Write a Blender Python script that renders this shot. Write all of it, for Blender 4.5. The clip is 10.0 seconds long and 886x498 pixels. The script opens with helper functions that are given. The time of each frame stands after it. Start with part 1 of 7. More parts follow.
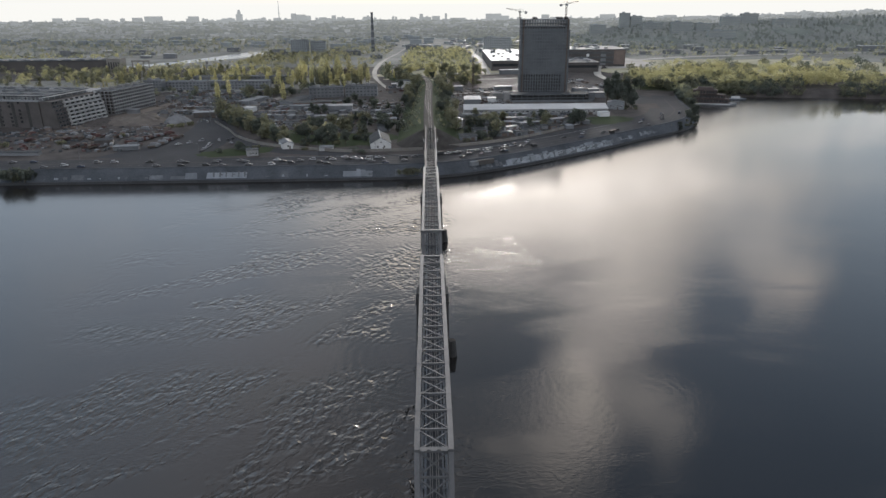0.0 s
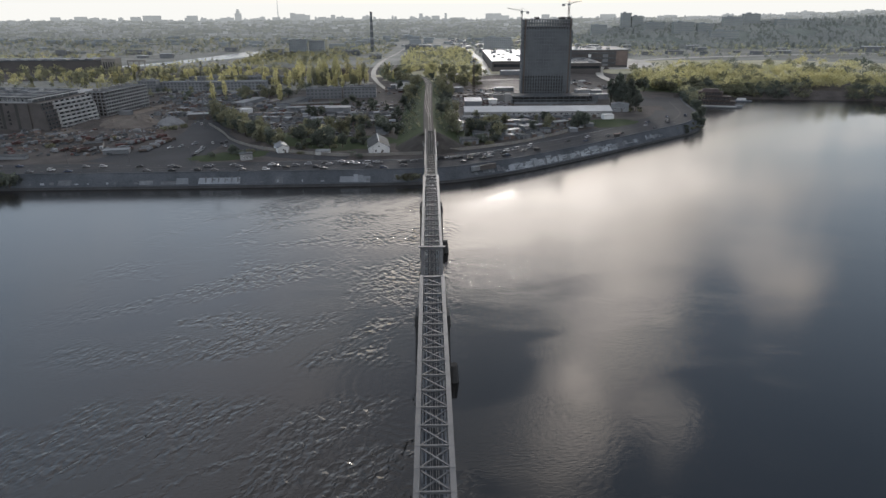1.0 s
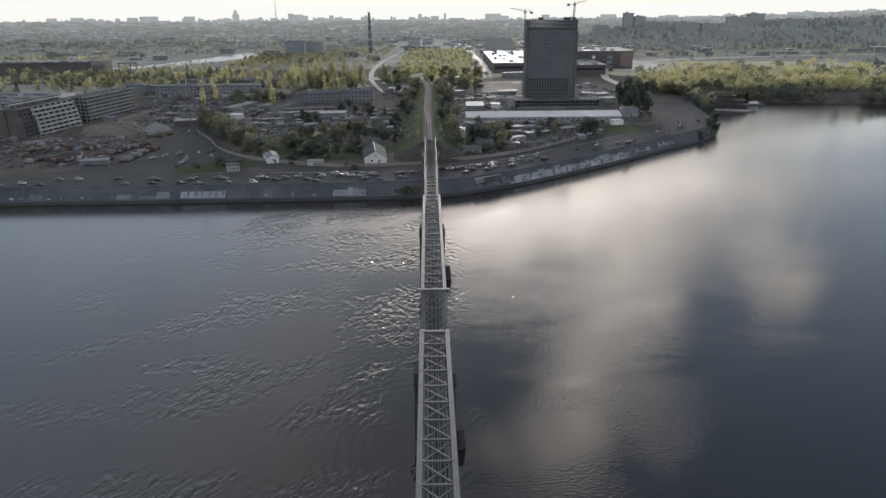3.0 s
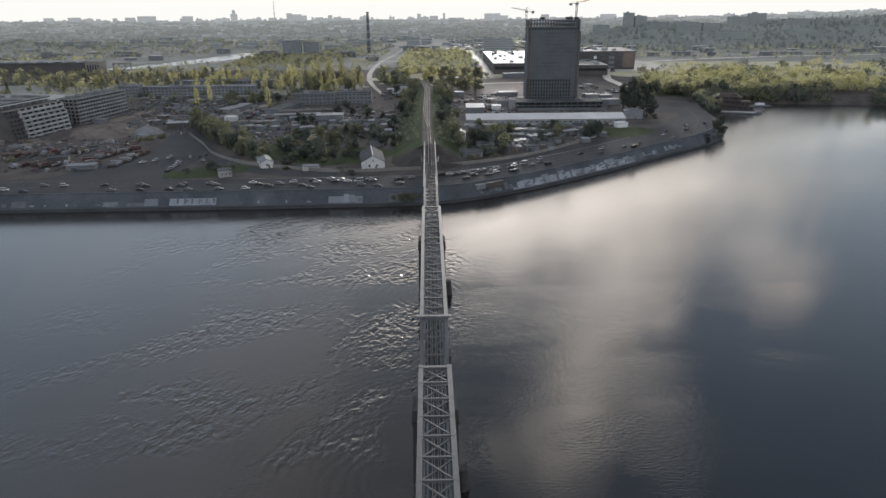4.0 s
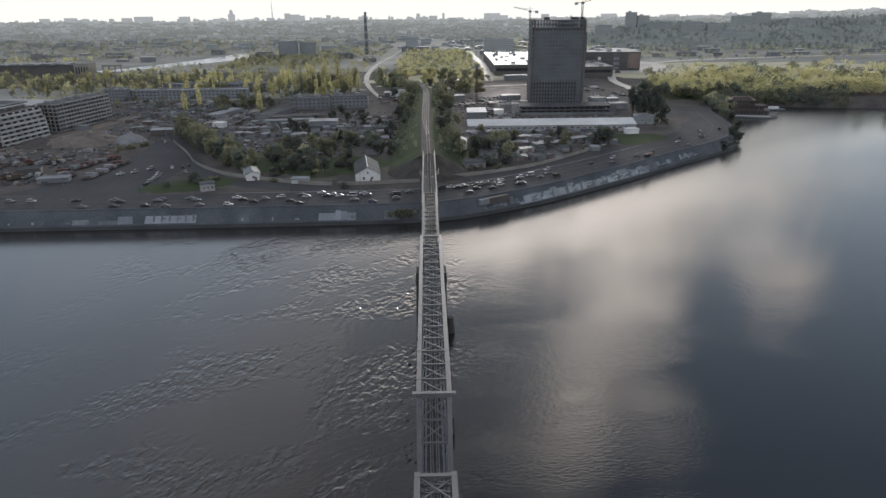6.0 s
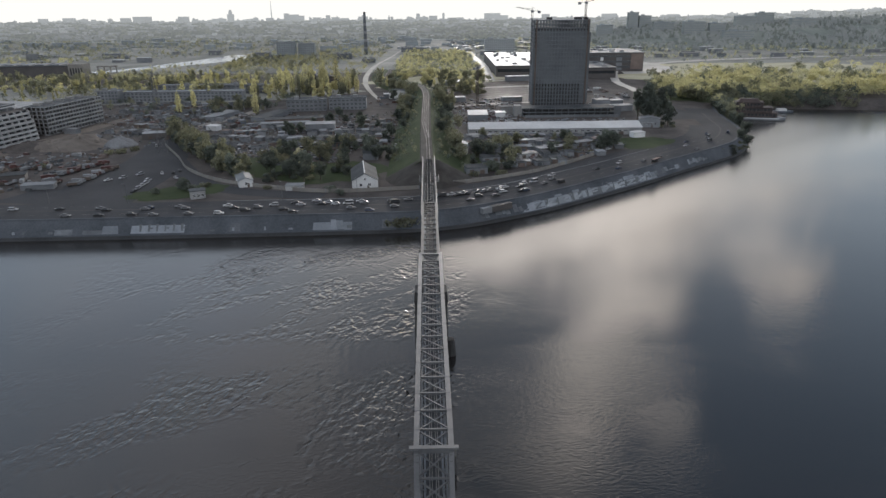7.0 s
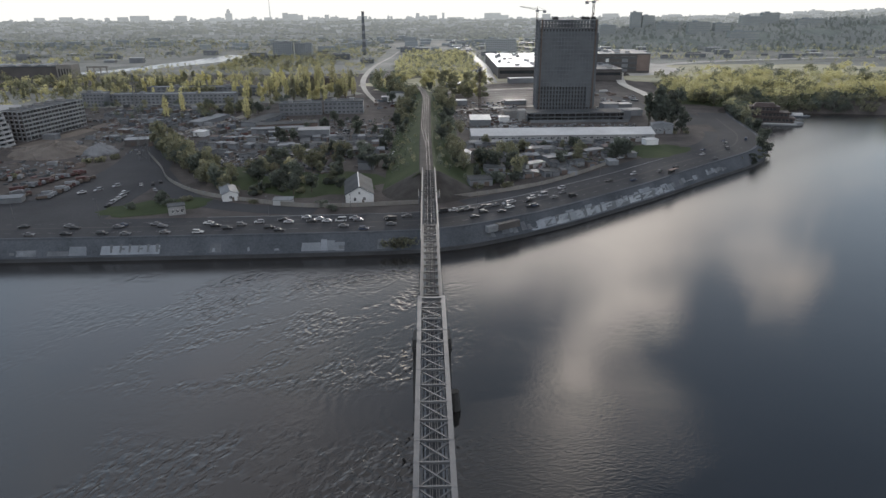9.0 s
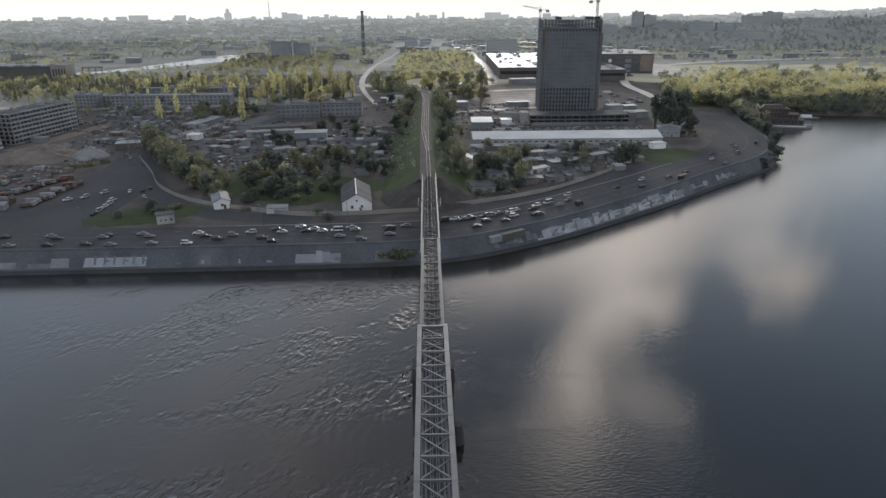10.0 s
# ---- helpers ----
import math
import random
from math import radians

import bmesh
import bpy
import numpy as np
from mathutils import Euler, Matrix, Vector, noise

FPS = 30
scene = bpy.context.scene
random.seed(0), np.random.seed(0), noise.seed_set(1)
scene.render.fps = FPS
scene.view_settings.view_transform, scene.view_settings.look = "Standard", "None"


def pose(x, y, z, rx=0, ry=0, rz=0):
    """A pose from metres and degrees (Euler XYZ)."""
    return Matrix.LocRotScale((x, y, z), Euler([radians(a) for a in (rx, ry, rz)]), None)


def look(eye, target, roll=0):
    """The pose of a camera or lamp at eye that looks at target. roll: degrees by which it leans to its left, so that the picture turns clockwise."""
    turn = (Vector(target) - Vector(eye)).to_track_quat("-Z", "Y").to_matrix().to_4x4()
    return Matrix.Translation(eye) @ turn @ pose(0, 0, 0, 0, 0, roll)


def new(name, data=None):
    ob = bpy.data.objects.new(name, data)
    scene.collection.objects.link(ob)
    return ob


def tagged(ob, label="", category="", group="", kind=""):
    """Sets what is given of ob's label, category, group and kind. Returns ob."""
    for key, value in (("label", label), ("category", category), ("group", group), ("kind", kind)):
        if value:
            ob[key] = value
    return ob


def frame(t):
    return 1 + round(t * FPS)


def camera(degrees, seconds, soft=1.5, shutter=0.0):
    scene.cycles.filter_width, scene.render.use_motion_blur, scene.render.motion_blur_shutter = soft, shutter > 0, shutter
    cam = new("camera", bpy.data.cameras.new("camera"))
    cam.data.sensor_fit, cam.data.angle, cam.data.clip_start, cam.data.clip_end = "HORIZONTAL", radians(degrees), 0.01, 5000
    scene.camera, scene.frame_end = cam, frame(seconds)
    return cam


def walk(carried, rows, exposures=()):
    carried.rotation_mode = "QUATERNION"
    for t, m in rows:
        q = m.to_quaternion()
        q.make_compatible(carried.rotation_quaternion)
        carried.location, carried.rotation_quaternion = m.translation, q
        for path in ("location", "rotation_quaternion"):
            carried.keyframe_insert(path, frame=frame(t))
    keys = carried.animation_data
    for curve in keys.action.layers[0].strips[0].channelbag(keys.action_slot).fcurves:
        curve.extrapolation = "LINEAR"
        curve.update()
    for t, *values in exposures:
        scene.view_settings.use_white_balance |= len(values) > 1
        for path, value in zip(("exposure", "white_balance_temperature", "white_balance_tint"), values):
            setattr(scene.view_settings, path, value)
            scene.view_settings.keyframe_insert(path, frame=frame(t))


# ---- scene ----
cam = camera(67.4, 10.0)
PATH = [
    (0, (2.343, 0.605, 99.821), (2.337, 2.481, 99.13), -0.4),
    (0.5, (2.083, 7.969, 99.797), (2.078, 9.845, 99.105), -0.3),
    (1, (1.825, 15.35, 99.762), (1.821, 17.226, 99.07), -0.3),
    (1.5, (1.573, 22.774, 99.714), (1.57, 24.651, 99.023), -0.4),
    (2, (1.322, 30.255, 99.653), (1.319, 32.132, 98.961), -0.4),
    (2.5, (1.074, 37.751, 99.574), (1.071, 39.628, 98.883), -0.4),
    (4, (0.39, 60.297, 99.111), (0.39, 62.174, 98.419), -0.4),
    (4.5, (0.265, 67.844, 99.043), (0.266, 69.721, 98.352), -0.4),
    (5, (0.163, 75.446, 98.994), (0.164, 77.322, 98.302), -0.4),
    (5.5, (0.089, 83.084, 98.933), (0.09, 84.96, 98.241), -0.5),
    (7, (-0.063, 105.965, 98.579), (-0.062, 107.841, 97.887), -0.5),
    (7.5, (-0.225, 113.446, 98.476), (-0.223, 115.322, 97.783), -0.5),
    (8, (-0.45, 120.806, 98.35), (-0.448, 122.682, 97.658), -0.5),
    (8.5, (-0.672, 128.095, 98.219), (-0.67, 129.971, 97.526), -0.5),
    (9, (-0.877, 135.346, 98.097), (-0.874, 137.222, 97.404), -0.4),
    (9.5, (-1.09, 142.598, 98.005), (-1.087, 144.474, 97.312), -0.5),
    (10, (-1.292, 149.833, 97.938), (-1.289, 151.708, 97.244), -0.4),
]
walk(cam, [(t, look(eye, target, roll)) for t, eye, target, roll in PATH], ((0.0, 0.32, 6250, 12), (10.0, 0.43, 6250, 12)))

# ---- world, sun ----
SUN_AZ, SUN_EL = radians(5.0), radians(6.0)          # from +y towards +x
SUN_DIR = Vector((math.sin(SUN_AZ) * math.cos(SUN_EL), math.cos(SUN_AZ) * math.cos(SUN_EL), math.sin(SUN_EL)))


class Nodes:
    """Short hand for a node tree."""

    def __init__(self, tree):
        self.t = tree
        tree.nodes.clear()

    def n(self, kind, props=None, **ins):
        node = self.t.nodes.new(kind)
        for k, v in (props or {}).items():
            setattr(node, k, v)
        for k, v in ins.items():
            key = int(k[1:]) if k[0] == "i" and k[1:].isdigit() else k.replace("_", " ")
            if isinstance(v, bpy.types.NodeSocket):
                self.t.links.new(v, node.inputs[key])
            else:
                node.inputs[key].default_value = v
        return node

    def link(self, a, b):
        self.t.links.new(a, b)

    def math(self, op, a, b=0.0, c=0.0, clamp=False):
        return self.n("ShaderNodeMath", {"operation": op, "use_clamp": clamp}, i0=a, i1=b, i2=c).outputs[0]

    def noise(self, vec, scale, detail=4.0, rough=0.55, distort=0.0):
        return self.n("ShaderNodeTexNoise", None, Vector=vec, Scale=scale, Detail=detail, Roughness=rough, Distortion=distort).outputs["Fac"]

    def ramp(self, fac, stops):
        r = self.n("ShaderNodeValToRGB", None, Fac=fac)
        e = r.color_ramp.elements
        while len(e) < len(stops):
            e.new(0.5)
        for el, (p, c) in zip(e, stops):
            el.position = p
            el.color = (c, c, c, 1) if isinstance(c, (int, float)) else (*c, 1)
        return r.outputs["Color"]

    def mix(self, fac, a, b, mode="MIX"):
        m = self.n("ShaderNodeMix", {"data_type": "RGBA", "blend_type": mode})
        for sock, v in ((m.inputs[0], fac), (m.inputs[6], a), (m.inputs[7], b)):
            if isinstance(v, bpy.types.NodeSocket):
                self.t.links.new(v, sock)
            else:
                sock.default_value = v if isinstance(v, (int, float)) else (*v, 1)[:4]
        return m.outputs[2]


def build_world():
    w = bpy.data.worlds.new("sky")
    scene.world = w
    w.use_nodes = True
    k = Nodes(w.node_tree)
    sky = k.n("ShaderNodeTexSky", {"sky_type": "NISHITA", "sun_disc": False, "sun_elevation": SUN_EL, "sun_rotation": SUN_AZ,
                                   "dust_density": 0.6, "air_density": 1.0}).outputs[0]
    d = k.n("ShaderNodeTexCoord").outputs["Generated"]
    sep = k.n("ShaderNodeSeparateXYZ", None, Vector=d)
    up = k.math("MAXIMUM", sep.outputs[2], 0.0)
    # a flat cloud layer seen from below, closing up towards the west
    inv = k.math("DIVIDE", 1.0, k.math("ADD", up, 0.12))
    plane = k.n("ShaderNodeVectorMath", {"operation": "SCALE"}, Vector=d, Scale=inv).outputs[0]
    along = k.n("ShaderNodeVectorMath", {"operation": "DOT_PRODUCT"}, i0=plane, i1=(math.cos(CLOUD_TURN) * CLOUD_WIDTH, -math.sin(CLOUD_TURN) * CLOUD_WIDTH, 0)).outputs["Value"]
    cross = k.n("ShaderNodeVectorMath", {"operation": "DOT_PRODUCT"}, i0=plane, i1=(math.sin(CLOUD_TURN), math.cos(CLOUD_TURN), 0)).outputs["Value"]
    plane = k.n("ShaderNodeCombineXYZ", None, X=k.math("ADD", along, CLOUD_X), Y=k.math("ADD", cross, CLOUD_Y), Z=CLOUD_Z).outputs[0]
    puff = k.noise(plane, CLOUD_SIZE, 6.0, 0.6)
    # the clouds of the southern sky, ragged by noise: bearing and height as slopes, half widths, thickness
    ahead = k.math("MAXIMUM", sep.outputs[1], 0.04)
    fray = k.noise(d, 5.0, 7.0, 0.66)
    fray2 = k.noise(k.n("ShaderNodeVectorMath", {"operation": "ADD"}, i0=d, i1=(7.3, 2.1, 4.4)).outputs[0], 5.0, 7.0, 0.66)
    u = k.math("MULTIPLY_ADD", k.math("SUBTRACT", fray, 0.5), 0.26, k.math("DIVIDE", sep.outputs[0], ahead))
    v = k.math("MULTIPLY_ADD", k.math("SUBTRACT", fray2, 0.5), 0.28, k.math("DIVIDE", sep.outputs[2], ahead))
    field = k.math("MULTIPLY_ADD", puff, 1.1, -0.33)
    for cu, cv, wu, wv, thick in CLOUDS:
        du = k.math("DIVIDE", k.math("SUBTRACT", u, cu), wu)
        dv = k.math("DIVIDE", k.math("SUBTRACT", v, cv), wv)
        r2 = k.math("ADD", k.math("MULTIPLY", du, du), k.math("MULTIPLY", dv, dv))
        field = k.math("MULTIPLY_ADD", k.math("EXPONENT", k.math("MULTIPLY", r2, -1.0)), thick, field)
    wisp = k.noise(k.n("ShaderNodeVectorMath", {"operation": "MULTIPLY"}, i0=d, i1=(1.0, 1.0, 0.6)).outputs[0], 9.0, 6.0, 0.6, 0.8)
    field = k.math("MULTIPLY_ADD", k.math("SUBTRACT", wisp, 0.5), 0.75, field)
    cover = k.ramp(field, ((0.15, 0.0), (0.93, 1.0)))
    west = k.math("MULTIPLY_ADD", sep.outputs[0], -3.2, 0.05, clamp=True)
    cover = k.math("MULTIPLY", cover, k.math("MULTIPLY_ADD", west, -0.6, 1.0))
    # bright veil over the west and the unseen sky behind, added as fill
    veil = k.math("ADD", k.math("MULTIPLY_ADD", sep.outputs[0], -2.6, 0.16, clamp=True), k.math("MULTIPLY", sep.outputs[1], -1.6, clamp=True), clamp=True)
    shade = k.ramp(k.noise(plane, 1.3, 5.0, 0.6), ((0.32, 0.62), (0.68, 1.25)))
    # bright haze of the veiled sun, set about 11 degrees above the sun lamp
    cosang = k.n("ShaderNodeVectorMath", {"operation": "DOT_PRODUCT"}, i0=d, i1=tuple(VEIL)).outputs["Value"]
    cosang = k.math("MAXIMUM", cosang, 0.0)
    glow = k.math("ADD", k.math("MULTIPLY", k.math("POWER", cosang, 7.0), 1.3), k.math("MULTIPLY", k.math("POWER", cosang, 60.0), 1.1))
    lum = k.math("MULTIPLY", k.math("MULTIPLY_ADD", glow, 0.85, 1.0), shade)
    grey = lambda v: k.n("ShaderNodeCombineColor", None, Red=v, Green=v, Blue=v).outputs[0]
    cloud = k.mix(1.0, (1.07, 0.965, 0.845), grey(lum), "MULTIPLY")
    base = k.mix(1.0, sky, (SKY, SKY, SKY), "MULTIPLY")
    base = k.mix(1.0, base, k.mix(1.0, (0.055, 0.067, 0.088), grey(glow), "MULTIPLY"), "ADD")
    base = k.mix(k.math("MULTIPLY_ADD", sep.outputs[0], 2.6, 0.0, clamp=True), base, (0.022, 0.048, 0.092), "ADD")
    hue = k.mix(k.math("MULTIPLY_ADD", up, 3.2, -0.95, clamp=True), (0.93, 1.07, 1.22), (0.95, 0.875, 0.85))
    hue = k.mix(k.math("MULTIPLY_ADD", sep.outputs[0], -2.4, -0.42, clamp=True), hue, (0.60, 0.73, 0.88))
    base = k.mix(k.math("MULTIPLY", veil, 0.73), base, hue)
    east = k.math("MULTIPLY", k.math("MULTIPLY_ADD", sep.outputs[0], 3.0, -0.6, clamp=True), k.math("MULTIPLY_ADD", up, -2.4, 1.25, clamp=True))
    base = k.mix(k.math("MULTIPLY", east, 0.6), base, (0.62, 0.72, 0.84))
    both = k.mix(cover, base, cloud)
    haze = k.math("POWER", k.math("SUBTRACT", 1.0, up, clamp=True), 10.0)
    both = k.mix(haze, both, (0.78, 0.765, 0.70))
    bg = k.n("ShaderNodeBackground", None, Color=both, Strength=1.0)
    out = k.n("ShaderNodeOutputWorld")
    k.link(bg.outputs[0], out.inputs[0])


CLOUD_X, CLOUD_Y, CLOUD_Z, SKY = -27.899, -18.591, 7.444, 0.105
CLOUD_SIZE, CLOUD_TURN, CLOUD_WIDTH = 1.887, 2.613, 0.93
CLOUDS = ((0.086, 0.316, 0.169, 0.079, 0.70), (0.060, 0.380, 0.110, 0.055, 0.55), (0.290, 0.335, 0.200, 0.080, 0.34), (0.347, 0.265, 0.202, 0.099, 0.42), (0.316, 0.488, 0.058, 0.083, 0.58), (0.252, 0.630, 0.049, 0.102, 0.55),
          (0.205, 0.760, 0.049, 0.086, 0.40), (0.542, 0.432, 0.069, 0.065, 0.62), (0.382, 0.694, 0.055, 0.059, 0.42), (0.098, 0.760, 0.082, 0.061, 0.25),
          (-0.163, 0.293, 0.141, 0.055, 0.30), (0.085, 0.540, 0.085, 0.076, -1.0), (0.465, 0.495, 0.050, 0.075, -0.36), (0.503, 0.664, 0.070, 0.128, -0.40),
          (0.658, 0.748, 0.193, 0.159, -0.55), (0.703, 0.447, 0.084, 0.204, -0.40), (-0.097, 0.473, 0.075, 0.046, -0.40))
VEIL = Vector((0.10, 0.95, 0.30)).normalized()
build_world()
lamp = bpy.data.lights.new("sun", "SUN")
lamp.energy, lamp.angle, lamp.color = 1.25, radians(10), (1.0, 0.955, 0.88)
sun = new("sun", lamp)
sun.matrix_world = look(SUN_DIR * 900, (0, 0, 0))


# ---- materials ----
def material(name, a, b, size=1.0, rough=0.8, metal=0.0, bump=0.0, grain=None, spec=0.5, vary=0.0):
    """A surface that wanders between two colours at two scales; vary: brightness spread from object to object."""
    m = bpy.data.materials.new(name)
    m.use_nodes = True
    k = Nodes(m.node_tree)
    pos = k.n("ShaderNodeNewGeometry").outputs["Position"]
    big = k.noise(pos, 0.12 / size, 4.0)
    fine = k.noise(pos, grain or 2.2 / size, 6.0, 0.65)
    f = k.math("ADD", k.math("MULTIPLY", big, 0.55), k.math("MULTIPLY", fine, 0.45))
    f = k.ramp(f, ((0.36, 0.0), (0.64, 1.0)))
    col = k.mix(f, a, b)
    if vary:
        r = k.n("ShaderNodeObjectInfo").outputs["Random"]
        v = k.math("ADD", 1.0 - vary, k.math("MULTIPLY", r, 2 * vary))
        col = k.mix(1.0, col, k.n("ShaderNodeCombineColor", None, Red=v, Green=v, Blue=v).outputs[0], "MULTIPLY")
    p = k.n("ShaderNodeBsdfPrincipled", None, Base_Color=col, Roughness=rough, Metallic=metal)
    p.inputs["Specular IOR Level"].default_value = spec
    if bump:
        bp = k.n("ShaderNodeBump", None, Height=fine, Strength=0.6, Distance=bump)
        k.link(bp.outputs[0], p.inputs["Normal"])
    out = k.n("ShaderNodeOutputMaterial")
    k.link(p.outputs[0], out.inputs[0])
    return m


def leaf_material(name, a, b, lit=(1.55, 1.48, 1.02)):
    """Thin leaves: light passes through them and warms."""
    m = material(name, a, b, 0.6, 0.75, vary=0.28)
    k = m.node_tree
    p = next(n for n in k.nodes if n.type == "BSDF_PRINCIPLED")
    out = next(n for n in k.nodes if n.type == "OUTPUT_MATERIAL")
    src = p.inputs["Base Color"].links[0].from_socket
    bright = k.nodes.new("ShaderNodeMix")
    bright.data_type, bright.blend_type = "RGBA", "MULTIPLY"
    bright.inputs[0].default_value = 1.0
    bright.inputs[7].default_value = (*lit, 1)
    k.links.new(src, bright.inputs[6])
    t = k.nodes.new("ShaderNodeBsdfTranslucent")
    k.links.new(bright.outputs[2], t.inputs["Color"])
    mix = k.nodes.new("ShaderNodeMixShader")
    mix.inputs[0].default_value = 0.5
    k.links.new(p.outputs[0], mix.inputs[1])
    k.links.new(t.outputs[0], mix.inputs[2])
    k.links.new(mix.outputs[0], out.inputs[0])
    return m


def water_material():
    m = bpy.data.materials.new("river_water")
    m.use_nodes = True
    k = Nodes(m.node_tree)
    pos = k.n("ShaderNodeNewGeometry").outputs["Position"]
    scale = lambda v: k.n("ShaderNodeVectorMath", {"operation": "MULTIPLY"}, i0=pos, i1=v).outputs[0]
    # the current is ruffled just west of the piers, calm elsewhere
    sp = k.n("ShaderNodeSeparateXYZ", None, Vector=pos)
    near = k.n("ShaderNodeMapRange", {"clamp": True}, Value=sp.outputs[0], From_Min=12.0, From_Max=-10.0, To_Min=0.04, To_Max=1.0).outputs[0]
    far = k.n("ShaderNodeMapRange", {"clamp": True}, Value=sp.outputs[0], From_Min=-145.0, From_Max=-78.0, To_Min=0.08, To_Max=1.0).outputs[0]
    drift = k.n("ShaderNodeMapping", {"vector_type": "TEXTURE"}, Vector=pos, Rotation=(0, 0, radians(-52)), Scale=(0.75, 1.7, 1.0)).outputs[0]
    patch = k.ramp(k.noise(drift, 0.038, 4.0, 0.6, 0.5), ((0.45, 0.02), (0.56, 1.0)))
    patch = k.math("MULTIPLY", patch, k.math("MULTIPLY", near, far))
    turned = k.n("ShaderNodeMapping", {"vector_type": "TEXTURE"}, Vector=pos, Rotation=(0, 0, radians(-33)), Scale=(0.74, 1.35, 1.0)).outputs[0]
    across = k.n("ShaderNodeMapping", {"vector_type": "TEXTURE"}, Vector=pos, Rotation=(0, 0, radians(24)), Scale=(0.74, 1.25, 1.0)).outputs[0]
    chop = k.math("ADD", k.noise(turned, 0.42, 1.2, 0.4, 0.6), k.noise(across, 0.34, 1.2, 0.4, 0.6))
    chop = k.math("SUBTRACT", chop, 1.0)
    fine = k.math("SUBTRACT", k.noise(k.n("ShaderNodeMapping", {"vector_type": "TEXTURE"}, Vector=pos, Rotation=(0, 0, radians(8)), Scale=(1.5, 0.8, 1.0)).outputs[0], 1.1, 3.0, 0.55), 0.5)
    breeze = k.ramp(k.noise(k.n("ShaderNodeMapping", {"vector_type": "TEXTURE"}, Vector=pos, Scale=(2.6, 1.0, 1.0)).outputs[0], 0.03, 5.0, 0.6, 0.6), ((0.46, 0.08), (0.58, 1.0)))
    # calm strip under the bank
    lee = k.n("ShaderNodeMapRange", {"clamp": True}, Value=sp.outputs[1], From_Min=260.0, From_Max=340.0, To_Min=1.0, To_Max=0.0).outputs[0]
    breeze = k.math("MULTIPLY", breeze, lee)
    gap = k.math("WRAP", k.math("SUBTRACT", sp.outputs[1], 178.35), -51.75, 51.75)
    # smooth tongues trail from the piers between the ruffled fields
    tongue = k.n("ShaderNodeMapRange", {"clamp": True}, Value=k.math("ABSOLUTE", k.math("MULTIPLY_ADD", k.noise(pos, 0.05, 3.0, 0.6), 14.0, k.math("SUBTRACT", gap, 7.0))), From_Min=5.0, From_Max=13.0, To_Min=0.14, To_Max=1.0).outputs[0]
    patch = k.math("MULTIPLY", patch, tongue)
    h = k.math("MULTIPLY", chop, k.math("MULTIPLY", patch, k.n("ShaderNodeMapRange", {"clamp": True}, Value=sp.outputs[1], From_Min=70.0, From_Max=170.0, To_Min=1.25, To_Max=0.62).outputs[0]))
    h = k.math("ADD", h, k.math("MULTIPLY", fine, k.math("MULTIPLY_ADD", breeze, 0.10, 0.014)))
    h = k.math("ADD", h, k.math("MULTIPLY", k.noise(pos, 0.02, 2.0, 0.5), 0.15))
    # streaks of short ripples downstream of the last piers
    span = lambda v, a, b: k.n("ShaderNodeMapRange", {"clamp": True}, Value=v, From_Min=a, From_Max=b, To_Min=0.0, To_Max=1.0).outputs[0]
    zone = k.math("MULTIPLY", k.math("MULTIPLY", span(sp.outputs[0], 2.0, 9.0), span(sp.outputs[0], 78.0, 34.0)), k.math("MULTIPLY", span(sp.outputs[1], 205.0, 262.0), span(sp.outputs[1], 352.0, 318.0)))
    streak = k.ramp(k.noise(k.n("ShaderNodeMapping", {"vector_type": "TEXTURE"}, Vector=pos, Rotation=(0, 0, radians(-6)), Scale=(3.4, 1.0, 1.0)).outputs[0], 0.085, 4.0, 0.62, 0.4), ((0.47, 0.0), (0.57, 1.0)))
    h = k.math("ADD", h, k.math("MULTIPLY", k.math("ADD", fine, k.math("MULTIPLY", chop, 0.5)), k.math("MULTIPLY", k.math("MULTIPLY", zone, streak), 0.028)))
    # rings spreading from the piers on the upstream side
    reach = k.math("SQRT", k.math("ADD", k.math("POWER", k.math("ADD", sp.outputs[0], 4.0), 2.0), k.math("MULTIPLY", gap, gap)))
    ring = k.math("SINE", k.math("MULTIPLY_ADD", reach, 2.1, k.math("MULTIPLY", k.noise(pos, 0.07, 3.0, 0.6), 11.0)))
    fall = k.n("ShaderNodeMapRange", {"clamp": True}, Value=reach, From_Min=12.0, From_Max=62.0, To_Min=1.0, To_Max=0.0).outputs[0]
    fall = k.math("MULTIPLY", fall, k.math("MULTIPLY", near, k.ramp(k.noise(pos, 0.06, 3.0, 0.6), ((0.42, 0.0), (0.62, 1.0)))))
    h = k.math("ADD", h, k.math("MULTIPLY", ring, k.math("MULTIPLY", fall, 0.034)))
    bp = k.n("ShaderNodeBump", None, Height=h, Strength=1.0, Distance=0.55)
    col = k.mix(k.noise(pos, 0.006, 3.0), (0.016, 0.0155, 0.015), (0.027, 0.025, 0.023))
    # fine ruffling too small to see blurs the mirror image along the shore
    shore = k.math("SUBTRACT", sp.outputs[1], k.math("MULTIPLY_ADD", k.math("MAXIMUM", sp.outputs[0], 0.0), 0.84, 388.0))
    dull = k.n("ShaderNodeMapRange", {"clamp": True}, Value=shore, From_Min=-80.0, From_Max=-8.0, To_Min=0.065, To_Max=k.n("ShaderNodeMapRange", {"clamp": True}, Value=sp.outputs[0], From_Min=-10.0, From_Max=25.0, To_Min=0.20, To_Max=0.25).outputs[0]).outputs[0]
    p = k.n("ShaderNodeBsdfPrincipled", None, Base_Color=col, Roughness=dull, IOR=1.49, Normal=bp.outputs[0])
    out = k.n("ShaderNodeOutputMaterial")
    k.link(p.outputs[0], out.inputs[0])
    return m


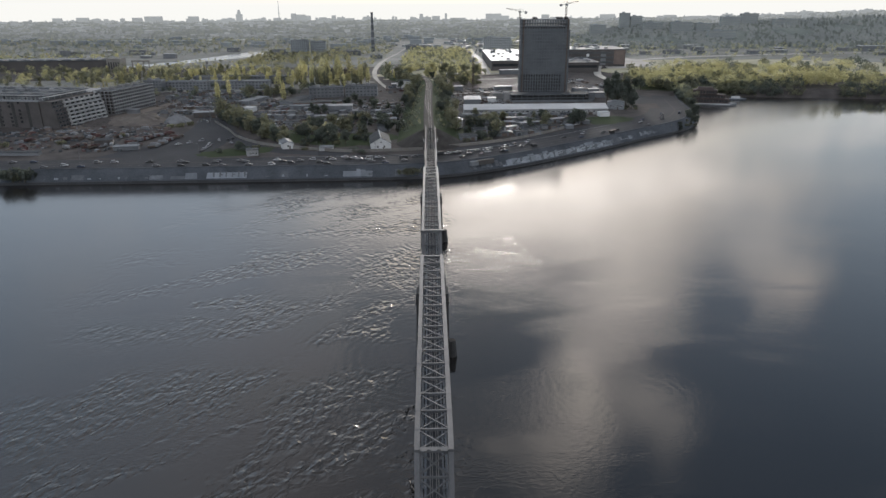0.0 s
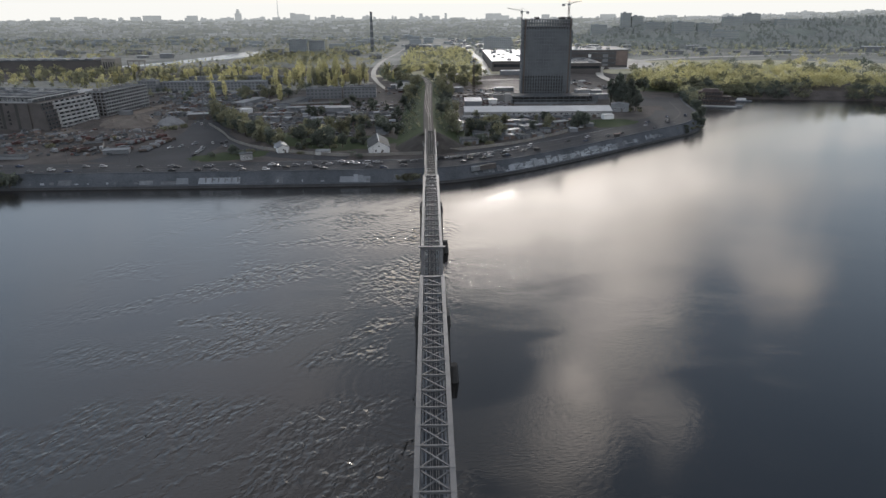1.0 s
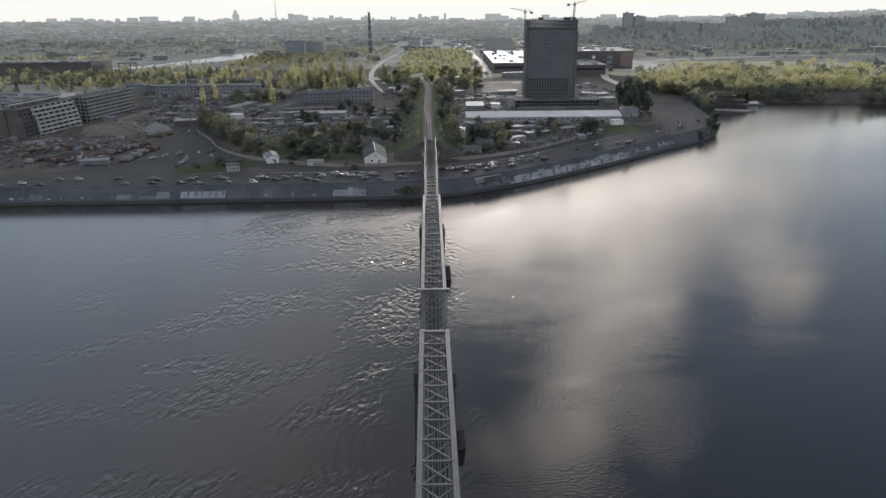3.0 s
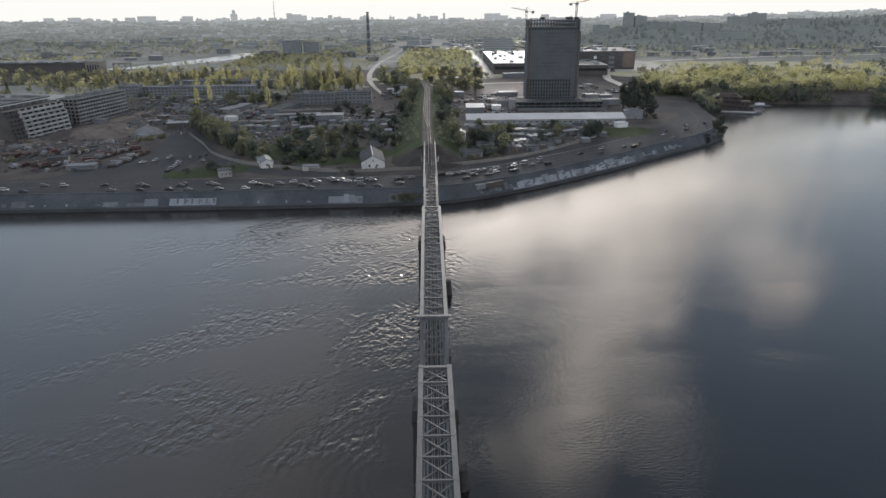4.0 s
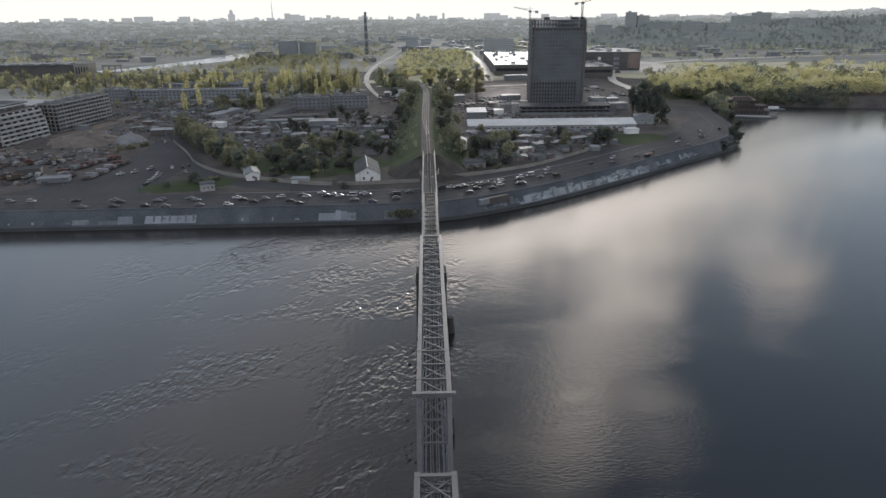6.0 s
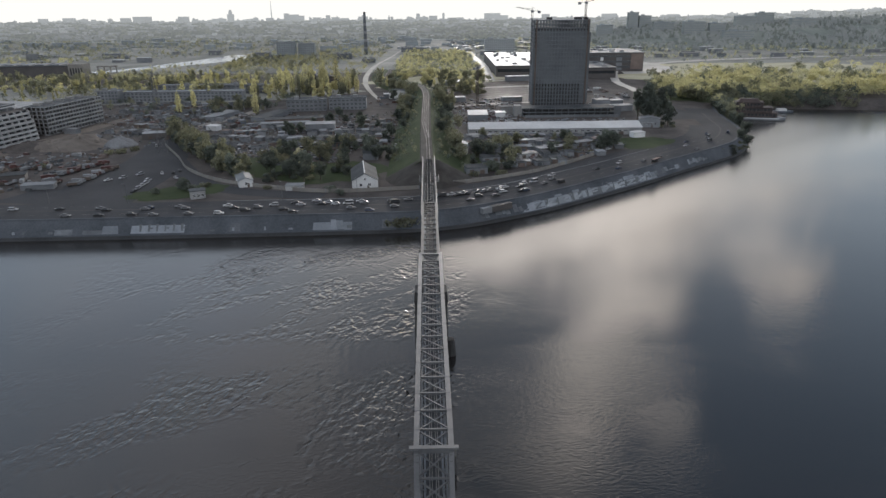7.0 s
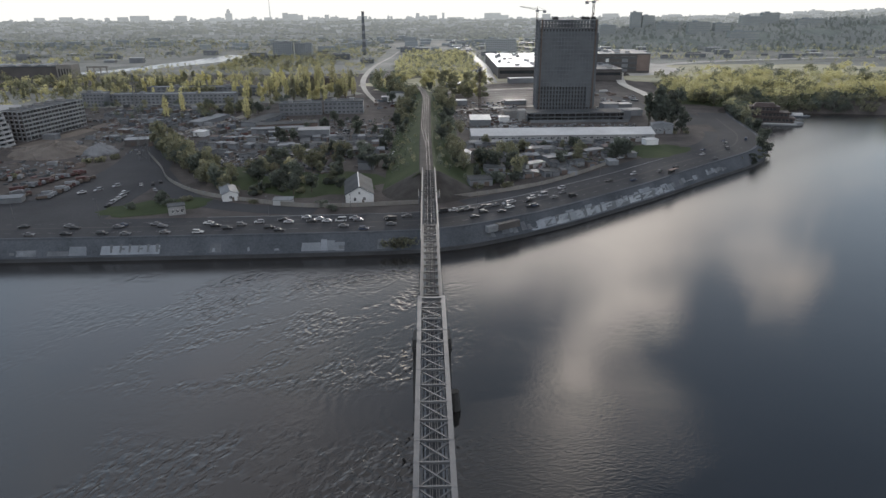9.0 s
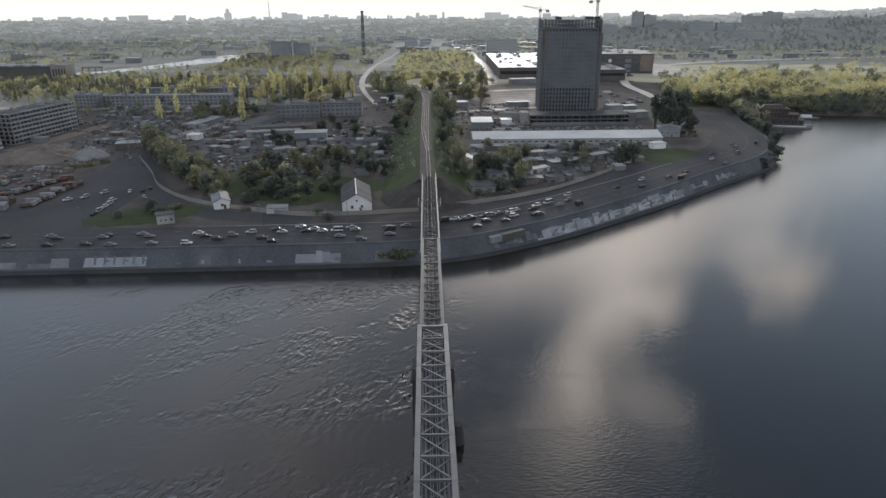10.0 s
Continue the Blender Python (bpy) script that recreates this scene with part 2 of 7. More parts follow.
M_WATER = water_material()
M_GROUND = material("dusty_ground", (0.046, 0.042, 0.040), (0.112, 0.101, 0.094), 1.6, 0.95, bump=0.05, spec=0.12)
M_GRASS = material("spring_grass", (0.033, 0.046, 0.022), (0.061, 0.076, 0.038), 2.0, 0.95, bump=0.1, spec=0.12)
M_ROAD = material("worn_asphalt", (0.040, 0.041, 0.044), (0.062, 0.063, 0.066), 3.0, 0.85, bump=0.01, spec=0.12)
M_CONC = material("weathered_concrete", (0.14, 0.145, 0.15), (0.245, 0.25, 0.255), 2.0, 0.9, bump=0.03, vary=0.12)
M_STONE = material("pier_masonry", (0.026, 0.026, 0.026), (0.06, 0.059, 0.057), 1.5, 0.9, bump=0.05)
M_STEEL = material("grey_painted_steel", (0.072, 0.074, 0.078), (0.125, 0.126, 0.128), 1.0, 0.55, 0.0, vary=0.06)
M_DARKSTEEL = material("rusty_dark_steel", (0.07, 0.055, 0.045), (0.13, 0.10, 0.08), 0.7, 0.75)
M_STEEL_OLD = material("brown_grey_old_steel", (0.06, 0.057, 0.055), (0.105, 0.10, 0.096), 1.0, 0.65, vary=0.08)
M_DECKSTEEL = material("blue_grey_floor_steel", (0.06, 0.07, 0.083), (0.105, 0.117, 0.132), 0.8, 0.6, vary=0.1)
M_GRAVELDARK = material("dark_gravel_slope", (0.042, 0.039, 0.036), (0.078, 0.073, 0.067), 0.6, 0.95, bump=0.06, spec=0.12)
M_BANK = material("stained_bank_concrete", (0.052, 0.059, 0.067), (0.104, 0.113, 0.126), 1.8, 0.9, bump=0.03, spec=0.12)
M_DECK = material("weathered_deck", (0.034, 0.037, 0.041), (0.07, 0.074, 0.08), 0.8, 0.9, spec=0.12)
M_RAIL = material("rail_steel", (0.16, 0.15, 0.14), (0.26, 0.25, 0.24), 0.6, 0.5, 0.2)
M_GRAVEL = material("track_gravel", (0.06, 0.056, 0.052), (0.12, 0.112, 0.104), 0.5, 0.95, bump=0.05, spec=0.12)
M_WHITE = material("whitewashed_wall", (0.50, 0.50, 0.49), (0.68, 0.68, 0.67), 1.5, 0.85, vary=0.1)
M_GREYWALL = material("grey_rendered_wall", (0.125, 0.132, 0.14), (0.22, 0.23, 0.24), 1.5, 0.9, vary=0.2)
M_BRICK = material("brown_brick", (0.11, 0.085, 0.075), (0.19, 0.15, 0.13), 1.5, 0.9, vary=0.15)
M_ROOF = material("grey_roof_sheet", (0.085, 0.092, 0.1), (0.17, 0.18, 0.19), 1.0, 0.56, vary=0.35)
M_ROOFDARK = material("dark_roof_felt", (0.042, 0.046, 0.05), (0.092, 0.097, 0.1), 1.5, 0.85, vary=0.25, spec=0.12)
M_GLASS = material("dark_window_glass", (0.02, 0.022, 0.025), (0.04, 0.043, 0.047), 1.0, 0.12)
# paler, rougher glass that lowers window contrast on far blocks
M_DULLGLASS = material("dull_window_glass", (0.045, 0.048, 0.052), (0.08, 0.083, 0.088), 1.0, 0.4)
M_NET = material("scaffold_net", (0.078, 0.085, 0.092), (0.132, 0.140, 0.148), 1.5, 0.9)
M_BARK = material("tree_bark", (0.06, 0.048, 0.038), (0.12, 0.10, 0.08), 0.4, 0.95)
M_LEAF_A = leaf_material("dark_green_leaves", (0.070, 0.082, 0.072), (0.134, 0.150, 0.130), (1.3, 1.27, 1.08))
M_LEAF_B = leaf_material("fresh_green_leaves", (0.118, 0.122, 0.092), (0.205, 0.206, 0.156), (1.45, 1.40, 1.05))
# yellow spring leaves, brightened further: the sunlit distance is put into the colour
M_LEAF_C = leaf_material("yellow_spring_leaves", (0.29, 0.28, 0.18), (0.46, 0.44, 0.295))
M_QUAY = material("wet_stained_concrete", (0.014, 0.015, 0.017), (0.04, 0.041, 0.044), 1.5, 0.6, bump=0.05)
M_PAVE = material("old_concrete_paving", (0.17, 0.16, 0.145), (0.27, 0.255, 0.23), 1.5, 0.9, spec=0.12)
M_SAND = material("pale_sandy_ground", (0.27, 0.25, 0.215), (0.43, 0.405, 0.355), 4.0, 0.7, vary=0.1)
M_MEADOW = material("dry_spring_meadow", (0.32, 0.30, 0.205), (0.50, 0.47, 0.345), 5.0, 0.95, spec=0.12)
# far ground lightened: haze and distant sun put into the colour
M_FARGROUND = material("pale_hazed_city_ground", (0.15, 0.152, 0.135), (0.31, 0.308, 0.278), 8.0, 0.95, spec=0.12)
M_SOIL = material("brown_sandy_soil", (0.1, 0.088, 0.078), (0.19, 0.168, 0.148), 1.5, 0.95, bump=0.08, spec=0.12)
M_PAINT = material("worn_road_paint", (0.1, 0.1, 0.098), (0.2, 0.2, 0.19), 0.6, 0.8)
M_TAR = material("dark_tar", (0.035, 0.034, 0.033), (0.06, 0.058, 0.055), 2.0, 0.9)
M_RED = material("faded_red_paint", (0.05, 0.022, 0.02), (0.098, 0.04, 0.035), 0.8, 0.6, vary=0.25)
M_BLUE = material("faded_blue_paint", (0.07, 0.08, 0.095), (0.13, 0.145, 0.165), 0.8, 0.6, vary=0.2)
M_SHEET = material("white_painted_roof", (0.36, 0.36, 0.355), (0.54, 0.54, 0.53), 3.0, 0.58, vary=0.08)
M_FRAMECONC = material("raw_concrete_frame", (0.17, 0.168, 0.163), (0.27, 0.265, 0.255), 1.2, 0.9)
# near-black: shade inside holes and frames put into colour; also doors, roof stacks
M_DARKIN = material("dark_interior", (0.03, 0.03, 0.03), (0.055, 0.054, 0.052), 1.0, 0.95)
M_NETF = material("netted_concrete_frame", (0.098, 0.105, 0.113), (0.148, 0.156, 0.165), 1.2, 0.9)
M_DARKWALL = material("dark_cladding", (0.06, 0.055, 0.052), (0.10, 0.09, 0.085), 2.0, 0.7)
M_BROWNWALL = material("brown_grey_brick_wall", (0.06, 0.055, 0.053), (0.11, 0.10, 0.095), 1.5, 0.9)
M_TYRE = material("tyre_rubber", (0.02, 0.02, 0.02), (0.035, 0.035, 0.035), 0.3, 0.9)
CAR_PAINTS = [material("car_paint_" + n, a, b, 0.8, 0.5, spec=0.35) for n, a, b in (
    ("black", (0.012, 0.012, 0.013), (0.02, 0.02, 0.022)), ("grey", (0.10, 0.10, 0.105), (0.14, 0.14, 0.145)), ("white", (0.38, 0.38, 0.38), (0.48, 0.48, 0.475)),
    ("silver", (0.26, 0.26, 0.27), (0.34, 0.34, 0.35)), ("dark_blue", (0.02, 0.03, 0.06), (0.03, 0.045, 0.085)), ("red", (0.20, 0.02, 0.018), (0.28, 0.04, 0.03)))]
M_BLOSSOM = leaf_material("pale_blossom", (0.24, 0.23, 0.17), (0.36, 0.35, 0.28))


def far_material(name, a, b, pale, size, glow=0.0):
    """Evenly matt surface of the far land: pale lifts the base colour as haze; glow: the airlight of the backdrop put
    into emission, growing with distance.
    """
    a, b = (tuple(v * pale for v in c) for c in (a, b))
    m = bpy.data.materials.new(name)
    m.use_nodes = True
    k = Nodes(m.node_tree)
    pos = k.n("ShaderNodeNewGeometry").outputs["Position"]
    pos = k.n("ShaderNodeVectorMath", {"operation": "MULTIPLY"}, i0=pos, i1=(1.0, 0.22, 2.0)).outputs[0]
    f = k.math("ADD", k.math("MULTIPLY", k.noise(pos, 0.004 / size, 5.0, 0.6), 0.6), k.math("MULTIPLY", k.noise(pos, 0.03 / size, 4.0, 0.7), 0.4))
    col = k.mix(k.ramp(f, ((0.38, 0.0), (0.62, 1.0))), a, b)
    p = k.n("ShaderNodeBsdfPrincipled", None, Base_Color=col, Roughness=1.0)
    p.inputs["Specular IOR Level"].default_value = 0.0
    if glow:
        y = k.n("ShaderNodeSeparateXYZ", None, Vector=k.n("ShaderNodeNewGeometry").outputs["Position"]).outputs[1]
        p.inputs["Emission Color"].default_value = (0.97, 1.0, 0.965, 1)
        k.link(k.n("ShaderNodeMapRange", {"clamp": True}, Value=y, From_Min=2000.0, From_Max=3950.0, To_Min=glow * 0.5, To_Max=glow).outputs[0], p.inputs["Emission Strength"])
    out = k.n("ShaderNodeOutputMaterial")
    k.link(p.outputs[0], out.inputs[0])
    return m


# greyed and lifted base colours carry the haze over the far land
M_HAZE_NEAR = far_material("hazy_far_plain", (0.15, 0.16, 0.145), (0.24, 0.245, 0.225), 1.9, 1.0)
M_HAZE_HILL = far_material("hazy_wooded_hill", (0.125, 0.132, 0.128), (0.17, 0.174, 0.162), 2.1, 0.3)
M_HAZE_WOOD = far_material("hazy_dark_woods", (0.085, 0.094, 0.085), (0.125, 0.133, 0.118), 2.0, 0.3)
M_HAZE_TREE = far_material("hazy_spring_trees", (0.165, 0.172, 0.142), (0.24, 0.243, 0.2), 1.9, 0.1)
# leaves greyed and lightened: distance haze put into the colour
M_LEAF_FAR = leaf_material("hazed_distant_leaves", (0.23, 0.235, 0.18), (0.37, 0.365, 0.28))
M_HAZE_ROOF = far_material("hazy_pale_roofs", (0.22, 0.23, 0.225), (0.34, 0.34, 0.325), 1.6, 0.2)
M_OFFWHITE = material("dull_white_render", (0.34, 0.34, 0.335), (0.48, 0.48, 0.47), 1.5, 0.85, vary=0.1)
M_NEWCONC = material("new_pale_concrete", (0.22, 0.222, 0.22), (0.36, 0.358, 0.35), 1.5, 0.9)
M_FADE = material("faded_paint_on_concrete", (0.075, 0.082, 0.092), (0.15, 0.16, 0.172), 0.5, 0.85, vary=0.2)
M_CARGLASS = material("dark_car_glass", (0.02, 0.022, 0.025), (0.04, 0.043, 0.047), 1.0, 0.32)
M_WETSAND = material("pale_glossy_hard_ground", (0.28, 0.268, 0.24), (0.46, 0.44, 0.395), 4.0, 0.62, vary=0.1)
M_BOATBROWN = material("dark_brown_boards", (0.035, 0.026, 0.024), (0.075, 0.055, 0.05), 1.0, 0.8)
# haze before distant buildings is put into their wall colour
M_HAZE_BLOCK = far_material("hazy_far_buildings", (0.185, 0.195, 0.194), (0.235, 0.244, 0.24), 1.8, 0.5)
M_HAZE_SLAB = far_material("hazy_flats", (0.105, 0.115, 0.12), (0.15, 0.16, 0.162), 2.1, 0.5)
# backdrop set: emission stands in for airlight over hills, blocks and trees
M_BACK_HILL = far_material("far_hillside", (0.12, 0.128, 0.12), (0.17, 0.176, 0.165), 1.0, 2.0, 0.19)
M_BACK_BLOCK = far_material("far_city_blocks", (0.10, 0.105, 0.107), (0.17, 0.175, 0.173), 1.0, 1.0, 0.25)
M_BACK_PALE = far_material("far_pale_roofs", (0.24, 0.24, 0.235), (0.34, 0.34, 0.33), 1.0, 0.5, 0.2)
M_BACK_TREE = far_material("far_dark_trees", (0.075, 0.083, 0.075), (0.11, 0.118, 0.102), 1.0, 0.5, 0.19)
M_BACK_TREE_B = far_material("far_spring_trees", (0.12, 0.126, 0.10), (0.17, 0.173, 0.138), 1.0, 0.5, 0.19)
M_GRAFFITI = material("pale_wall_paint", (0.165, 0.185, 0.198), (0.31, 0.33, 0.345), 0.8, 0.8, vary=0.15)
M_GRAFFITI_B = material("faded_blue_grey_wall_paint", (0.13, 0.146, 0.165), (0.225, 0.245, 0.265), 0.8, 0.8, vary=0.2)


# ---- builders ----
def finish(bm, name, mat):
    bmesh.ops.recalc_face_normals(bm, faces=bm.faces[:])
    me = bpy.data.meshes.new(name)
    bm.to_mesh(me)
    bm.free()
    for one in (mat if isinstance(mat, (list, tuple)) else [mat]):
        me.materials.append(one)
    return me


def part(name, bm, mat, parent=None, label=""):
    me = bm if isinstance(bm, bpy.types.Mesh) else finish(bm, name, mat)
    ob = new(name, me)
    if parent is not None:
        ob.parent = parent
    if label:
        ob["label"] = label
    return ob


def box(bm, x0, y0, z0, x1, y1, z1, mi=0, taper=0.0):
    """A block between two corners; taper draws its top in on all sides."""
    t = taper
    v = [bm.verts.new(p) for p in ((x0, y0, z0), (x1, y0, z0), (x1, y1, z0), (x0, y1, z0),
                                   (x0 + t, y0 + t, z1), (x1 - t, y0 + t, z1), (x1 - t, y1 - t, z1), (x0 + t, y1 - t, z1))]
    for f in ((0, 3, 2, 1), (4, 5, 6, 7), (0, 1, 5, 4), (1, 2, 6, 5), (2, 3, 7, 6), (3, 0, 4, 7)):
        bm.faces.new([v[i] for i in f]).material_index = mi
    return v


def beam(bm, a, b, w, h, mi=0):
    """A bar from a to b, w wide and h high."""
    a, b = Vector(a), Vector(b)
    d = (b - a).normalized()
    side = d.cross(Vector((0, 0, 1)))
    side = Vector((1, 0, 0)) if side.length < 1e-3 else side.normalized()
    up = side.cross(d).normalized()
    ring = [(-w / 2, -h / 2), (w / 2, -h / 2), (w / 2, h / 2), (-w / 2, h / 2)]
    va = [bm.verts.new(a + side * p + up * q) for p, q in ring]
    vb = [bm.verts.new(b + side * p + up * q) for p, q in ring]
    for i in range(4):
        j = (i + 1) % 4
        bm.faces.new((va[i], va[j], vb[j], vb[i])).material_index = mi
    bm.faces.new(va[::-1]).material_index = mi
    bm.faces.new(vb).material_index = mi


def tube(bm, base, top, r0, r1, n=10, mi=0):
    a, b = Vector(base), Vector(top)
    q = (b - a).to_track_quat("Z", "Y")
    va = [bm.verts.new(a + q @ Vector((r0 * math.cos(2 * math.pi * i / n), r0 * math.sin(2 * math.pi * i / n), 0))) for i in range(n)]
    vb = [bm.verts.new(b + q @ Vector((r1 * math.cos(2 * math.pi * i / n), r1 * math.sin(2 * math.pi * i / n), 0))) for i in range(n)]
    for i in range(n):
        j = (i + 1) % n
        bm.faces.new((va[i], va[j], vb[j], vb[i])).material_index = mi
    bm.faces.new(va[::-1]).material_index = mi
    bm.faces.new(vb).material_index = mi


def thing(name, label, category, x=0, y=0, z=0, rz=0, group="", kind=""):
    e = new(name)
    e.matrix_world = pose(x, y, z, 0, 0, rz)
    return tagged(e, label, category, group, kind)


def boxpart(name, mat, parent, *dims, label="", taper=0.0):
    bm = bmesh.new()
    box(bm, *dims, taper=taper)
    return part(name, bm, mat, parent, label)


def beampart(name, mat, parent, a, b, w, h, label=""):
    bm = bmesh.new()
    beam(bm, a, b, w, h)
    return part(name, bm, mat, parent, label)


# ---- river, ground, road ----
# waterline of the far bank, from west to east
BANK = [(-2400, 350), (-900, 366), (-400, 376), (-167, 383), (-83, 386), (-40, 388), (-8, 391), (16, 398), (54, 420), (88, 446),
        (121, 473), (153, 502), (186, 530), (209, 552), (225, 577), (238, 609), (246, 654), (255, 699), (268, 735), (325, 752), (430, 735), (700, 700), (2400, 640)]


def smooth_line(pts, step):
    """Points along a smooth line through pts."""
    out = []
    for i in range(len(pts) - 1):
        p0, p1, p2, p3 = (Vector((*pts[min(max(j, 0), len(pts) - 1)], 0)) for j in (i - 1, i, i + 1, i + 2))
        n = max(1, int((p2 - p1).length / step))
        for s in range(n):
            u = s / n
            m1, m2 = (p2 - p0) * 0.5, (p3 - p1) * 0.5
            l = (p2 - p1).length
            m1 = m1.normalized() * min(l, m1.length)
            m2 = m2.normalized() * min(l, m2.length)
            out.append(p1 * (2 * u ** 3 - 3 * u * u + 1) + m1 * (u ** 3 - 2 * u * u + u) + p2 * (3 * u * u - 2 * u ** 3) + m2 * (u ** 3 - u * u))
    out.append(Vector((*pts[-1], 0)))
    return out


def offset_line(line, d):
    """The line moved d to its left."""
    out = []
    for i, p in enumerate(line):
        a, b = line[max(i - 1, 0)], line[min(i + 1, len(line) - 1)]
        t = (b - a).normalized()
        out.append(p + Vector((-t.y, t.x, 0)) * d)
    return out


SHORE = smooth_line(BANK, 8)
LAND = 8.0


def strip(bm, rows, mi=0):
    """Quads between neighbouring rows of points."""
    vs = [[bm.verts.new(p) for p in r] for r in rows]
    for a, b in zip(vs, vs[1:]):
        for i in range(len(a) - 1):
            bm.faces.new((a[i], a[i + 1], b[i + 1], b[i])).material_index = mi


def lift(line, z):
    return [Vector((p.x, p.y, z)) for p in line]


def build_ground():
    bm = bmesh.new()
    far = [Vector((p.x * 1.6, 2850, LAND)) for p in SHORE]
    shore0 = offset_line(SHORE, -3)
    top = offset_line(SHORE, 17)
    mids = [[Vector((a.x + (b.x - a.x) * u, a.y + (b.y - a.y) * u, LAND)) for a, b in zip(top, far)] for u in (0.004, 0.02, 0.08, 0.25, 0.5)]
    strip(bm, [lift(shore0, -4.0), lift(offset_line(SHORE, 2.5), -2.5), lift(top, LAND - 0.35)] + mids + [far])
    g = part("ground", bm, M_GROUND)
    tagged(g, "dusty grey-brown earth ground behind the river bank", "ground", kind="structure")
    bm = bmesh.new()
    for p in ((-6000, -1500, 0), (6000, -1500, 0), (6000, 1400, 0), (-6000, 1400, 0)):
        bm.verts.new(p)
    bm.faces.new(bm.verts[:])
    w = part("water", bm, M_WATER)
    tagged(w, "dark calm river water with ripples and cloud reflections", "water", kind="structure")


build_ground()

# stepped concrete bank and the road along it
def bank_strip(name, mat, label, cat, cut, x0=-1e9, x1=1e9, gap=0.0):
    """A band along the shore: cut holds (offset inland, height) pairs."""
    bm = bmesh.new()
    rows = [lift(offset_line(SHORE, d), z) for d, z in cut]
    keep = [i for i, p in enumerate(SHORE) if x0 <= p.x <= x1]
    strip(bm, [[r[i] for i in keep] for r in rows])
    return tagged(part(name, bm, mat), label, cat, kind="structure")


bank_strip("quay_wall", M_QUAY, "dark wet stained concrete quay wall above the water", "wall", ((5.0, -2.0), (5.5, 0.0), (5.8, 1.4), (6.5, 1.5)), x1=262)
bank_strip("embankment", M_BANK, "sloping weathered concrete river embankment", "embankment", ((6.3, 1.42), (10.9, 7.75), (11.0, 8.5), (11.5, 8.5), (11.6, 7.9)), x1=262)
bank_strip("pavement", M_BANK, "narrow concrete pavement along the river road", "pavement", ((11.55, 8.12), (13.2, 8.12), (13.3, 7.9)), x1=258)
bank_strip("road", M_ROAD, "wide grey asphalt river road with traffic", "road", ((13.2, 8.05), (37.5, 8.06)), x1=258)
bank_strip("kerb", M_CONC, "pale concrete kerb beside the river road", "kerb", ((37.4, 7.9), (37.45, 8.2), (37.8, 8.2), (37.85, 7.9)), x0=-110, x1=160)
for d in (19.0, 31.5):
    bm = bmesh.new()
    line = [p for p in SHORE if -420 < p.x < 215]
    inner, outer = offset_line(line, d - 0.09), offset_line(line, d + 0.09)
    for i in range(0, len(line) - 1):
        for f0, f1 in ((0.0, 0.4),):
            q = [a.lerp(b, f) for a, b, f in ((inner[i], inner[i + 1], f0), (inner[i], inner[i + 1], f1), (outer[i], outer[i + 1], f1), (outer[i], outer[i + 1], f0))]
            bm.faces.new([bm.verts.new((p.x, p.y, 8.075)) for p in q])
    tagged(part("lane_marking", bm, M_PAINT), "worn white dashed lane line on asphalt", "marking", kind="structure")
bank_strip("forecourt", M_ROAD, "wide grey asphalt verge beside the river road", "road", ((37.9, 8.045), (47.5, 8.05)), x0=24, x1=240)
# dark double line in the middle of the road
bank_strip("median_strip", M_TAR, "dark worn median strip of the river road", "road", ((25.0, 8.072), (26.1, 8.072)), x0=-900, x1=252)


def path_strip(name, mat, label, cat, pts, half, z, step=12, kind="structure"):
    """A flat band along pts; half: half its width at each of them."""
    bm = bmesh.new()
    line = smooth_line(pts, step)
    n = len(line) - 1
    rows = [[], []]
    for i, p in enumerate(line):
        a, b = line[max(i - 1, 0)], line[min(i + 1, n)]
        t = (b - a).normalized()
        u = i / n * (len(half) - 1)
        k = min(int(u), len(half) - 2)
        w = half[k] + (half[k + 1] - half[k]) * (u - k)
        for r, s in zip(rows, (1, -1)):
            r.append(Vector((p.x - t.y * w * s, p.y + t.x * w * s, z)))
    strip(bm, rows)
    return tagged(part(name, bm, mat), label, cat, kind=kind)


path_strip("side_street", M_ROAD, "grey asphalt side street joining the river road", "road",
           [(-188, 418), (-183, 448), (-176, 485), (-184, 540), (-205, 600), (-232, 665), (-262, 740)], (36, 24, 17, 12, 9, 7, 7), 8.10)
path_strip("lane", M_ROAD, "narrow asphalt lane along a yard wall", "road", [(-60, 430), (-98, 438), (-124, 452), (-148, 482), (-166, 512)], (6, 6, 6, 7, 8), 8.12)
path_strip("yard_lane", M_PAVE, "pale dusty lane between rows of sheds", "road", [(-205, 610), (-180, 680), (-168, 730)], (5, 5, 4), 8.08)
path_strip("site_road", M_SOIL, "pale brown dirt track along the unfinished flats", "road", [(-300, 505), (-291, 545), (-284, 600), (-274, 650), (-268, 700)], (9, 8, 7, 7, 6), 8.10)
path_strip("dirt_road", M_SAND, "pale sandy road leading to the city", "road", [(-63, 790), (-76, 846), (-90, 920), (-101, 1030), (-103, 1200), (-90, 1390), (-80, 1600), (-40, 2000)], (2.0, 3.6, 3.2, 2.0, 1.4, 1.2, 1.0, 1.0), 8.08, 30)
path_strip("avenue", M_WETSAND, "pale wide avenue leading to the city", "road", [(62, 960), (64, 1040), (66, 1180), (58, 1400), (60, 1700)], (5.5, 5.5, 5.5, 6, 6), 8.3, 30)
path_strip("highway", M_WETSAND, "pale elevated highway in the distance", "road", [(206, 766), (211, 811), (212, 863), (212, 930), (248, 1080), (300, 1150), (420, 1230), (700, 1300), (1100, 1330)], (5, 5, 6, 10, 11, 9, 8, 8, 8), 8.6, 30)
path_strip("shore_road", M_ROAD, "grey road curving inland past the woods", "road", [(205, 655), (198, 715), (182, 760), (172, 810), (160, 880)], (16, 14, 11, 9, 9), 8.09)
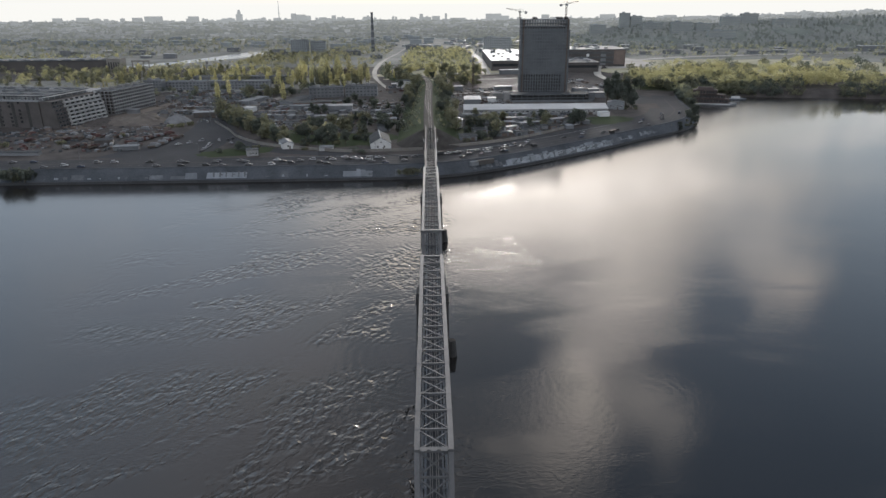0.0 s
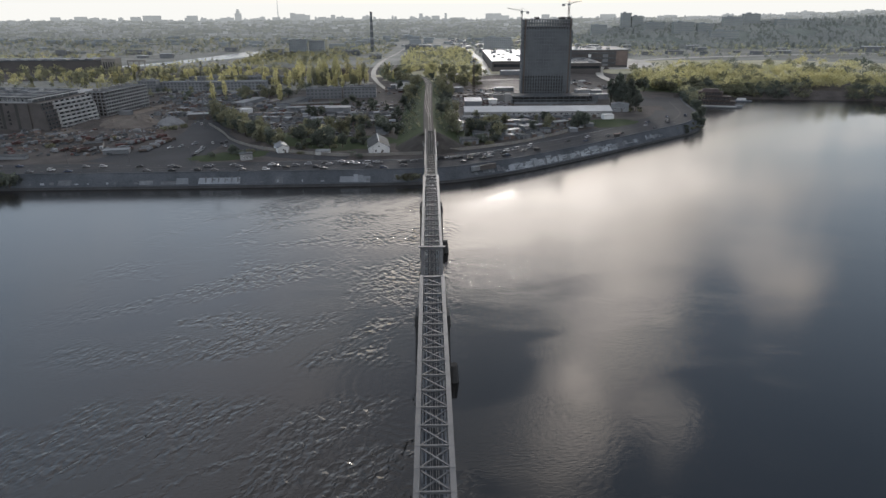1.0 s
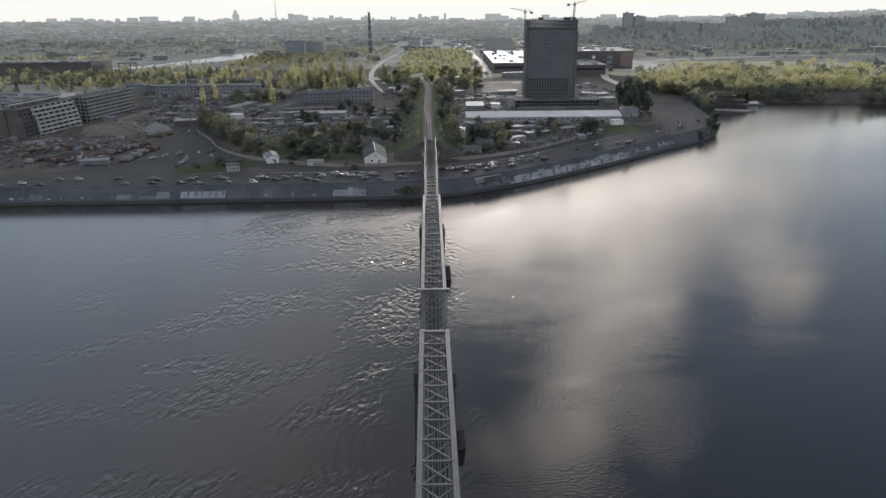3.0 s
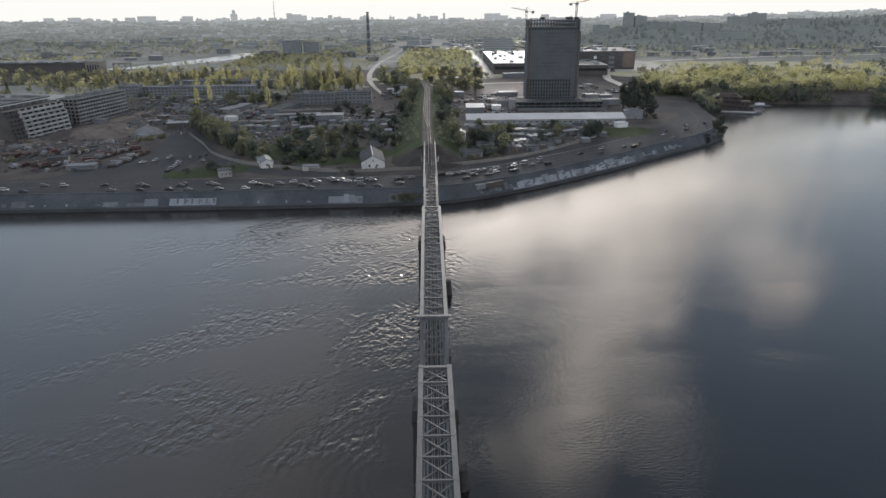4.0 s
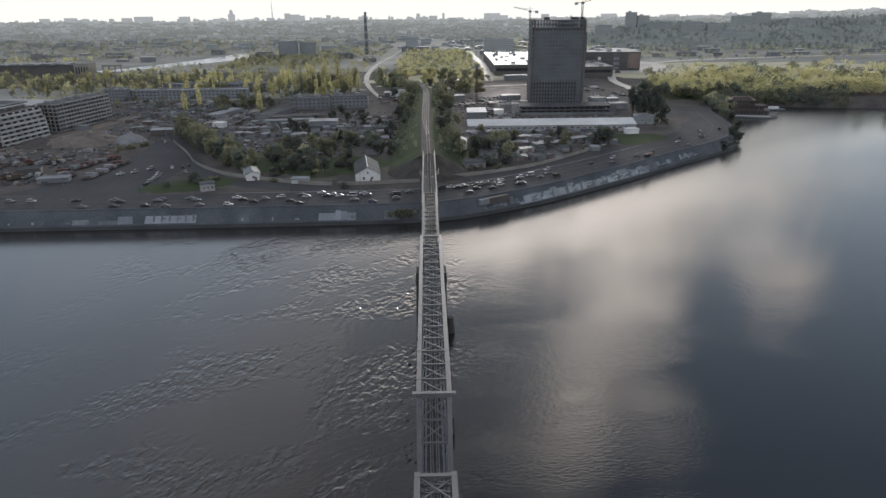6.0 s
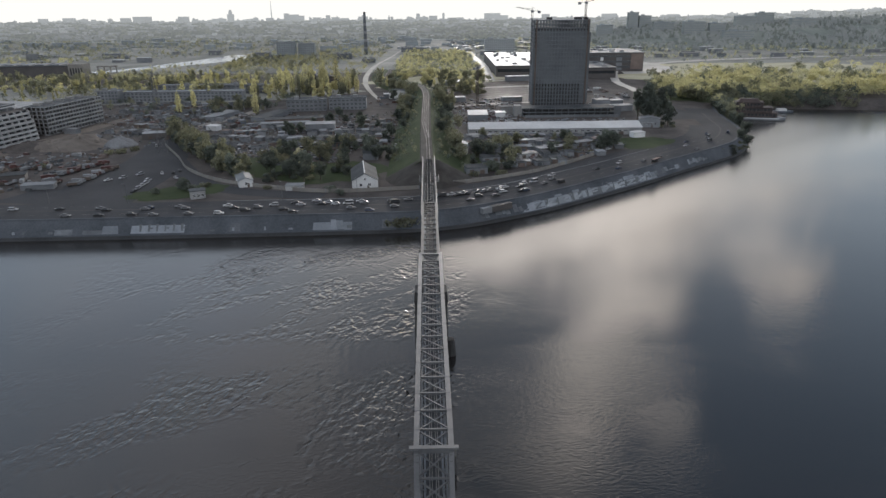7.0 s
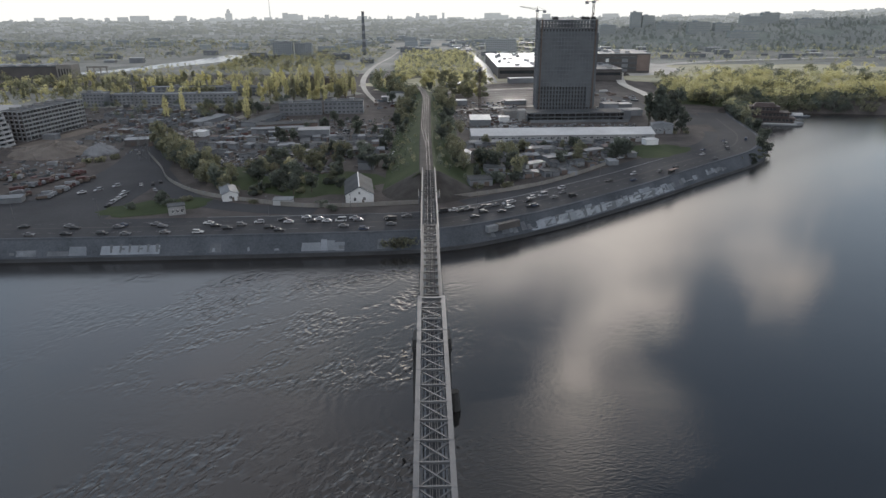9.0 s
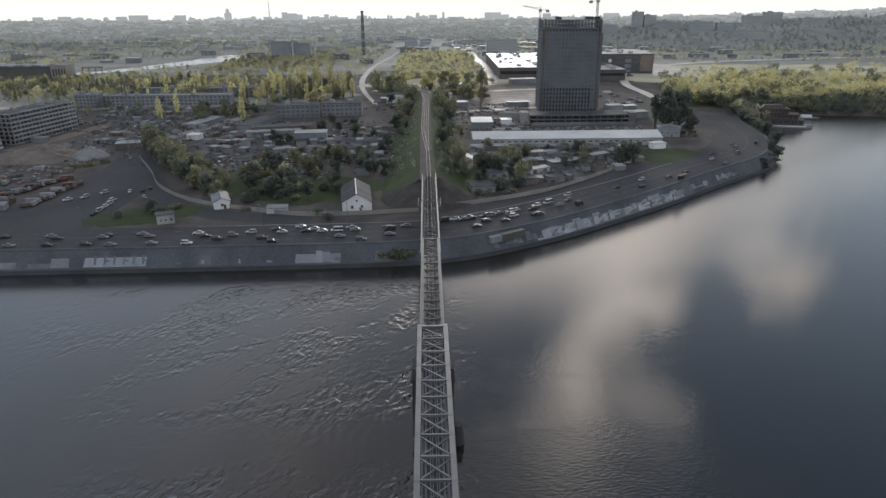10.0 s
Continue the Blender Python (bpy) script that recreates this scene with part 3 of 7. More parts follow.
for i in range(13):
    y = 735 + i * 15.5
    pts = [(4 - i * 1.2, y), (60, y + 22 + i), (132, y + 34 + i * 1.5)]
    if i % 3 != 1:
        path_strip("rail_yard", M_SAND if i % 4 == 0 else M_SOIL, "gravel strip of a railway yard", "railway", pts, (2.6, 3.2, 2.6), 8.09 + 0.004 * i)
    for d in (5.0, 7.0, 9.5):
        path_strip("rail_yard", M_DARKSTEEL if d != 7.0 else M_RAIL, "rail track of a railway yard", "railway", [(a, b + d) for a, b in pts], (0.5, 0.5, 0.5), 8.15 + 0.004 * i)


def patch(name, mat, label, cat, cx, cy, rx, ry, z, rz=0, seed=1, n=26):
    """An irregular flat patch of ground cover."""
    rnd = random.Random(seed)
    bm = bmesh.new()
    c = math.cos(radians(rz)), math.sin(radians(rz))
    ring = []
    for i in range(n):
        a = 2 * math.pi * i / n
        k = rnd.uniform(0.82, 1.1)
        u, v = rx * k * math.cos(a), ry * k * math.sin(a)
        ring.append(bm.verts.new((cx + u * c[0] - v * c[1], cy + u * c[1] + v * c[0], z)))
    bm.faces.new(ring)
    return tagged(part(name, bm, mat), label, cat, kind="structure")


patch("grass_island", M_GRASS, "green grass island at the road junction", "grass", -136, 440, 27, 13, 8.16, 24, 3)
patch("grass_patch", M_GRASS, "green grassy slope beside the river road", "grass", 138, 560, 27, 17, 8.12, 38, 4)
patch("grass_patch", M_GRASS, "green grass under the yard trees", "grass", -70, 482, 40, 27, 8.12, 0, 5)
patch("grass_patch", M_GRASS, "rough green grass behind the tree row", "grass", -118, 500, 17, 27, 8.14, 28, 15)
patch("grass_patch", M_GRASS, "green grass beside the railway slope", "grass", 24, 505, 14, 26, 8.12, 0, 6)
patch("bare_lot", M_GRAVEL, "pale gravelly building ground beside the flats", "ground", -250, 600, 40, 30, 8.05, 60, 8)
patch("scrub", M_FARGROUND, "rough grass beyond the last yards", "grass", -330, 860, 260, 90, 8.05, 0, 9)
patch("meadow", M_MEADOW, "dry pale meadow beyond the rail yard", "grass", 40, 960, 130, 90, 8.045, 20, 10)
patch("meadow", M_MEADOW, "dry pale meadow beside the woods", "grass", 470, 1010, 240, 190, 8.03, 0, 11)
patch("forest_floor", M_GRASS, "dull green floor of the river woods", "grass", 300, 800, 95, 48, 8.055, 10, 14)
patch("rail_yard_ground", M_SOIL, "brown earth of the railway yard", "ground", 66, 850, 66, 110, 8.06, -18, 21)
patch("lot", M_WETSAND, "pale sandy open lot behind the shopping centre", "ground", 292, 1130, 48, 110, 8.07, -14, 22)
path_strip("far_plain", M_FARGROUND, "pale hazed plain of the far city", "ground", [(0, 1080), (0, 1300), (0, 1600), (0, 2000)], (1900, 2000, 2200, 2600), 8.015, 200)
path_strip("canal", M_WATER, "bright narrow harbour channel between trees", "water", [(-530, 1100), (-482, 1145), (-440, 1225), (-400, 1330), (-374, 1460)], (12, 20, 30, 36, 34), 8.06, 30)

# ---- railway bridge ----
AX = lambda y: 0.70 - 0.0206 * (y - 75)      # the bridge's centre line bears a little west of north
BEAR = lambda y: 1.18
PANEL = 5.175
DECK, TOP, HALF = 20.0, 36.0, 2.62


def truss_span(y0, panels, top, label, half=HALF, steel=None):
    """A through truss with inclined end posts, standing on piers at both ends."""
    L = panels * PANEL
    steel = steel or M_STEEL
    root = thing("bridge_truss", label, "bridge", AX(y0), y0, DECK, BEAR(y0), group="truss spans of the bridge")
    h = top - DECK
    e = 2 if h > 12 else 1
    node = lambda i: i * PANEL
    for s in (-1, 1):
        x = s * half
        beampart("top_chord", steel, root, (x, node(e), h), (x, L - node(e), h), 0.86, 0.8)
        beampart("bottom_chord", steel, root, (x, 0, 0), (x, L, 0), 0.6, 0.9)
        beampart("end_post", steel, root, (x, 0, 0), (x, node(e), h), 0.8, 0.7)
        beampart("end_post", steel, root, (x, L, 0), (x, L - node(e), h), 0.8, 0.7)
        for i in range(e, panels - e + 1):
            beampart("vertical", steel, root, (x, node(i), 0), (x, node(i), h), 0.35, 0.35)
            boxpart("gusset", steel, root, x - 0.40, node(i) - 0.5, h - 0.75, x + 0.40, node(i) + 0.5, h + 0.425)
        for i in range(e, panels - e):
            up = i % 2 == 0
            beampart("diagonal", steel, root, (x, node(i), 0 if up else h), (x, node(i + 1), h if up else 0), 0.3, 0.4)
    for i in range(e, panels - e + 1):
        big = i in (e, panels - e)
        beampart("strut", steel, root, (-half, node(i), h), (half, node(i), h), 0.7 if big else 0.3, 0.6 if big else 0.4)
    for i in range(e, panels - e):
        for s in (-1, 1):
            beampart("cross_brace", steel, root, (-s * half, node(i), h - 0.1 - 0.1 * s), (s * half, node(i + 1), h - 0.1 - 0.1 * s), 0.27, 0.18)
    # portal bracing on the upper part of the inclined ends
    for y_top, y_bot in ((node(e), 0), (L - node(e), L)):
        at = lambda f: (y_top + (y_bot - y_top) * f, h - h * f)
        for f0, f1 in ((0.0, 0.21), (0.21, 0.41)):
            (ya, za), (yb, zb) = at(f0), at(f1)
            for s in (-1, 1):
                beampart("portal_brace", steel, root, (-s * half, ya, za), (s * half, yb, zb - 0.1 * s), 0.22, 0.18)
            beampart("portal_strut", steel, root, (-half, yb, zb), (half, yb, zb), 0.28, 0.35)
    if e == 2 and y0 < 150:
        for s in (-0.3, 0.0, 0.3):
            boxpart("tie_plate", steel, root, s * 5.2 - 0.5, node(e) - 0.75, h + 0.31, s * 5.2 + 0.5, node(e) - 0.2, h + 0.36)
    elif e == 2:
        beampart("portal_beam", steel, root, (-half - 1.1, node(e), h + 0.5), (half + 1.1, node(e), h + 0.5), 0.8, 0.3)
        for s in (-1, 1):
            for f in (0.05, 0.10):
                y, z = node(e) * (1 - f), h * (1 - f)
                # near-black block on the post paints the shade of a hole
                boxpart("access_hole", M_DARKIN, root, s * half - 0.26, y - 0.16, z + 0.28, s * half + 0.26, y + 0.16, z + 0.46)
    # floor of beams, stringers and plates
    for i in range(panels + 1):
        beampart("floor_beam", M_DECKSTEEL, root, (-half, node(i), -0.3), (half, node(i), -0.3), 0.4, 0.8)
    for x in (-half + 0.4, -1.6, 1.6, half - 0.4):
        beampart("stringer", M_DECKSTEEL, root, (x, 0, 0.1), (x, L, 0.1), 0.35, 0.5)
    boxpart("deck", M_DECK, root, -1.35, 0, 0.12, 1.35, L, 0.3)
    for i in range(panels):
        for s in (-1, 1):
            if (i * 3 + s) % 4:
                boxpart("floor_plate", M_DECKSTEEL, root, 1.42 if s > 0 else 0.75 - half, node(i) + 0.3, 0.2, half - 0.75 if s > 0 else -1.42, node(i + 1) - 0.3, 0.26)
    for x in (-0.76, 0.76):
        beampart("rail", M_RAIL, root, (x, 0, 0.45), (x, L, 0.45), 0.12, 0.2)
    for x in (-0.35, 0.35):
        beampart("guard_rail", M_RAIL, root, (x, 0, 0.42), (x, L, 0.42), 0.1, 0.14)
    return root


def pier(y, top=DECK - 0.8, shoulder=21.5):
    root = thing("bridge_pier", "dark weathered masonry bridge pier standing in water", "pier", AX(y), y, 0, BEAR(y), group="piers of the bridge")
    bm = bmesh.new()
    box(bm, -5.2, -4.0, -3, 5.2, 4.0, 3.6, taper=0.5)
    part("foot", bm, M_STONE, root)
    bm = bmesh.new()
    box(bm, -4.9, -2.8, 3.6, 4.9, 2.8, top - 0.9, taper=0.25)
    part("shaft", bm, M_STONE, root)
    boxpart("cap", M_STONE, root, -4.9, -3.0, top - 0.9, 4.9, 3.0, top)
    for s in (-1, 1):
        bm = bmesh.new()
        box(bm, min(s * 3.5, s * 4.7), -2.7, top, max(s * 3.5, s * 4.7), 2.9, shoulder, taper=0.1)
        part("shoulder", bm, M_STONE, root)
    bm = bmesh.new()
    tube(bm, (5.8, 0, -3), (5.6, 0, 5.2), 1.9, 1.2, 10)
    part("cutwater", bm, M_STONE, root)


SPAN = 20 * PANEL
PIER_Y = [178.35 - 2 * SPAN, 178.35 - SPAN, 178.35, 178.35 + SPAN]
for y in PIER_Y:
    pier(y)
for y in PIER_Y[:3]:
    truss_span(y, 20, TOP, "grey painted steel railway truss with crossed top bracing")
truss_span(PIER_Y[3], 14, 27.5, "lower brown-grey steel railway truss near the bank", 2.45, M_STEEL_OLD)
Y_END = PIER_Y[3] + 14 * PANEL
np_ = thing("bank_pier", "narrow dark masonry pier beside the bank", "pier", AX(Y_END), Y_END, 0, BEAR(Y_END))
boxpart("shaft", M_STONE, np_, -2.7, -2.2, -3, 2.7, 2.2, 18.2, taper=0.3)
boxpart("cap", M_STONE, np_, -2.7, -2.3, 18.2, 2.7, 2.3, 19.2)
old = thing("old_pier", "low dark stump of an older pier in the river", "pier", AX(230) + 3.4, 230, 0, BEAR(230))
boxpart("stump", M_STONE, old, -1.9, -2.6, -3, 1.9, 2.6, 4.2, taper=0.4)
boxpart("capstone", M_STONE, old, -1.7, -2.3, 4.2, 1.7, 2.3, 4.7, taper=0.2)

# approach spans over the bank road: low side trusses, cross beams, sleepers and rails
def approach_span(y0, y1):
    L = y1 - y0
    ap = thing("approach_span", "low brown-grey steel span with pale side chords and sleepers", "bridge", AX(y0), y0, 0, BEAR(y0), group="approach spans of the bridge")
    n = max(4, int(L / 4.2))
    for s in (-1, 1):
        beampart("girder", M_STEEL_OLD, ap, (s * 2.9, 0, 18.3), (s * 2.9, L, 18.3), 0.45, 1.9)
        beampart("side_chord", M_STEEL, ap, (s * 3.15, 0.6, 20.7), (s * 3.15, L - 0.6, 20.7), 0.42, 0.3)
        beampart("walkway", M_DECK, ap, (s * 2.45, 0, 19.32), (s * 2.45, L, 19.32), 0.6, 0.08)
        for i in range(n + 1):
            beampart("side_post", M_STEEL, ap, (s * 3.15, 0.6 + i * (L - 1.2) / n, 19.2), (s * 3.15, 0.6 + i * (L - 1.2) / n, 20.6), 0.22, 0.22)
        for i in range(n):
            a, b = 0.6 + i * (L - 1.2) / n, 0.6 + (i + 1) * (L - 1.2) / n
            beampart("side_diagonal", M_STEEL_OLD, ap, (s * 3.15, a, 19.2 if i % 2 else 20.6), (s * 3.15, b, 20.6 if i % 2 else 19.2), 0.16, 0.2)
    for i in range(n):
        a, b = i * L / n, (i + 1) * L / n
        beampart("cross_beam", M_STEEL_OLD, ap, (-3.0, a + 0.2, 19.0), (3.0, a + 0.2, 19.0), 0.35, 0.4)
        for s in (-1, 1):
            beampart("cross_brace", M_STEEL_OLD, ap, (-s * 2.7, a, 19.15 + 0.04 * s), (s * 2.7, b, 19.15 + 0.04 * s), 0.25, 0.1)
    for i in range(int(L / 1.6)):
        beampart("sleeper", M_DECK, ap, (-1.4, i * 1.6 + 0.5, 19.38), (1.4, i * 1.6 + 0.5, 19.38), 0.4, 0.22)
    for x in (-0.76, 0.76):
        beampart("rail", M_RAIL, ap, (x, 0, 19.6), (x, L, 19.6), 0.1, 0.2)
    return ap


for y0, y1 in ((Y_END + 0.6, 416.6), (417.4, 464)):
    approach_span(y0, y1)
for s in (-1, 1):
    rf = thing("refuge_platform", "small railed steel platform beside the track", "platform", AX(418) + s * 4.0, 418, 0, BEAR(418), group="refuge platforms")
    boxpart("floor", M_DECK, rf, -0.7, -6, 19.15, 0.7, 6, 19.3)
    beampart("bracket", M_STEEL_OLD, rf, (-s * 1.2, 0, 18.4), (s * 0.5, 0, 19.1), 0.2, 0.2)
    for z in (19.8, 20.3):
        beampart("railing", M_STEEL, rf, (s * 0.65, -6, z), (s * 0.65, 6, z), 0.12, 0.12)
    for i in range(5):
        beampart("railing_post", M_STEEL, rf, (s * 0.65, -6 + 3 * i, 19.3), (s * 0.65, -6 + 3 * i, 20.35), 0.12, 0.12)
lp = thing("land_pier", "plain concrete pier under the approach spans", "pier", AX(417), 417, 0, BEAR(417))
boxpart("shaft", M_CONC, lp, -2.6, -1.1, 7.5, 2.6, 1.1, 16.4, taper=0.1)
boxpart("cap", M_CONC, lp, -3.3, -1.5, 16.4, 3.3, 1.5, 17.3)

# railway embankment, with its gravel bed and tracks
TRACK = smooth_line([(AX(462), 462), (-9.2, 532), (-10.8, 605), (-12, 691), (-13.4, 752), (-19, 808), (-31, 857), (-48, 900), (-62, 950), (-70, 1010), (-72, 1110)], 8)
def grade(y):
    """How much of its height the embankment keeps: it runs out beyond the bend."""
    u = min(1.0, max(0.0, (y - 815) / 130))
    return 1.0 - 0.88 * u * u * (3 - 2 * u)


def graded(d, z):
    return [Vector((p.x, p.y, 7.9 + (z - 7.9) * grade(p.y))) for p in offset_line(TRACK, d)]


bm = bmesh.new()
strip(bm, [graded(d, z) for d, z in ((24, 7.9), (14, 12.2), (5.0, 18.1), (-3.2, 18.1), (-12, 12.4), (-22, 7.9))])
tagged(part("railway_embankment", bm, M_GRASS), "grassy railway embankment behind the bridge", "embankment", kind="structure")
bm = bmesh.new()
strip(bm, [graded(d, z) for d, z in ((5.0, 17.9), (4.4, 18.75), (-2.0, 18.75), (-2.8, 17.9))])
tagged(part("track_bed", bm, M_GRAVELDARK), "grey gravel bed under the railway tracks", "railway", kind="structure")


def track_line(name, off, z, w, mat, lo=0, grow=0.0):
    bm = bmesh.new()
    line = TRACK[lo:]
    rows = []
    for s in (-w / 2, w / 2):
        r = []
        for i, p in enumerate(offset_line(line, 0)):
            a, b = line[max(i - 1, 0)], line[min(i + 1, len(line) - 1)]
            t = (b - a).normalized()
            o = off * (min(1.0, i / grow) if grow else 1.0)
            r.append(p + Vector((-t.y, t.x, 0)) * (o + s + (0.76 if name == "left" else -0.76)) + Vector((0, 0, 8.1 + (z - 8.1) * grade(p.y))))
        rows.append(r)
    low = [[v - Vector((0, 0, 0.2)) for v in r] for r in rows]
    strip(bm, [low[0], rows[0], rows[1], low[1]])
    tagged(part("rail", bm, mat), "worn steel rail on grey gravel", "rail", kind="structure")


for side in ("left", "right"):
    track_line(side, 0.0, 19.0, 0.16, M_RAIL)
    track_line(side, 3.1, 19.0, 0.16, M_RAIL, 7, 9.0)
# gravel cone in front of the embankment
bm = bmesh.new()
cx, cy = AX(467), 467
lo_ring, hi_ring = [], []
for i in range(25):
    a = math.pi * i / 24
    lo_ring.append(bm.verts.new((cx + 24.5 * math.cos(a), cy - 25 * math.sin(a), 7.85)))
    hi_ring.append(bm.verts.new((cx + 5.3 * math.cos(a), cy - 4.5 * math.sin(a), 18.1)))
top = bm.verts.new((cx, cy, 18.15))
for i in range(24):
    bm.faces.new((lo_ring[i], lo_ring[i + 1], hi_ring[i + 1], hi_ring[i]))
    bm.faces.new((hi_ring[i], hi_ring[i + 1], top))
tagged(part("abutment_slope", bm, M_GRAVELDARK), "grey gravel cone in front of the embankment", "embankment", kind="structure")
hut = thing("signal_cabinet", "small white signal cabinet beside the track", "cabinet", -13.2, 541, 16.2, 5)
boxpart("body", M_WHITE, hut, -1.0, -0.7, 0, 1.0, 0.7, 2.2)
boxpart("roof", M_ROOFDARK, hut, -1.15, -0.85, 2.2, 1.15, 0.85, 2.4)
boxpart("leg", M_DARKSTEEL, hut, -0.8, -0.5, -1.5, 0.8, 0.5, 0)

# ---- plants ----
def leaf_mesh(name, mat, lobes, n, size, seed):
    """n small bent leaf sprays scattered through lobes (x, y, z, rx, rz), densest towards the outside."""
    r = np.random.RandomState(seed)
    lob = np.array(lobes, float)
    pick = r.choice(len(lob), n, p=(lob[:, 3] ** 2 * lob[:, 4]) / (lob[:, 3] ** 2 * lob[:, 4]).sum())
    d = r.normal(size=(n, 3))
    d /= np.linalg.norm(d, axis=1)[:, None]
    rad = r.uniform(0.35, 1.08, n) ** 0.6
    c = lob[pick, :3] + d * rad[:, None] * lob[pick][:, (3, 3, 4)]
    nrm = d + r.normal(scale=0.7, size=(n, 3))
    nrm /= np.linalg.norm(nrm, axis=1)[:, None]
    t = np.cross(nrm, r.normal(size=(n, 3)))
    t /= np.linalg.norm(t, axis=1)[:, None]
    b = np.cross(nrm, t)
    s = size * r.uniform(0.5, 1.3, n)[:, None]
    k = r.uniform(0.5, 1.0, n)[:, None]
    quad = np.stack([c - t * s, c - b * s * k + nrm * s * 0.35, c + t * s * 1.1, c + b * s * k + nrm * s * 0.25], 1)
    me = bpy.data.meshes.new(name)
    me.from_pydata(quad.reshape(-1, 3).tolist(), [], np.arange(4 * n).reshape(-1, 4).tolist())
    me.materials.append(mat)
    return me


def trunk_mesh(h, r, lobes, seed):
    rnd = random.Random(seed)
    bm = bmesh.new()
    tube(bm, (0, 0, -0.4), (0.1, 0, h * 0.45), r, r * 0.7, 8)
    tube(bm, (0.1, 0, h * 0.45), (0, 0, h * 0.85), r * 0.7, r * 0.2, 6)
    for x, y, z, a, b in lobes[:6]:
        zz = h * rnd.uniform(0.25, 0.5)
        tube(bm, (0.05, 0, zz), (x * 0.8, y * 0.8, max(z, zz + 0.4)), r * 0.4, r * 0.12, 5)
    return finish(bm, "trunk", M_BARK)


def tree_kind(h, spread, style, mat, seed, n=520, size=0.55):
    rnd = random.Random(seed)
    lobes = []
    if style == "poplar":
        for i in range(7):
            z = h * (0.22 + 0.72 * i / 6)
            k = spread * (0.5 + 0.6 * math.sin(math.pi * (0.18 + 0.75 * i / 6)))
            lobes.append((rnd.uniform(-0.3, 0.3), rnd.uniform(-0.3, 0.3), z, k, h * 0.12))
    elif style == "bush":
        for i in range(5):
            a = rnd.uniform(0, 6.28)
            lobes.append((spread * 0.5 * math.cos(a), spread * 0.5 * math.sin(a), h * rnd.uniform(0.3, 0.65), spread * 0.55, h * 0.36))
    else:
        for i in range(9):
            a = i * 2.4 + rnd.uniform(-0.4, 0.4)
            q = spread * rnd.uniform(0.25, 0.68)
            lobes.append((q * math.cos(a), q * math.sin(a), h * rnd.uniform(0.28, 0.82), spread * rnd.uniform(0.34, 0.55), h * rnd.uniform(0.12, 0.2)))
        lobes.append((0, 0, h * 0.86, spread * 0.4, h * 0.14))
    return (trunk_mesh(h, h * 0.022 + 0.06, lobes, seed), leaf_mesh("crown", mat, lobes, n, size, seed))


KINDS = {
    "dark": [tree_kind(8.5, 3.6, "round", M_LEAF_A, 11), tree_kind(7.0, 3.2, "round", M_LEAF_A, 12), tree_kind(10.5, 4.0, "round", M_LEAF_A, 13, 520)],
    "fresh": [tree_kind(9.5, 4.0, "round", M_LEAF_B, 21, 460), tree_kind(8.0, 3.4, "round", M_LEAF_B, 22), tree_kind(12.0, 4.6, "round", M_LEAF_B, 23, 560, 0.5)],
    "poplar": [tree_kind(19, 2.4, "poplar", M_LEAF_C, 31, 460, 0.55), tree_kind(22, 2.8, "poplar", M_LEAF_C, 32, 520, 0.6), tree_kind(17, 2.2, "poplar", M_LEAF_B, 33, 420, 0.55)],
    "bush": [tree_kind(3.2, 2.6, "bush", M_LEAF_A, 41, 260, 0.36), tree_kind(2.4, 2.2, "bush", M_LEAF_B, 42, 220, 0.34)],
    "spring": [tree_kind(9.5, 4.2, "round", M_LEAF_C, 24, 520, 0.6), tree_kind(8.0, 3.6, "round", M_LEAF_C, 25, 480, 0.6), tree_kind(11.0, 4.6, "round", M_LEAF_B, 26, 560, 0.6)],
    "tall": [tree_kind(17, 3.0, "poplar", M_LEAF_A, 61, 620, 0.6), tree_kind(14, 3.4, "round", M_LEAF_A, 62, 700, 0.6)],
    "blossom": [tree_kind(6.0, 2.8, "round", M_BLOSSOM, 51, 360, 0.36)],
}
TREE_WORDS = {"dark": ("dark green leafy tree on dusty yard ground", "tree"), "fresh": ("yellow-green spring tree with fresh loose leaves", "tree"),
              "poplar": ("tall narrow poplar with yellow-green spring leaves", "tree"), "bush": ("low ragged green bush on rough ground", "bush"),
              "spring": ("pale yellow-green spring tree in open woods", "tree"), "blossom": ("small fruit tree in pale blossom", "tree"), "tall": ("tall dark green tree beside the river road", "tree")}


def open_way(x, y):
    """True on the sandy road and on the railway track."""
    road = ((745, -54), (846, -76), (920, -90), (1030, -101), (1200, -103), (1390, -90), (1600, -80), (2000, -40))
    for (y0, x0), (y1, x1) in zip(road, road[1:]):
        if y0 <= y < y1 and abs(x - x0 - (x1 - x0) * (y - y0) / (y1 - y0)) < (14 if y < 960 else 6):
            return True
    return any(abs(p.y - y) < 5 and abs(p.x - x) < 7 for p in TRACK)


def tree(kind, x, y, z=LAND, k=1.0, seed=0, group=""):
    if y > 740 and open_way(x, y):
        return
    k = k * 1.45
    rnd = random.Random(seed * 7919 + int(x * 13) + int(y * 7))
    trunk, crown = KINDS[kind][rnd.randrange(len(KINDS[kind]))]
    label, cat = TREE_WORDS[kind]
    e = new("bush" if kind == "bush" else "tree")
    e.matrix_world = pose(x, y, z, 0, 0, rnd.uniform(0, 360)) @ Matrix.Diagonal((k * rnd.uniform(0.85, 1.15), k * rnd.uniform(0.85, 1.15), k * rnd.uniform(0.85, 1.15), 1))
    tagged(e, label, cat, group or "scattered yard trees")
    part("trunk", trunk, None, e)
    part("crown", crown, None, e)


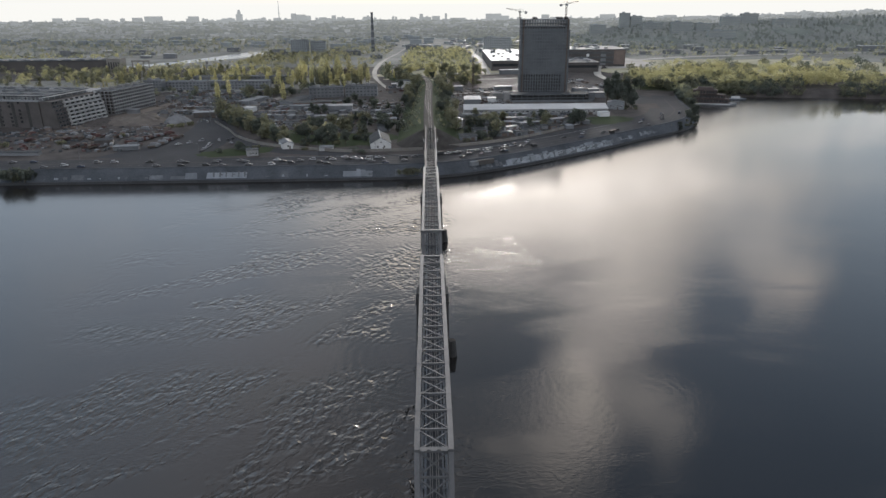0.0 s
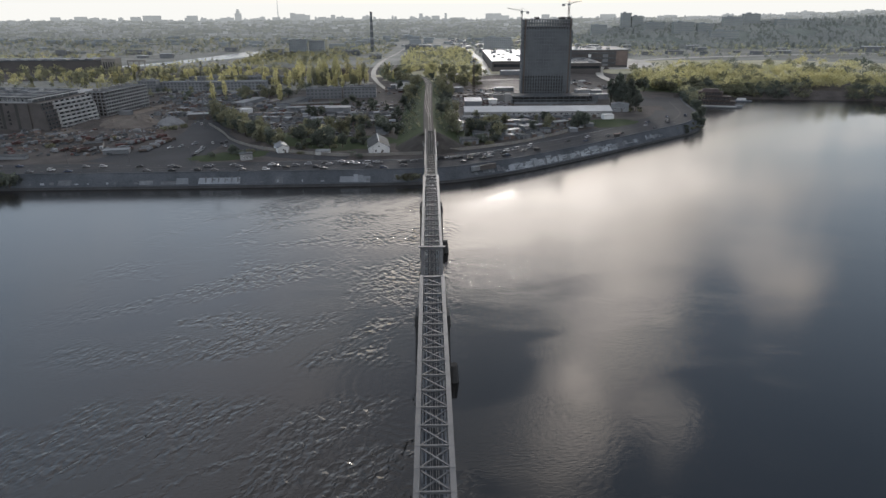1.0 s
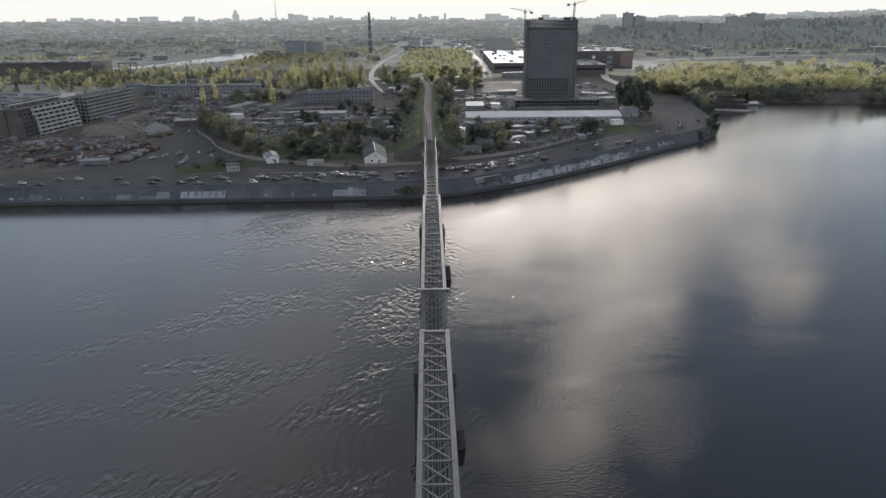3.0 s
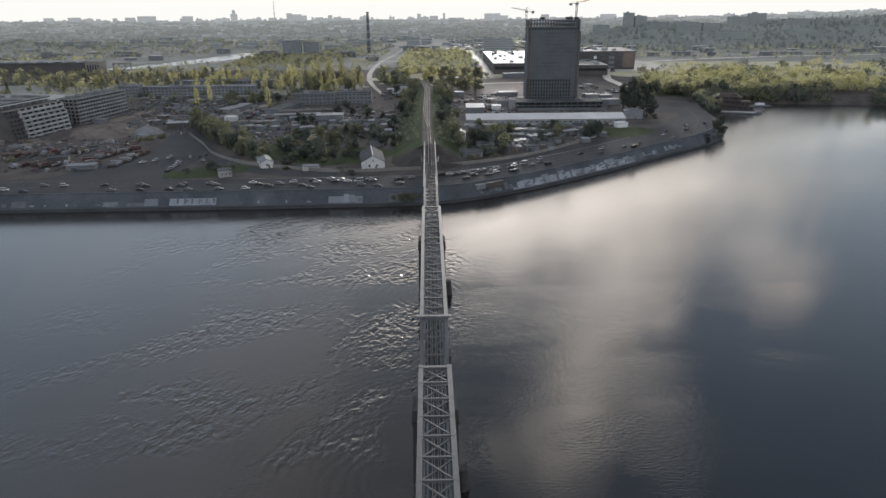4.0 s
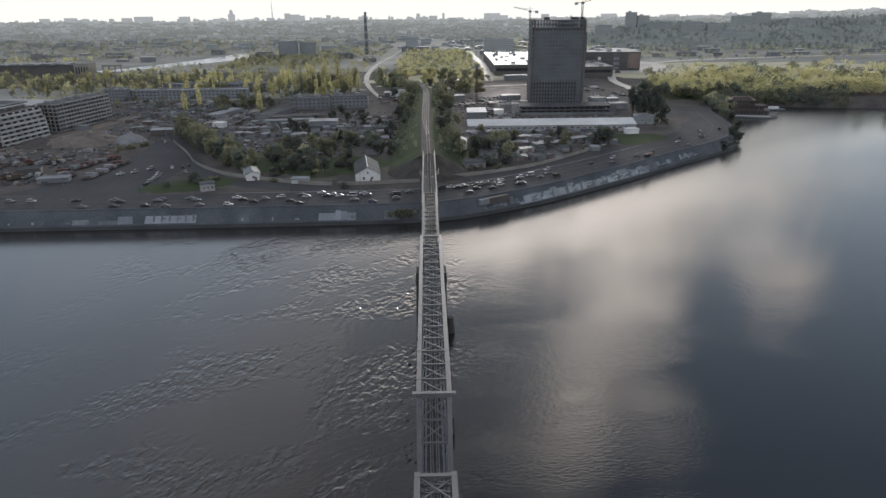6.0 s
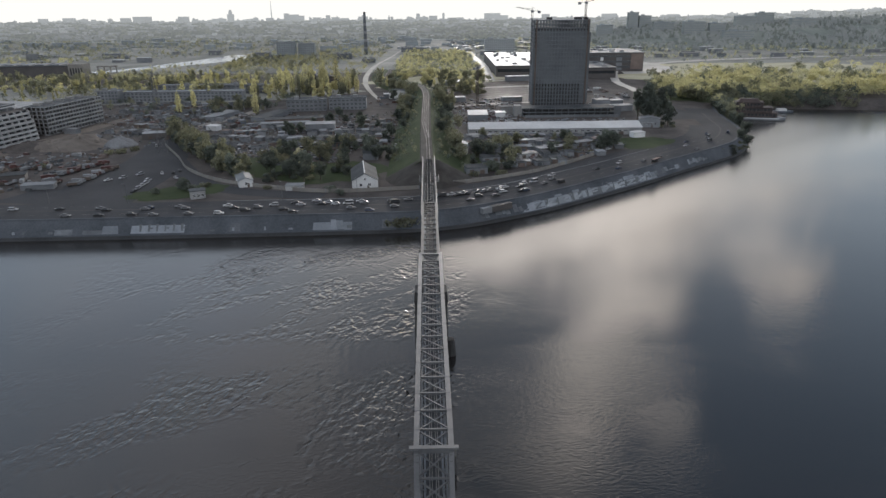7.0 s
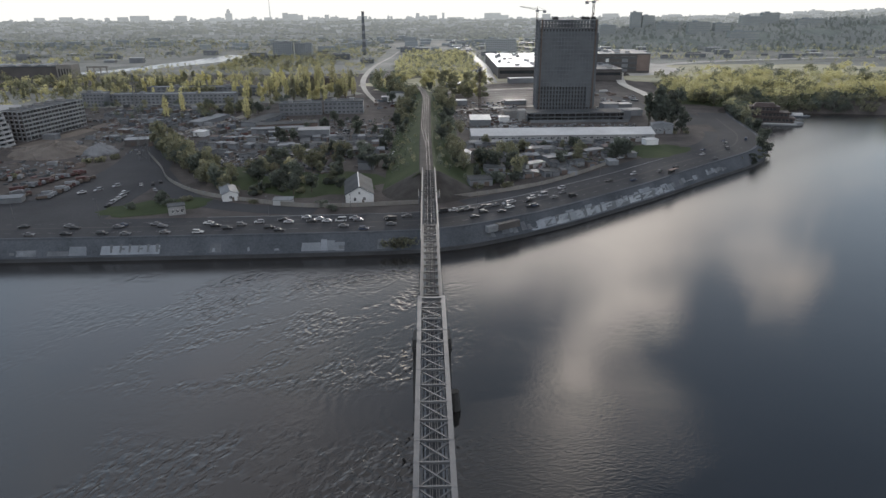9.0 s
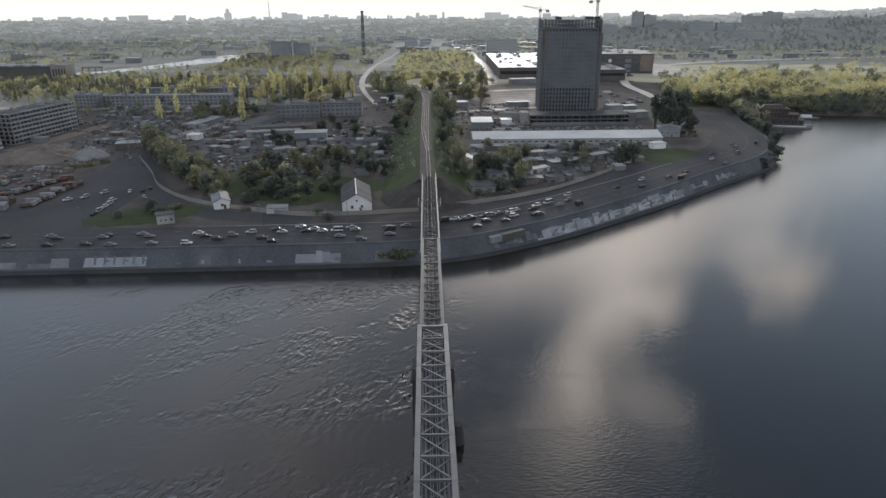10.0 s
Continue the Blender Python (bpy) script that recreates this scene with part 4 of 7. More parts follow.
def scatter(kinds, x0, y0, x1, y1, n, seed, k=(0.7, 1.1), z=LAND, group="", slant=0.0, keep=None):
    rnd = random.Random(seed)
    for i in range(n):
        u, v = rnd.random(), rnd.random()
        x, y = x0 + (x1 - x0) * u + slant * v, y0 + (y1 - y0) * v
        if keep is None or keep(x, y):
            tree(rnd.choice(kinds), x, y, z, rnd.uniform(*k), seed + i, group)


# dark trees of the left yard, thicker towards the house
scatter(["dark", "dark", "dark", "dark", "bush", "fresh"], -112, 474, -28, 560, 58, 61, (0.4, 0.8), group="trees of the garage yard", keep=lambda x, y: not (-54 < x < -26 and y < 490))
scatter(["dark", "dark", "bush"], -120, 560, -30, 690, 26, 62, (0.5, 0.85), group="trees of the garage yard")
scatter(["blossom"], -100, 470, -60, 520, 4, 63, (0.6, 0.9), group="trees of the garage yard")
# the curved row inside the yard wall
for i in range(17):
    u = i / 16
    x, y = -200 + 84 * u ** 1.2, 592 - 128 * u
    tree("fresh" if i % 3 else "dark", x + 3 + 2 * math.sin(i * 2.1), y + 2.5 + 1.5 * math.cos(i * 1.7), LAND, 0.95, 70 + i, "tree row along the yard wall")
    if i < 14:
        tree("fresh" if i % 2 else "dark", x + 9 + 2.5 * math.sin(i * 1.3), y + 8 + 2 * math.cos(i * 2.7), LAND, 0.8, 270 + i, "tree row along the yard wall")
    if i > 8:
        tree("bush", x + 7 + 3 * math.sin(i * 3.3), y + 4 + 3 * math.cos(i * 2.2), LAND, 0.9, 170 + i, "shrubs of the walled garden")
for x, y, k in ((-131, 441, 1.0), (-136, 447, 1.2), (-126, 450, 0.9), (-148, 436, 0.7), (-52, 431, 0.8), (-92, 446, 0.7), (-58, 439, 0.9), (28, 480, 1.4), (40, 486, 1.2), (33, 472, 1.1), (18, 470, 1.0)):
    tree("bush", x, y, LAND, k, 5, "bushes beside the road")
# slopes of the railway
rnd = random.Random(81)
for i in range(84):
    s = 1 if i % 2 else -1
    off = rnd.uniform(15, 28) if s > 0 else rnd.uniform(8, 24)
    p = TRACK[rnd.randrange(5, 44)]
    if s > 0 and p.y < 600:
        continue
    z = LAND + max(0.0, 10.1 - (off - 5) * 0.53) * grade(p.y) - 0.3
    tree(rnd.choice(["dark", "fresh", "fresh", "bush"]), p.x - s * off, p.y + rnd.uniform(-3, 3), z, rnd.uniform(0.5, 0.95), i, "trees on the railway slope")
# right-hand yard
scatter(["dark", "dark", "bush", "fresh"], 16, 486, 48, 530, 13, 91, (0.5, 0.85), group="trees of the shed yard")
scatter(["dark", "bush", "bush", "fresh"], 22, 500, 116, 580, 36, 92, (0.4, 0.8), group="trees of the shed yard", keep=lambda x, y: (x - 50) * 0.92 < (y - 482))
for x, y, k in ((104, 536, 0.95), (108, 541, 1.05), (112, 536, 0.9)):
    tree("dark", x, y, LAND, k, 3, "dark trees beside the river road")
for x, y, k in ((164, 639, 1.65), (169, 635, 1.15), (173, 640, 1.0), (160, 634, 0.9), (176, 645, 1.25), (168, 646, 1.5), (158, 645, 1.2), (181, 638, 0.8)):
    tree("tall", x, y, LAND, k, int(x), "dark trees beside the river road")
scatter(["bush", "dark", "bush"], 168, 612, 182, 630, 7, 66, (0.5, 0.9), group="dark trees beside the river road")
# garden behind the yard wall
scatter(["bush", "bush", "dark", "dark"], -100, 458, -52, 486, 26, 64, (0.45, 0.85), group="shrubs of the walled garden")
scatter(["bush", "fresh", "dark"], -118, 500, -60, 560, 20, 65, (0.4, 0.75), group="trees of the garage yard")
scatter(["bush", "bush", "fresh"], -132, 482, -100, 530, 16, 67, (0.4, 0.7), group="shrubs of the walled garden")
# poplar belt behind the left yards
scatter(["poplar", "poplar", "spring"], -215, 800, -62, 850, 22, 101, (0.6, 0.85), group="poplar belt")
scatter(["poplar", "poplar", "poplar", "spring"], -165, 838, -88, 900, 34, 107, (0.62, 0.95), group="poplar belt")
scatter(["poplar", "fresh", "dark"], -240, 690, -160, 770, 14, 103, (0.6, 0.9), group="poplar belt")
scatter(["spring", "spring", "fresh"], -62, 900, 50, 960, 18, 104, (0.8, 1.2), group="trees beyond the railway bend", keep=lambda x, y: abs(x + 35) > 14 or y > 930)
scatter(["fresh", "dark"], -48, 745, -18, 880, 14, 105, (0.8, 1.1), group="trees beyond the railway bend", slant=-18)
scatter(["spring", "fresh"], 8, 800, 46, 900, 12, 106, (0.7, 1.0), group="trees beyond the railway bend")
# woods on the right bank
scatter(["spring", "fresh", "spring", "dark"], 206, 742, 300, 790, 22, 111, (0.8, 1.1), group="riverside woods", keep=lambda x, y: y > 740 + (x - 206) * 0.22)
low, high = offset_line(SHORE, 6.2), offset_line(SHORE, 9.4)
rnd = random.Random(83)
for a, b in zip(low, high):
    if 186 < a.x < 263 and a.y < 728:
        for p, z, k in ((a, 1.3, 0.9), (a.lerp(b, 0.6), 3.6, 1.0), (b, 5.4, 1.1)):
            f = min(1.0, max(0.0, (a.x - 180) / 40))
            if rnd.random() < 0.3 + 0.75 * f:
                tree("bush" if rnd.random() < 0.8 else "dark", p.x + rnd.uniform(-1.5, 1.5), p.y + rnd.uniform(-3, 3), z, k * rnd.uniform(0.45, 0.8), int(p.y), "bushes on the river bank")
for x, y, k in ((-248, 384, 1.9), (-252, 386, 1.7), (-255, 384, 1.6), (-14, 397, 1.4), (-19, 396, 1.3), (-24, 397, 1.1), (-11, 399, 1.1), (-16, 401, 1.2), (-21, 400, 1.2), (-27, 398, 0.9)):
    tree("bush", x, y + 2, 2.6, k, 8, "bushes on the river bank")


def slope_spot(r):
    """A spot on either slope of the railway embankment."""
    i = r.randint(3, len(TRACK) - 2)
    a, b = TRACK[i], TRACK[i + 1]
    t = (b - a).normalized()
    side = 1 if r.uniform() < 0.5 else -1
    off = r.uniform(7.5, 24) if side > 0 else r.uniform(5.5, 22)
    p = a + Vector((-t.y, t.x, 0)) * off * side
    return Vector((p.x, p.y, max(0.0, 9.6 - (off - 5) * 0.53) * grade(p.y)))


def woods(name, label, x0, y0, x1, y1, n, seed, mats, h=(7, 12), per=70, keep=None, tall=False, place=None, loose=False):
    """A far wood as one mass: many ragged small crowns; loose: broad single crowns that keep to clumps of one colour."""
    r = np.random.RandomState(seed)
    quads, mi = [], []
    for i in range(n):
        x, y, up = r.uniform(x0, x1), r.uniform(y0, y1), 0.0
        if place:
            x, y, up = place(r)
        if keep and not keep(x, y) or 740 < y < 2000 and -130 < x < 0 and open_way(x, y):
            continue
        clump = noise.noise((x * 0.016, y * 0.011, seed * 3.1))
        if loose and clump < -0.28:
            continue
        hh = r.uniform(*h) * (1.0 + (0.45 * clump if loose else 0.0))
        wob = (0.34 if loose else 0.2) * hh
        lobes = np.array([(x + r.uniform(-wob, wob), y + r.uniform(-wob, wob), LAND + up + hh * r.uniform(0.35, 0.8), hh * r.uniform(0.16, 0.3), hh * r.uniform(0.14, 0.26)) for _ in range(5)])
        if tall:
            lobes = np.array([(x + r.uniform(-0.06, 0.06) * hh, y, LAND + hh * (0.2 + 0.17 * i), hh * r.uniform(0.10, 0.2) * (1 - 0.1 * i), hh * 0.13) for i in range(5)])
        pick = r.randint(0, 5, per)
        d = r.normal(size=(per, 3))
        d /= np.linalg.norm(d, axis=1)[:, None]
        c = lobes[pick, :3] + d * lobes[pick][:, (3, 3, 4)] * r.uniform(0.5, 1.1, per)[:, None]
        nrm = d + r.normal(scale=0.6, size=(per, 3))
        t = np.cross(nrm, r.normal(size=(per, 3)))
        t /= np.linalg.norm(t, axis=1)[:, None]
        b = np.cross(nrm, t)
        b /= np.linalg.norm(b, axis=1)[:, None]
        s = r.uniform(0.5, 1.3, per)[:, None] * hh * (0.052 if loose else 0.075)
        quads.append(np.stack([c - t * s, c - b * s * 0.8, c + t * s, c + b * s * 0.8], 1))
        hue = noise.noise((x * 0.022, y * 0.014, seed * 1.7 + 9.0)) * 1.1 + 0.5 + r.uniform(-0.3, 0.3)
        mi += [int(min(len(mats) - 1, max(0, hue * len(mats)))) if loose else int(r.randint(0, len(mats)))] * per
    q = np.concatenate(quads)
    me = bpy.data.meshes.new(name)
    me.from_pydata(q.reshape(-1, 3).tolist(), [], np.arange(4 * len(q)).reshape(-1, 4).tolist())
    for m in mats:
        me.materials.append(m)
    me.polygons.foreach_set("material_index", mi)
    return tagged(new(name, me), label, "woods", kind="stuff")


C, B, A = M_LEAF_C, M_LEAF_B, M_LEAF_A
woods("woods", "thick yellow-green spring woods on the river bank", 204, 770, 520, 900, 460, 1, [C, C, C, B, A], (7, 17), 190, keep=lambda x, y: x > 222 + (y - 770) * 0.12, loose=True)
woods("woods", "yellow-green spring woods beside the sandy road", 224, 778, 470, 985, 220, 22, [C, C, C, B], (8, 17), 190, keep=lambda x, y: x > 226 + (y - 770) * 0.17, loose=True)
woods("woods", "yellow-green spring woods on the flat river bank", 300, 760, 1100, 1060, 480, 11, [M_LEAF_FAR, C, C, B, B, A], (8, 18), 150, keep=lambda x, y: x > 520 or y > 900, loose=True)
woods("woods", "yellow-green spring woods behind the rail yard", -75, 1000, 56, 1500, 460, 2, [C, B, C], (6, 11), 60, keep=lambda x, y: abs(x + 88) > 18)
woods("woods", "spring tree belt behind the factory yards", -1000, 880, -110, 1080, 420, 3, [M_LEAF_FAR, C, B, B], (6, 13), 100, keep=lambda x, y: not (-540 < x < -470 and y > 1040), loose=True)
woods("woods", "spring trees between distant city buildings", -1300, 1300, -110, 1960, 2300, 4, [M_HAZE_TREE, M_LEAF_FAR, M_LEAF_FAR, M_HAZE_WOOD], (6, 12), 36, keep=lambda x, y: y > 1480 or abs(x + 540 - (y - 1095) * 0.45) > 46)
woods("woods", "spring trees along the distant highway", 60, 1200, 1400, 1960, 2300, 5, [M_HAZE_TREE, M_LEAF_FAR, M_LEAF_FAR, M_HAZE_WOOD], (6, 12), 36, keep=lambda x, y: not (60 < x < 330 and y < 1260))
woods("woods", "loose spring trees on rough grass behind the flats", -620, 740, -320, 880, 130, 27, [M_LEAF_FAR, C, B, B], (6, 13), 110, loose=True)
woods("woods", "trees on the west bank around the yards", -700, 480, -440, 880, 160, 6, [A, B], (6, 10))
woods("woods", "spring trees along the harbour channel", -340, 1100, -190, 1330, 150, 7, [C, C, B], (8, 13))
woods("woods", "spring poplar belt behind the workshop blocks", -560, 830, -215, 990, 150, 8, [C, B, B], (9, 16), 110)
woods("woods", "spring trees round the railway bend", -75, 900, 60, 1040, 150, 9, [C, B], (7, 11), 100, keep=lambda x, y: abs(x + 92) > 20 and (y > 985 or x > -15))
woods("woods", "dull green trees between the workshop blocks", -340, 690, -150, 850, 80, 10, [A, B, B], (6, 10), 100)
woods("woods", "tall loose poplars behind the workshop blocks", -330, 795, -62, 980, 110, 12, [C, B, C], (9, 19), 130, tall=True)
woods("woods", "tall loose poplars behind the left yards", -480, 800, -300, 980, 46, 13, [C, B, B], (9, 17), 110, tall=True)
EDGE = [p for p in SHORE if 246 < p.x < 540]
def edge_spot(r):
    """A spot on the earth slope between the woods and the water."""
    off = r.uniform(5.5, 24)
    p = EDGE[r.randint(len(EDGE))]
    return p.x + r.uniform(-5, 5), p.y + off, min(0.0, (off - 2.5) * 0.7 - 10.7)


woods("woods", "bushes and trees down to the water's edge", 0, 0, 1, 1, 520, 14, [C, B, A, A, B], (5, 11), 130, place=edge_spot, loose=True)
woods("woods", "low spring trees on the near bank of the harbour channel", -460, 1060, -330, 1200, 60, 23, [C, B, M_LEAF_FAR], (5, 9), 60, keep=lambda x, y: x > -478 + (y - 1100) * 0.55)
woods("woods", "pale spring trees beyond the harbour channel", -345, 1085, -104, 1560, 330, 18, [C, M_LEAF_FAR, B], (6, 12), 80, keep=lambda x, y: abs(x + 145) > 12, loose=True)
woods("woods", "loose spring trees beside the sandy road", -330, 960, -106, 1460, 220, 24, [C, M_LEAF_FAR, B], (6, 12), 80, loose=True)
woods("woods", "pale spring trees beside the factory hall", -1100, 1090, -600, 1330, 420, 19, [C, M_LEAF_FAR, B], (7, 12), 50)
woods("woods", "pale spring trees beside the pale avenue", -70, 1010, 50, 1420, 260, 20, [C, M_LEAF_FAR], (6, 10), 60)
woods("woods", "low weeds and shrubs of the left yards", -250, 560, -28, 700, 240, 15, [A, A, B], (1.6, 3.4), 40)
woods("woods", "low weeds and shrubs of the right yard", 18, 488, 126, 584, 120, 16, [A, A, B], (1.4, 3.0), 40, keep=lambda x, y: (x - 46) * 0.92 < (y - 478))
woods("woods", "low shrubs on the railway slope", 0, 0, 1, 1, 560, 17, [B, A, A], (2.0, 5.0), 60, place=lambda r: slope_spot(r))

# ---- buildings ----
def gable_roof(bm, w, d, z0, rise, over=0.4, thick=0.18):
    """A pitched roof over a plan w by d (ridge along y), with thickness."""
    prof = [(-w / 2 - over, z0 - over * rise / (w / 2)), (0, z0 + rise), (w / 2 + over, z0 - over * rise / (w / 2))]
    lo = [[bm.verts.new((x, y, z)) for x, z in prof] for y in (-over, d + over)]
    hi = [[bm.verts.new((x, y, z + thick)) for x, z in prof] for y in (-over, d + over)]
    for i in (0, 1):
        bm.faces.new((hi[0][i], hi[0][i + 1], hi[1][i + 1], hi[1][i]))
        bm.faces.new((lo[0][i], lo[1][i], lo[1][i + 1], lo[0][i + 1]))
        for a in (0, 1):
            bm.faces.new((lo[a][i], lo[a][i + 1], hi[a][i + 1], hi[a][i]))
    bm.faces.new((lo[0][0], hi[0][0], hi[1][0], lo[1][0]))
    bm.faces.new((lo[0][2], lo[1][2], hi[1][2], hi[0][2]))


def gable_walls(bm, w, d, h, rise, base=-0.5):
    v = [bm.verts.new(p) for p in ((-w / 2, 0, base), (w / 2, 0, base), (w / 2, 0, h), (0, 0, h + rise), (-w / 2, 0, h),
                                   (-w / 2, d, base), (w / 2, d, base), (w / 2, d, h), (0, d, h + rise), (-w / 2, d, h))]
    for f in ((0, 1, 2, 3, 4), (9, 8, 7, 6, 5), (0, 5, 6, 1), (1, 6, 7, 2), (0, 4, 9, 5), (2, 7, 8, 3), (3, 8, 9, 4)):
        bm.faces.new([v[i] for i in f])


def window_at(parent, x, y, z, w, h, side="s", frame_mat=None):
    """A framed pane set on a wall; side s faces -y, e faces +x, w faces -x."""
    bm = bmesh.new()
    t = 0.09
    if side == "s":
        box(bm, x - w / 2, y - 0.06, z, x + w / 2, y + 0.02, z + h)
    else:
        s = 1 if side == "e" else -1
        box(bm, min(x, x + 0.06 * s), y - w / 2, z, max(x, x + 0.06 * s), y + w / 2, z + h)
    win = part("window", bm, M_GLASS, parent)
    bm = bmesh.new()
    for a, b, c, d in ((-w / 2 - t, -w / 2, -t, h + t), (w / 2, w / 2 + t, -t, h + t), (-w / 2, w / 2, -t, 0), (-w / 2, w / 2, h, h + t), (-t / 2, t / 2, 0, h)):
        if side == "s":
            box(bm, x + a, y - 0.12, z + c, x + b, y, z + d)
        else:
            box(bm, min(x, x + 0.12 * s), y + a, z + c, max(x, x + 0.12 * s), y + b, z + d)
    part("window_frame", bm, frame_mat or M_WHITE, win)


def house(label, x, y, w, d, h, rise, rz=0, wall=None, roof=None, windows=2, door=True, name="house", z=LAND):
    r = thing(name, label, "house", x, y, z, rz)
    bm = bmesh.new()
    gable_walls(bm, w, d, h, rise)
    part("wall", bm, wall or M_WHITE, r)
    bm = bmesh.new()
    gable_roof(bm, w, d, h, rise)
    part("roof", bm, roof or M_ROOFDARK, r)
    for i in range(windows):
        window_at(r, -w / 2 + w * (i + 1) / (windows + 1), 0, h * 0.35, 1.1, min(1.5, h * 0.4))
    if windows > 1 and rise > 2:
        window_at(r, 0, 0, h + 0.2, 0.9, 1.0)
    for i in range(int(d // 5)):
        window_at(r, w / 2, 2.5 + 5 * i, h * 0.35, 1.2, min(1.4, h * 0.4), "e")
    if door:
        boxpart("door", M_BARK, r, w * 0.08, -0.08, 0, w * 0.08 + 1.1, 0.02, 2.1)
    return r


def flats(label, x, y, w, d, floors, rz=0, wall=None, bays=12, fh=3.0, name="apartment_block", roof=None, lintels=True):
    """A slab block: walls, one strip of dark panes a floor behind proud piers, flat roof with a parapet and huts."""
    r = thing(name, label, "building", x, y, LAND, rz)
    h = floors * fh
    boxpart("wall", wall or M_GREYWALL, r, -w / 2, 0, -0.5, w / 2, d, h)
    for f in range(floors):
        z = f * fh + 0.95
        bm = bmesh.new()
        for i in range(bays):
            a = -w / 2 + w * (i + 0.22) / bays
            box(bm, a, -0.05, z, a + w * 0.56 / bays, 0.05, z + 1.5)
        tagged(part("glazing", bm, M_DULLGLASS, r), kind="stuff")
        if lintels:
            boxpart("sill", M_CONC, r, -w / 2 - 0.02, -0.14, z - 0.22, w / 2 + 0.02, 0.0, z - 0.06)
    boxpart("roof", roof or M_ROOF, r, -w / 2 - 0.25, -0.25, h, w / 2 + 0.25, d + 0.25, h + 0.35)
    for a, b, c, e in ((-w / 2 - 0.25, -0.25, w / 2 + 0.25, 0.05), (-w / 2 - 0.25, d - 0.05, w / 2 + 0.25, d + 0.25)):
        boxpart("parapet", wall or M_GREYWALL, r, a, b, h + 0.35, c, e, h + 1.0)
    for k in (-0.25, 0.2):
        boxpart("roof_hut", M_CONC, r, w * k - 2, d * 0.35, h + 0.35, w * k + 2, d * 0.65, h + 2.6)
    return r


def shed(label, x, y, w, d, h, rz=0, wall=None, roof=None, name="shed", doors=0, mono=0.25):
    """A low flat building with a slightly sloping overhanging roof."""
    r = thing(name, label, "shed", x, y, LAND, rz)
    boxpart("wall", wall or M_GREYWALL, r, -w / 2, 0, -0.5, w / 2, d, h)
    bm = bmesh.new()
    v = box(bm, -w / 2 - 0.3, -0.4, h + 0.01, w / 2 + 0.3, d + 0.3, h + 0.2)
    for p in v[2:4] + v[6:8]:
        p.co.z += mono
    part("roof", bm, roof or M_ROOF, r)
    for i in range(doors):
        a = -w / 2 + w * (i + 0.5) / doors
        boxpart("door", M_DARKSTEEL, r, a - min(1.3, w / doors * 0.4), -0.07, 0, a + min(1.3, w / doors * 0.4), 0.02, min(2.3, h - 0.3))
    return r


# the white house and huts along the road
house("long white house with a dark pitched roof", -40.2, 443, 13.4, 29, 4.6, 3.8, 8, windows=2)
beampart("ridge_cap", M_WHITE, bpy.data.objects["house"], (0, -0.4, 8.62), (0, 29.4, 8.62), 0.5, 0.12)
r = house("small white hut with a grey roof", -104, 449, 7.5, 17, 3.6, 1.6, 22, roof=M_ROOF, windows=1, name="hut")
shed("low white shed beside the yard wall", -77, 441, 9, 5, 2.6, 0, M_OFFWHITE, M_ROOF)
k = thing("kiosk", "small white flat-roofed kiosk on the grass island", "kiosk", -122, 427, LAND, 24)
boxpart("wall", M_NEWCONC, k, -3.6, 0, -0.4, 3.6, 5.4, 4.0)
boxpart("roof", M_ROOFDARK, k, -3.9, -0.3, 4.0, 3.9, 5.7, 4.35)
for a in (-1.8, 0.2, 2.2):
    window_at(k, a, 0, 1.2, 0.9, 1.3)
house("white two-storey yard house with small windows", 12.5, 526, 7, 8, 6.0, 1.5, -8, roof=M_ROOF)
shed("low grey workshop beside the railway slope", 20, 474, 12, 9, 3.4, 8, M_GREYWALL, M_ROOFDARK, doors=2)
house("grey two-storey house beyond the shed", 160, 618, 15, 9, 6.5, 1.2, -10, M_GREYWALL, M_ROOF, windows=4)
house("old house with a brown roof among trees", -40, 520, 16, 9, 4.5, 3.0, 90, M_GREYWALL, M_ROOFDARK)
house("white house with a dark flat roof beside the sandy road", -45, 800, 17, 14, 7.5, 0.6, 6, M_WHITE, M_ROOFDARK)
shed("low white shed beside the sandy road", -52, 802, 14, 8, 4, 8, M_GREYWALL, M_SHEET)

# long white shed with a row of windows
ls = thing("long_shed", "long white shed with a pale roof and small windows", "shed", 83, 589, LAND, 1.0)
bm = bmesh.new()
W2, D2 = 63, 24
v = [bm.verts.new(p) for p in ((-W2, 0, -0.5), (W2, 0, -0.5), (W2, 0, 5.2), (-W2, 0, 5.2), (-W2, D2, -0.5), (W2, D2, -0.5), (W2, D2, 5.2), (-W2, D2, 5.2), (-W2, D2 / 2, 8.0), (W2, D2 / 2, 8.0))]
for f in ((0, 1, 2, 3), (5, 4, 7, 6), (1, 5, 6, 9, 2), (4, 0, 3, 8, 7), (0, 4, 5, 1)):
    bm.faces.new([v[i] for i in f])
part("wall", bm, M_NEWCONC, ls)
bm = bmesh.new()
for y0, z0, y1, z1 in ((-0.7, 5.06, D2 / 2, 8.05), (D2 / 2, 8.05, D2 + 0.7, 5.06)):
    a = [bm.verts.new(p) for p in ((-W2 - 0.5, y0, z0), (W2 + 0.5, y0, z0), (W2 + 0.5, y1, z1), (-W2 - 0.5, y1, z1))]
    b = [bm.verts.new(q.co + Vector((0, 0, 0.2))) for q in a]
    bm.faces.new(b), bm.faces.new(a[::-1])
    for i in range(4):
        bm.faces.new((a[i], a[(i + 1) % 4], b[(i + 1) % 4], b[i]))
part("roof", bm, M_SHEET, ls)
for i in range(26):
    x = -W2 + 6 + i * 4.5
    window_at(ls, x, 0, 2.6, 2.4, 1.0)
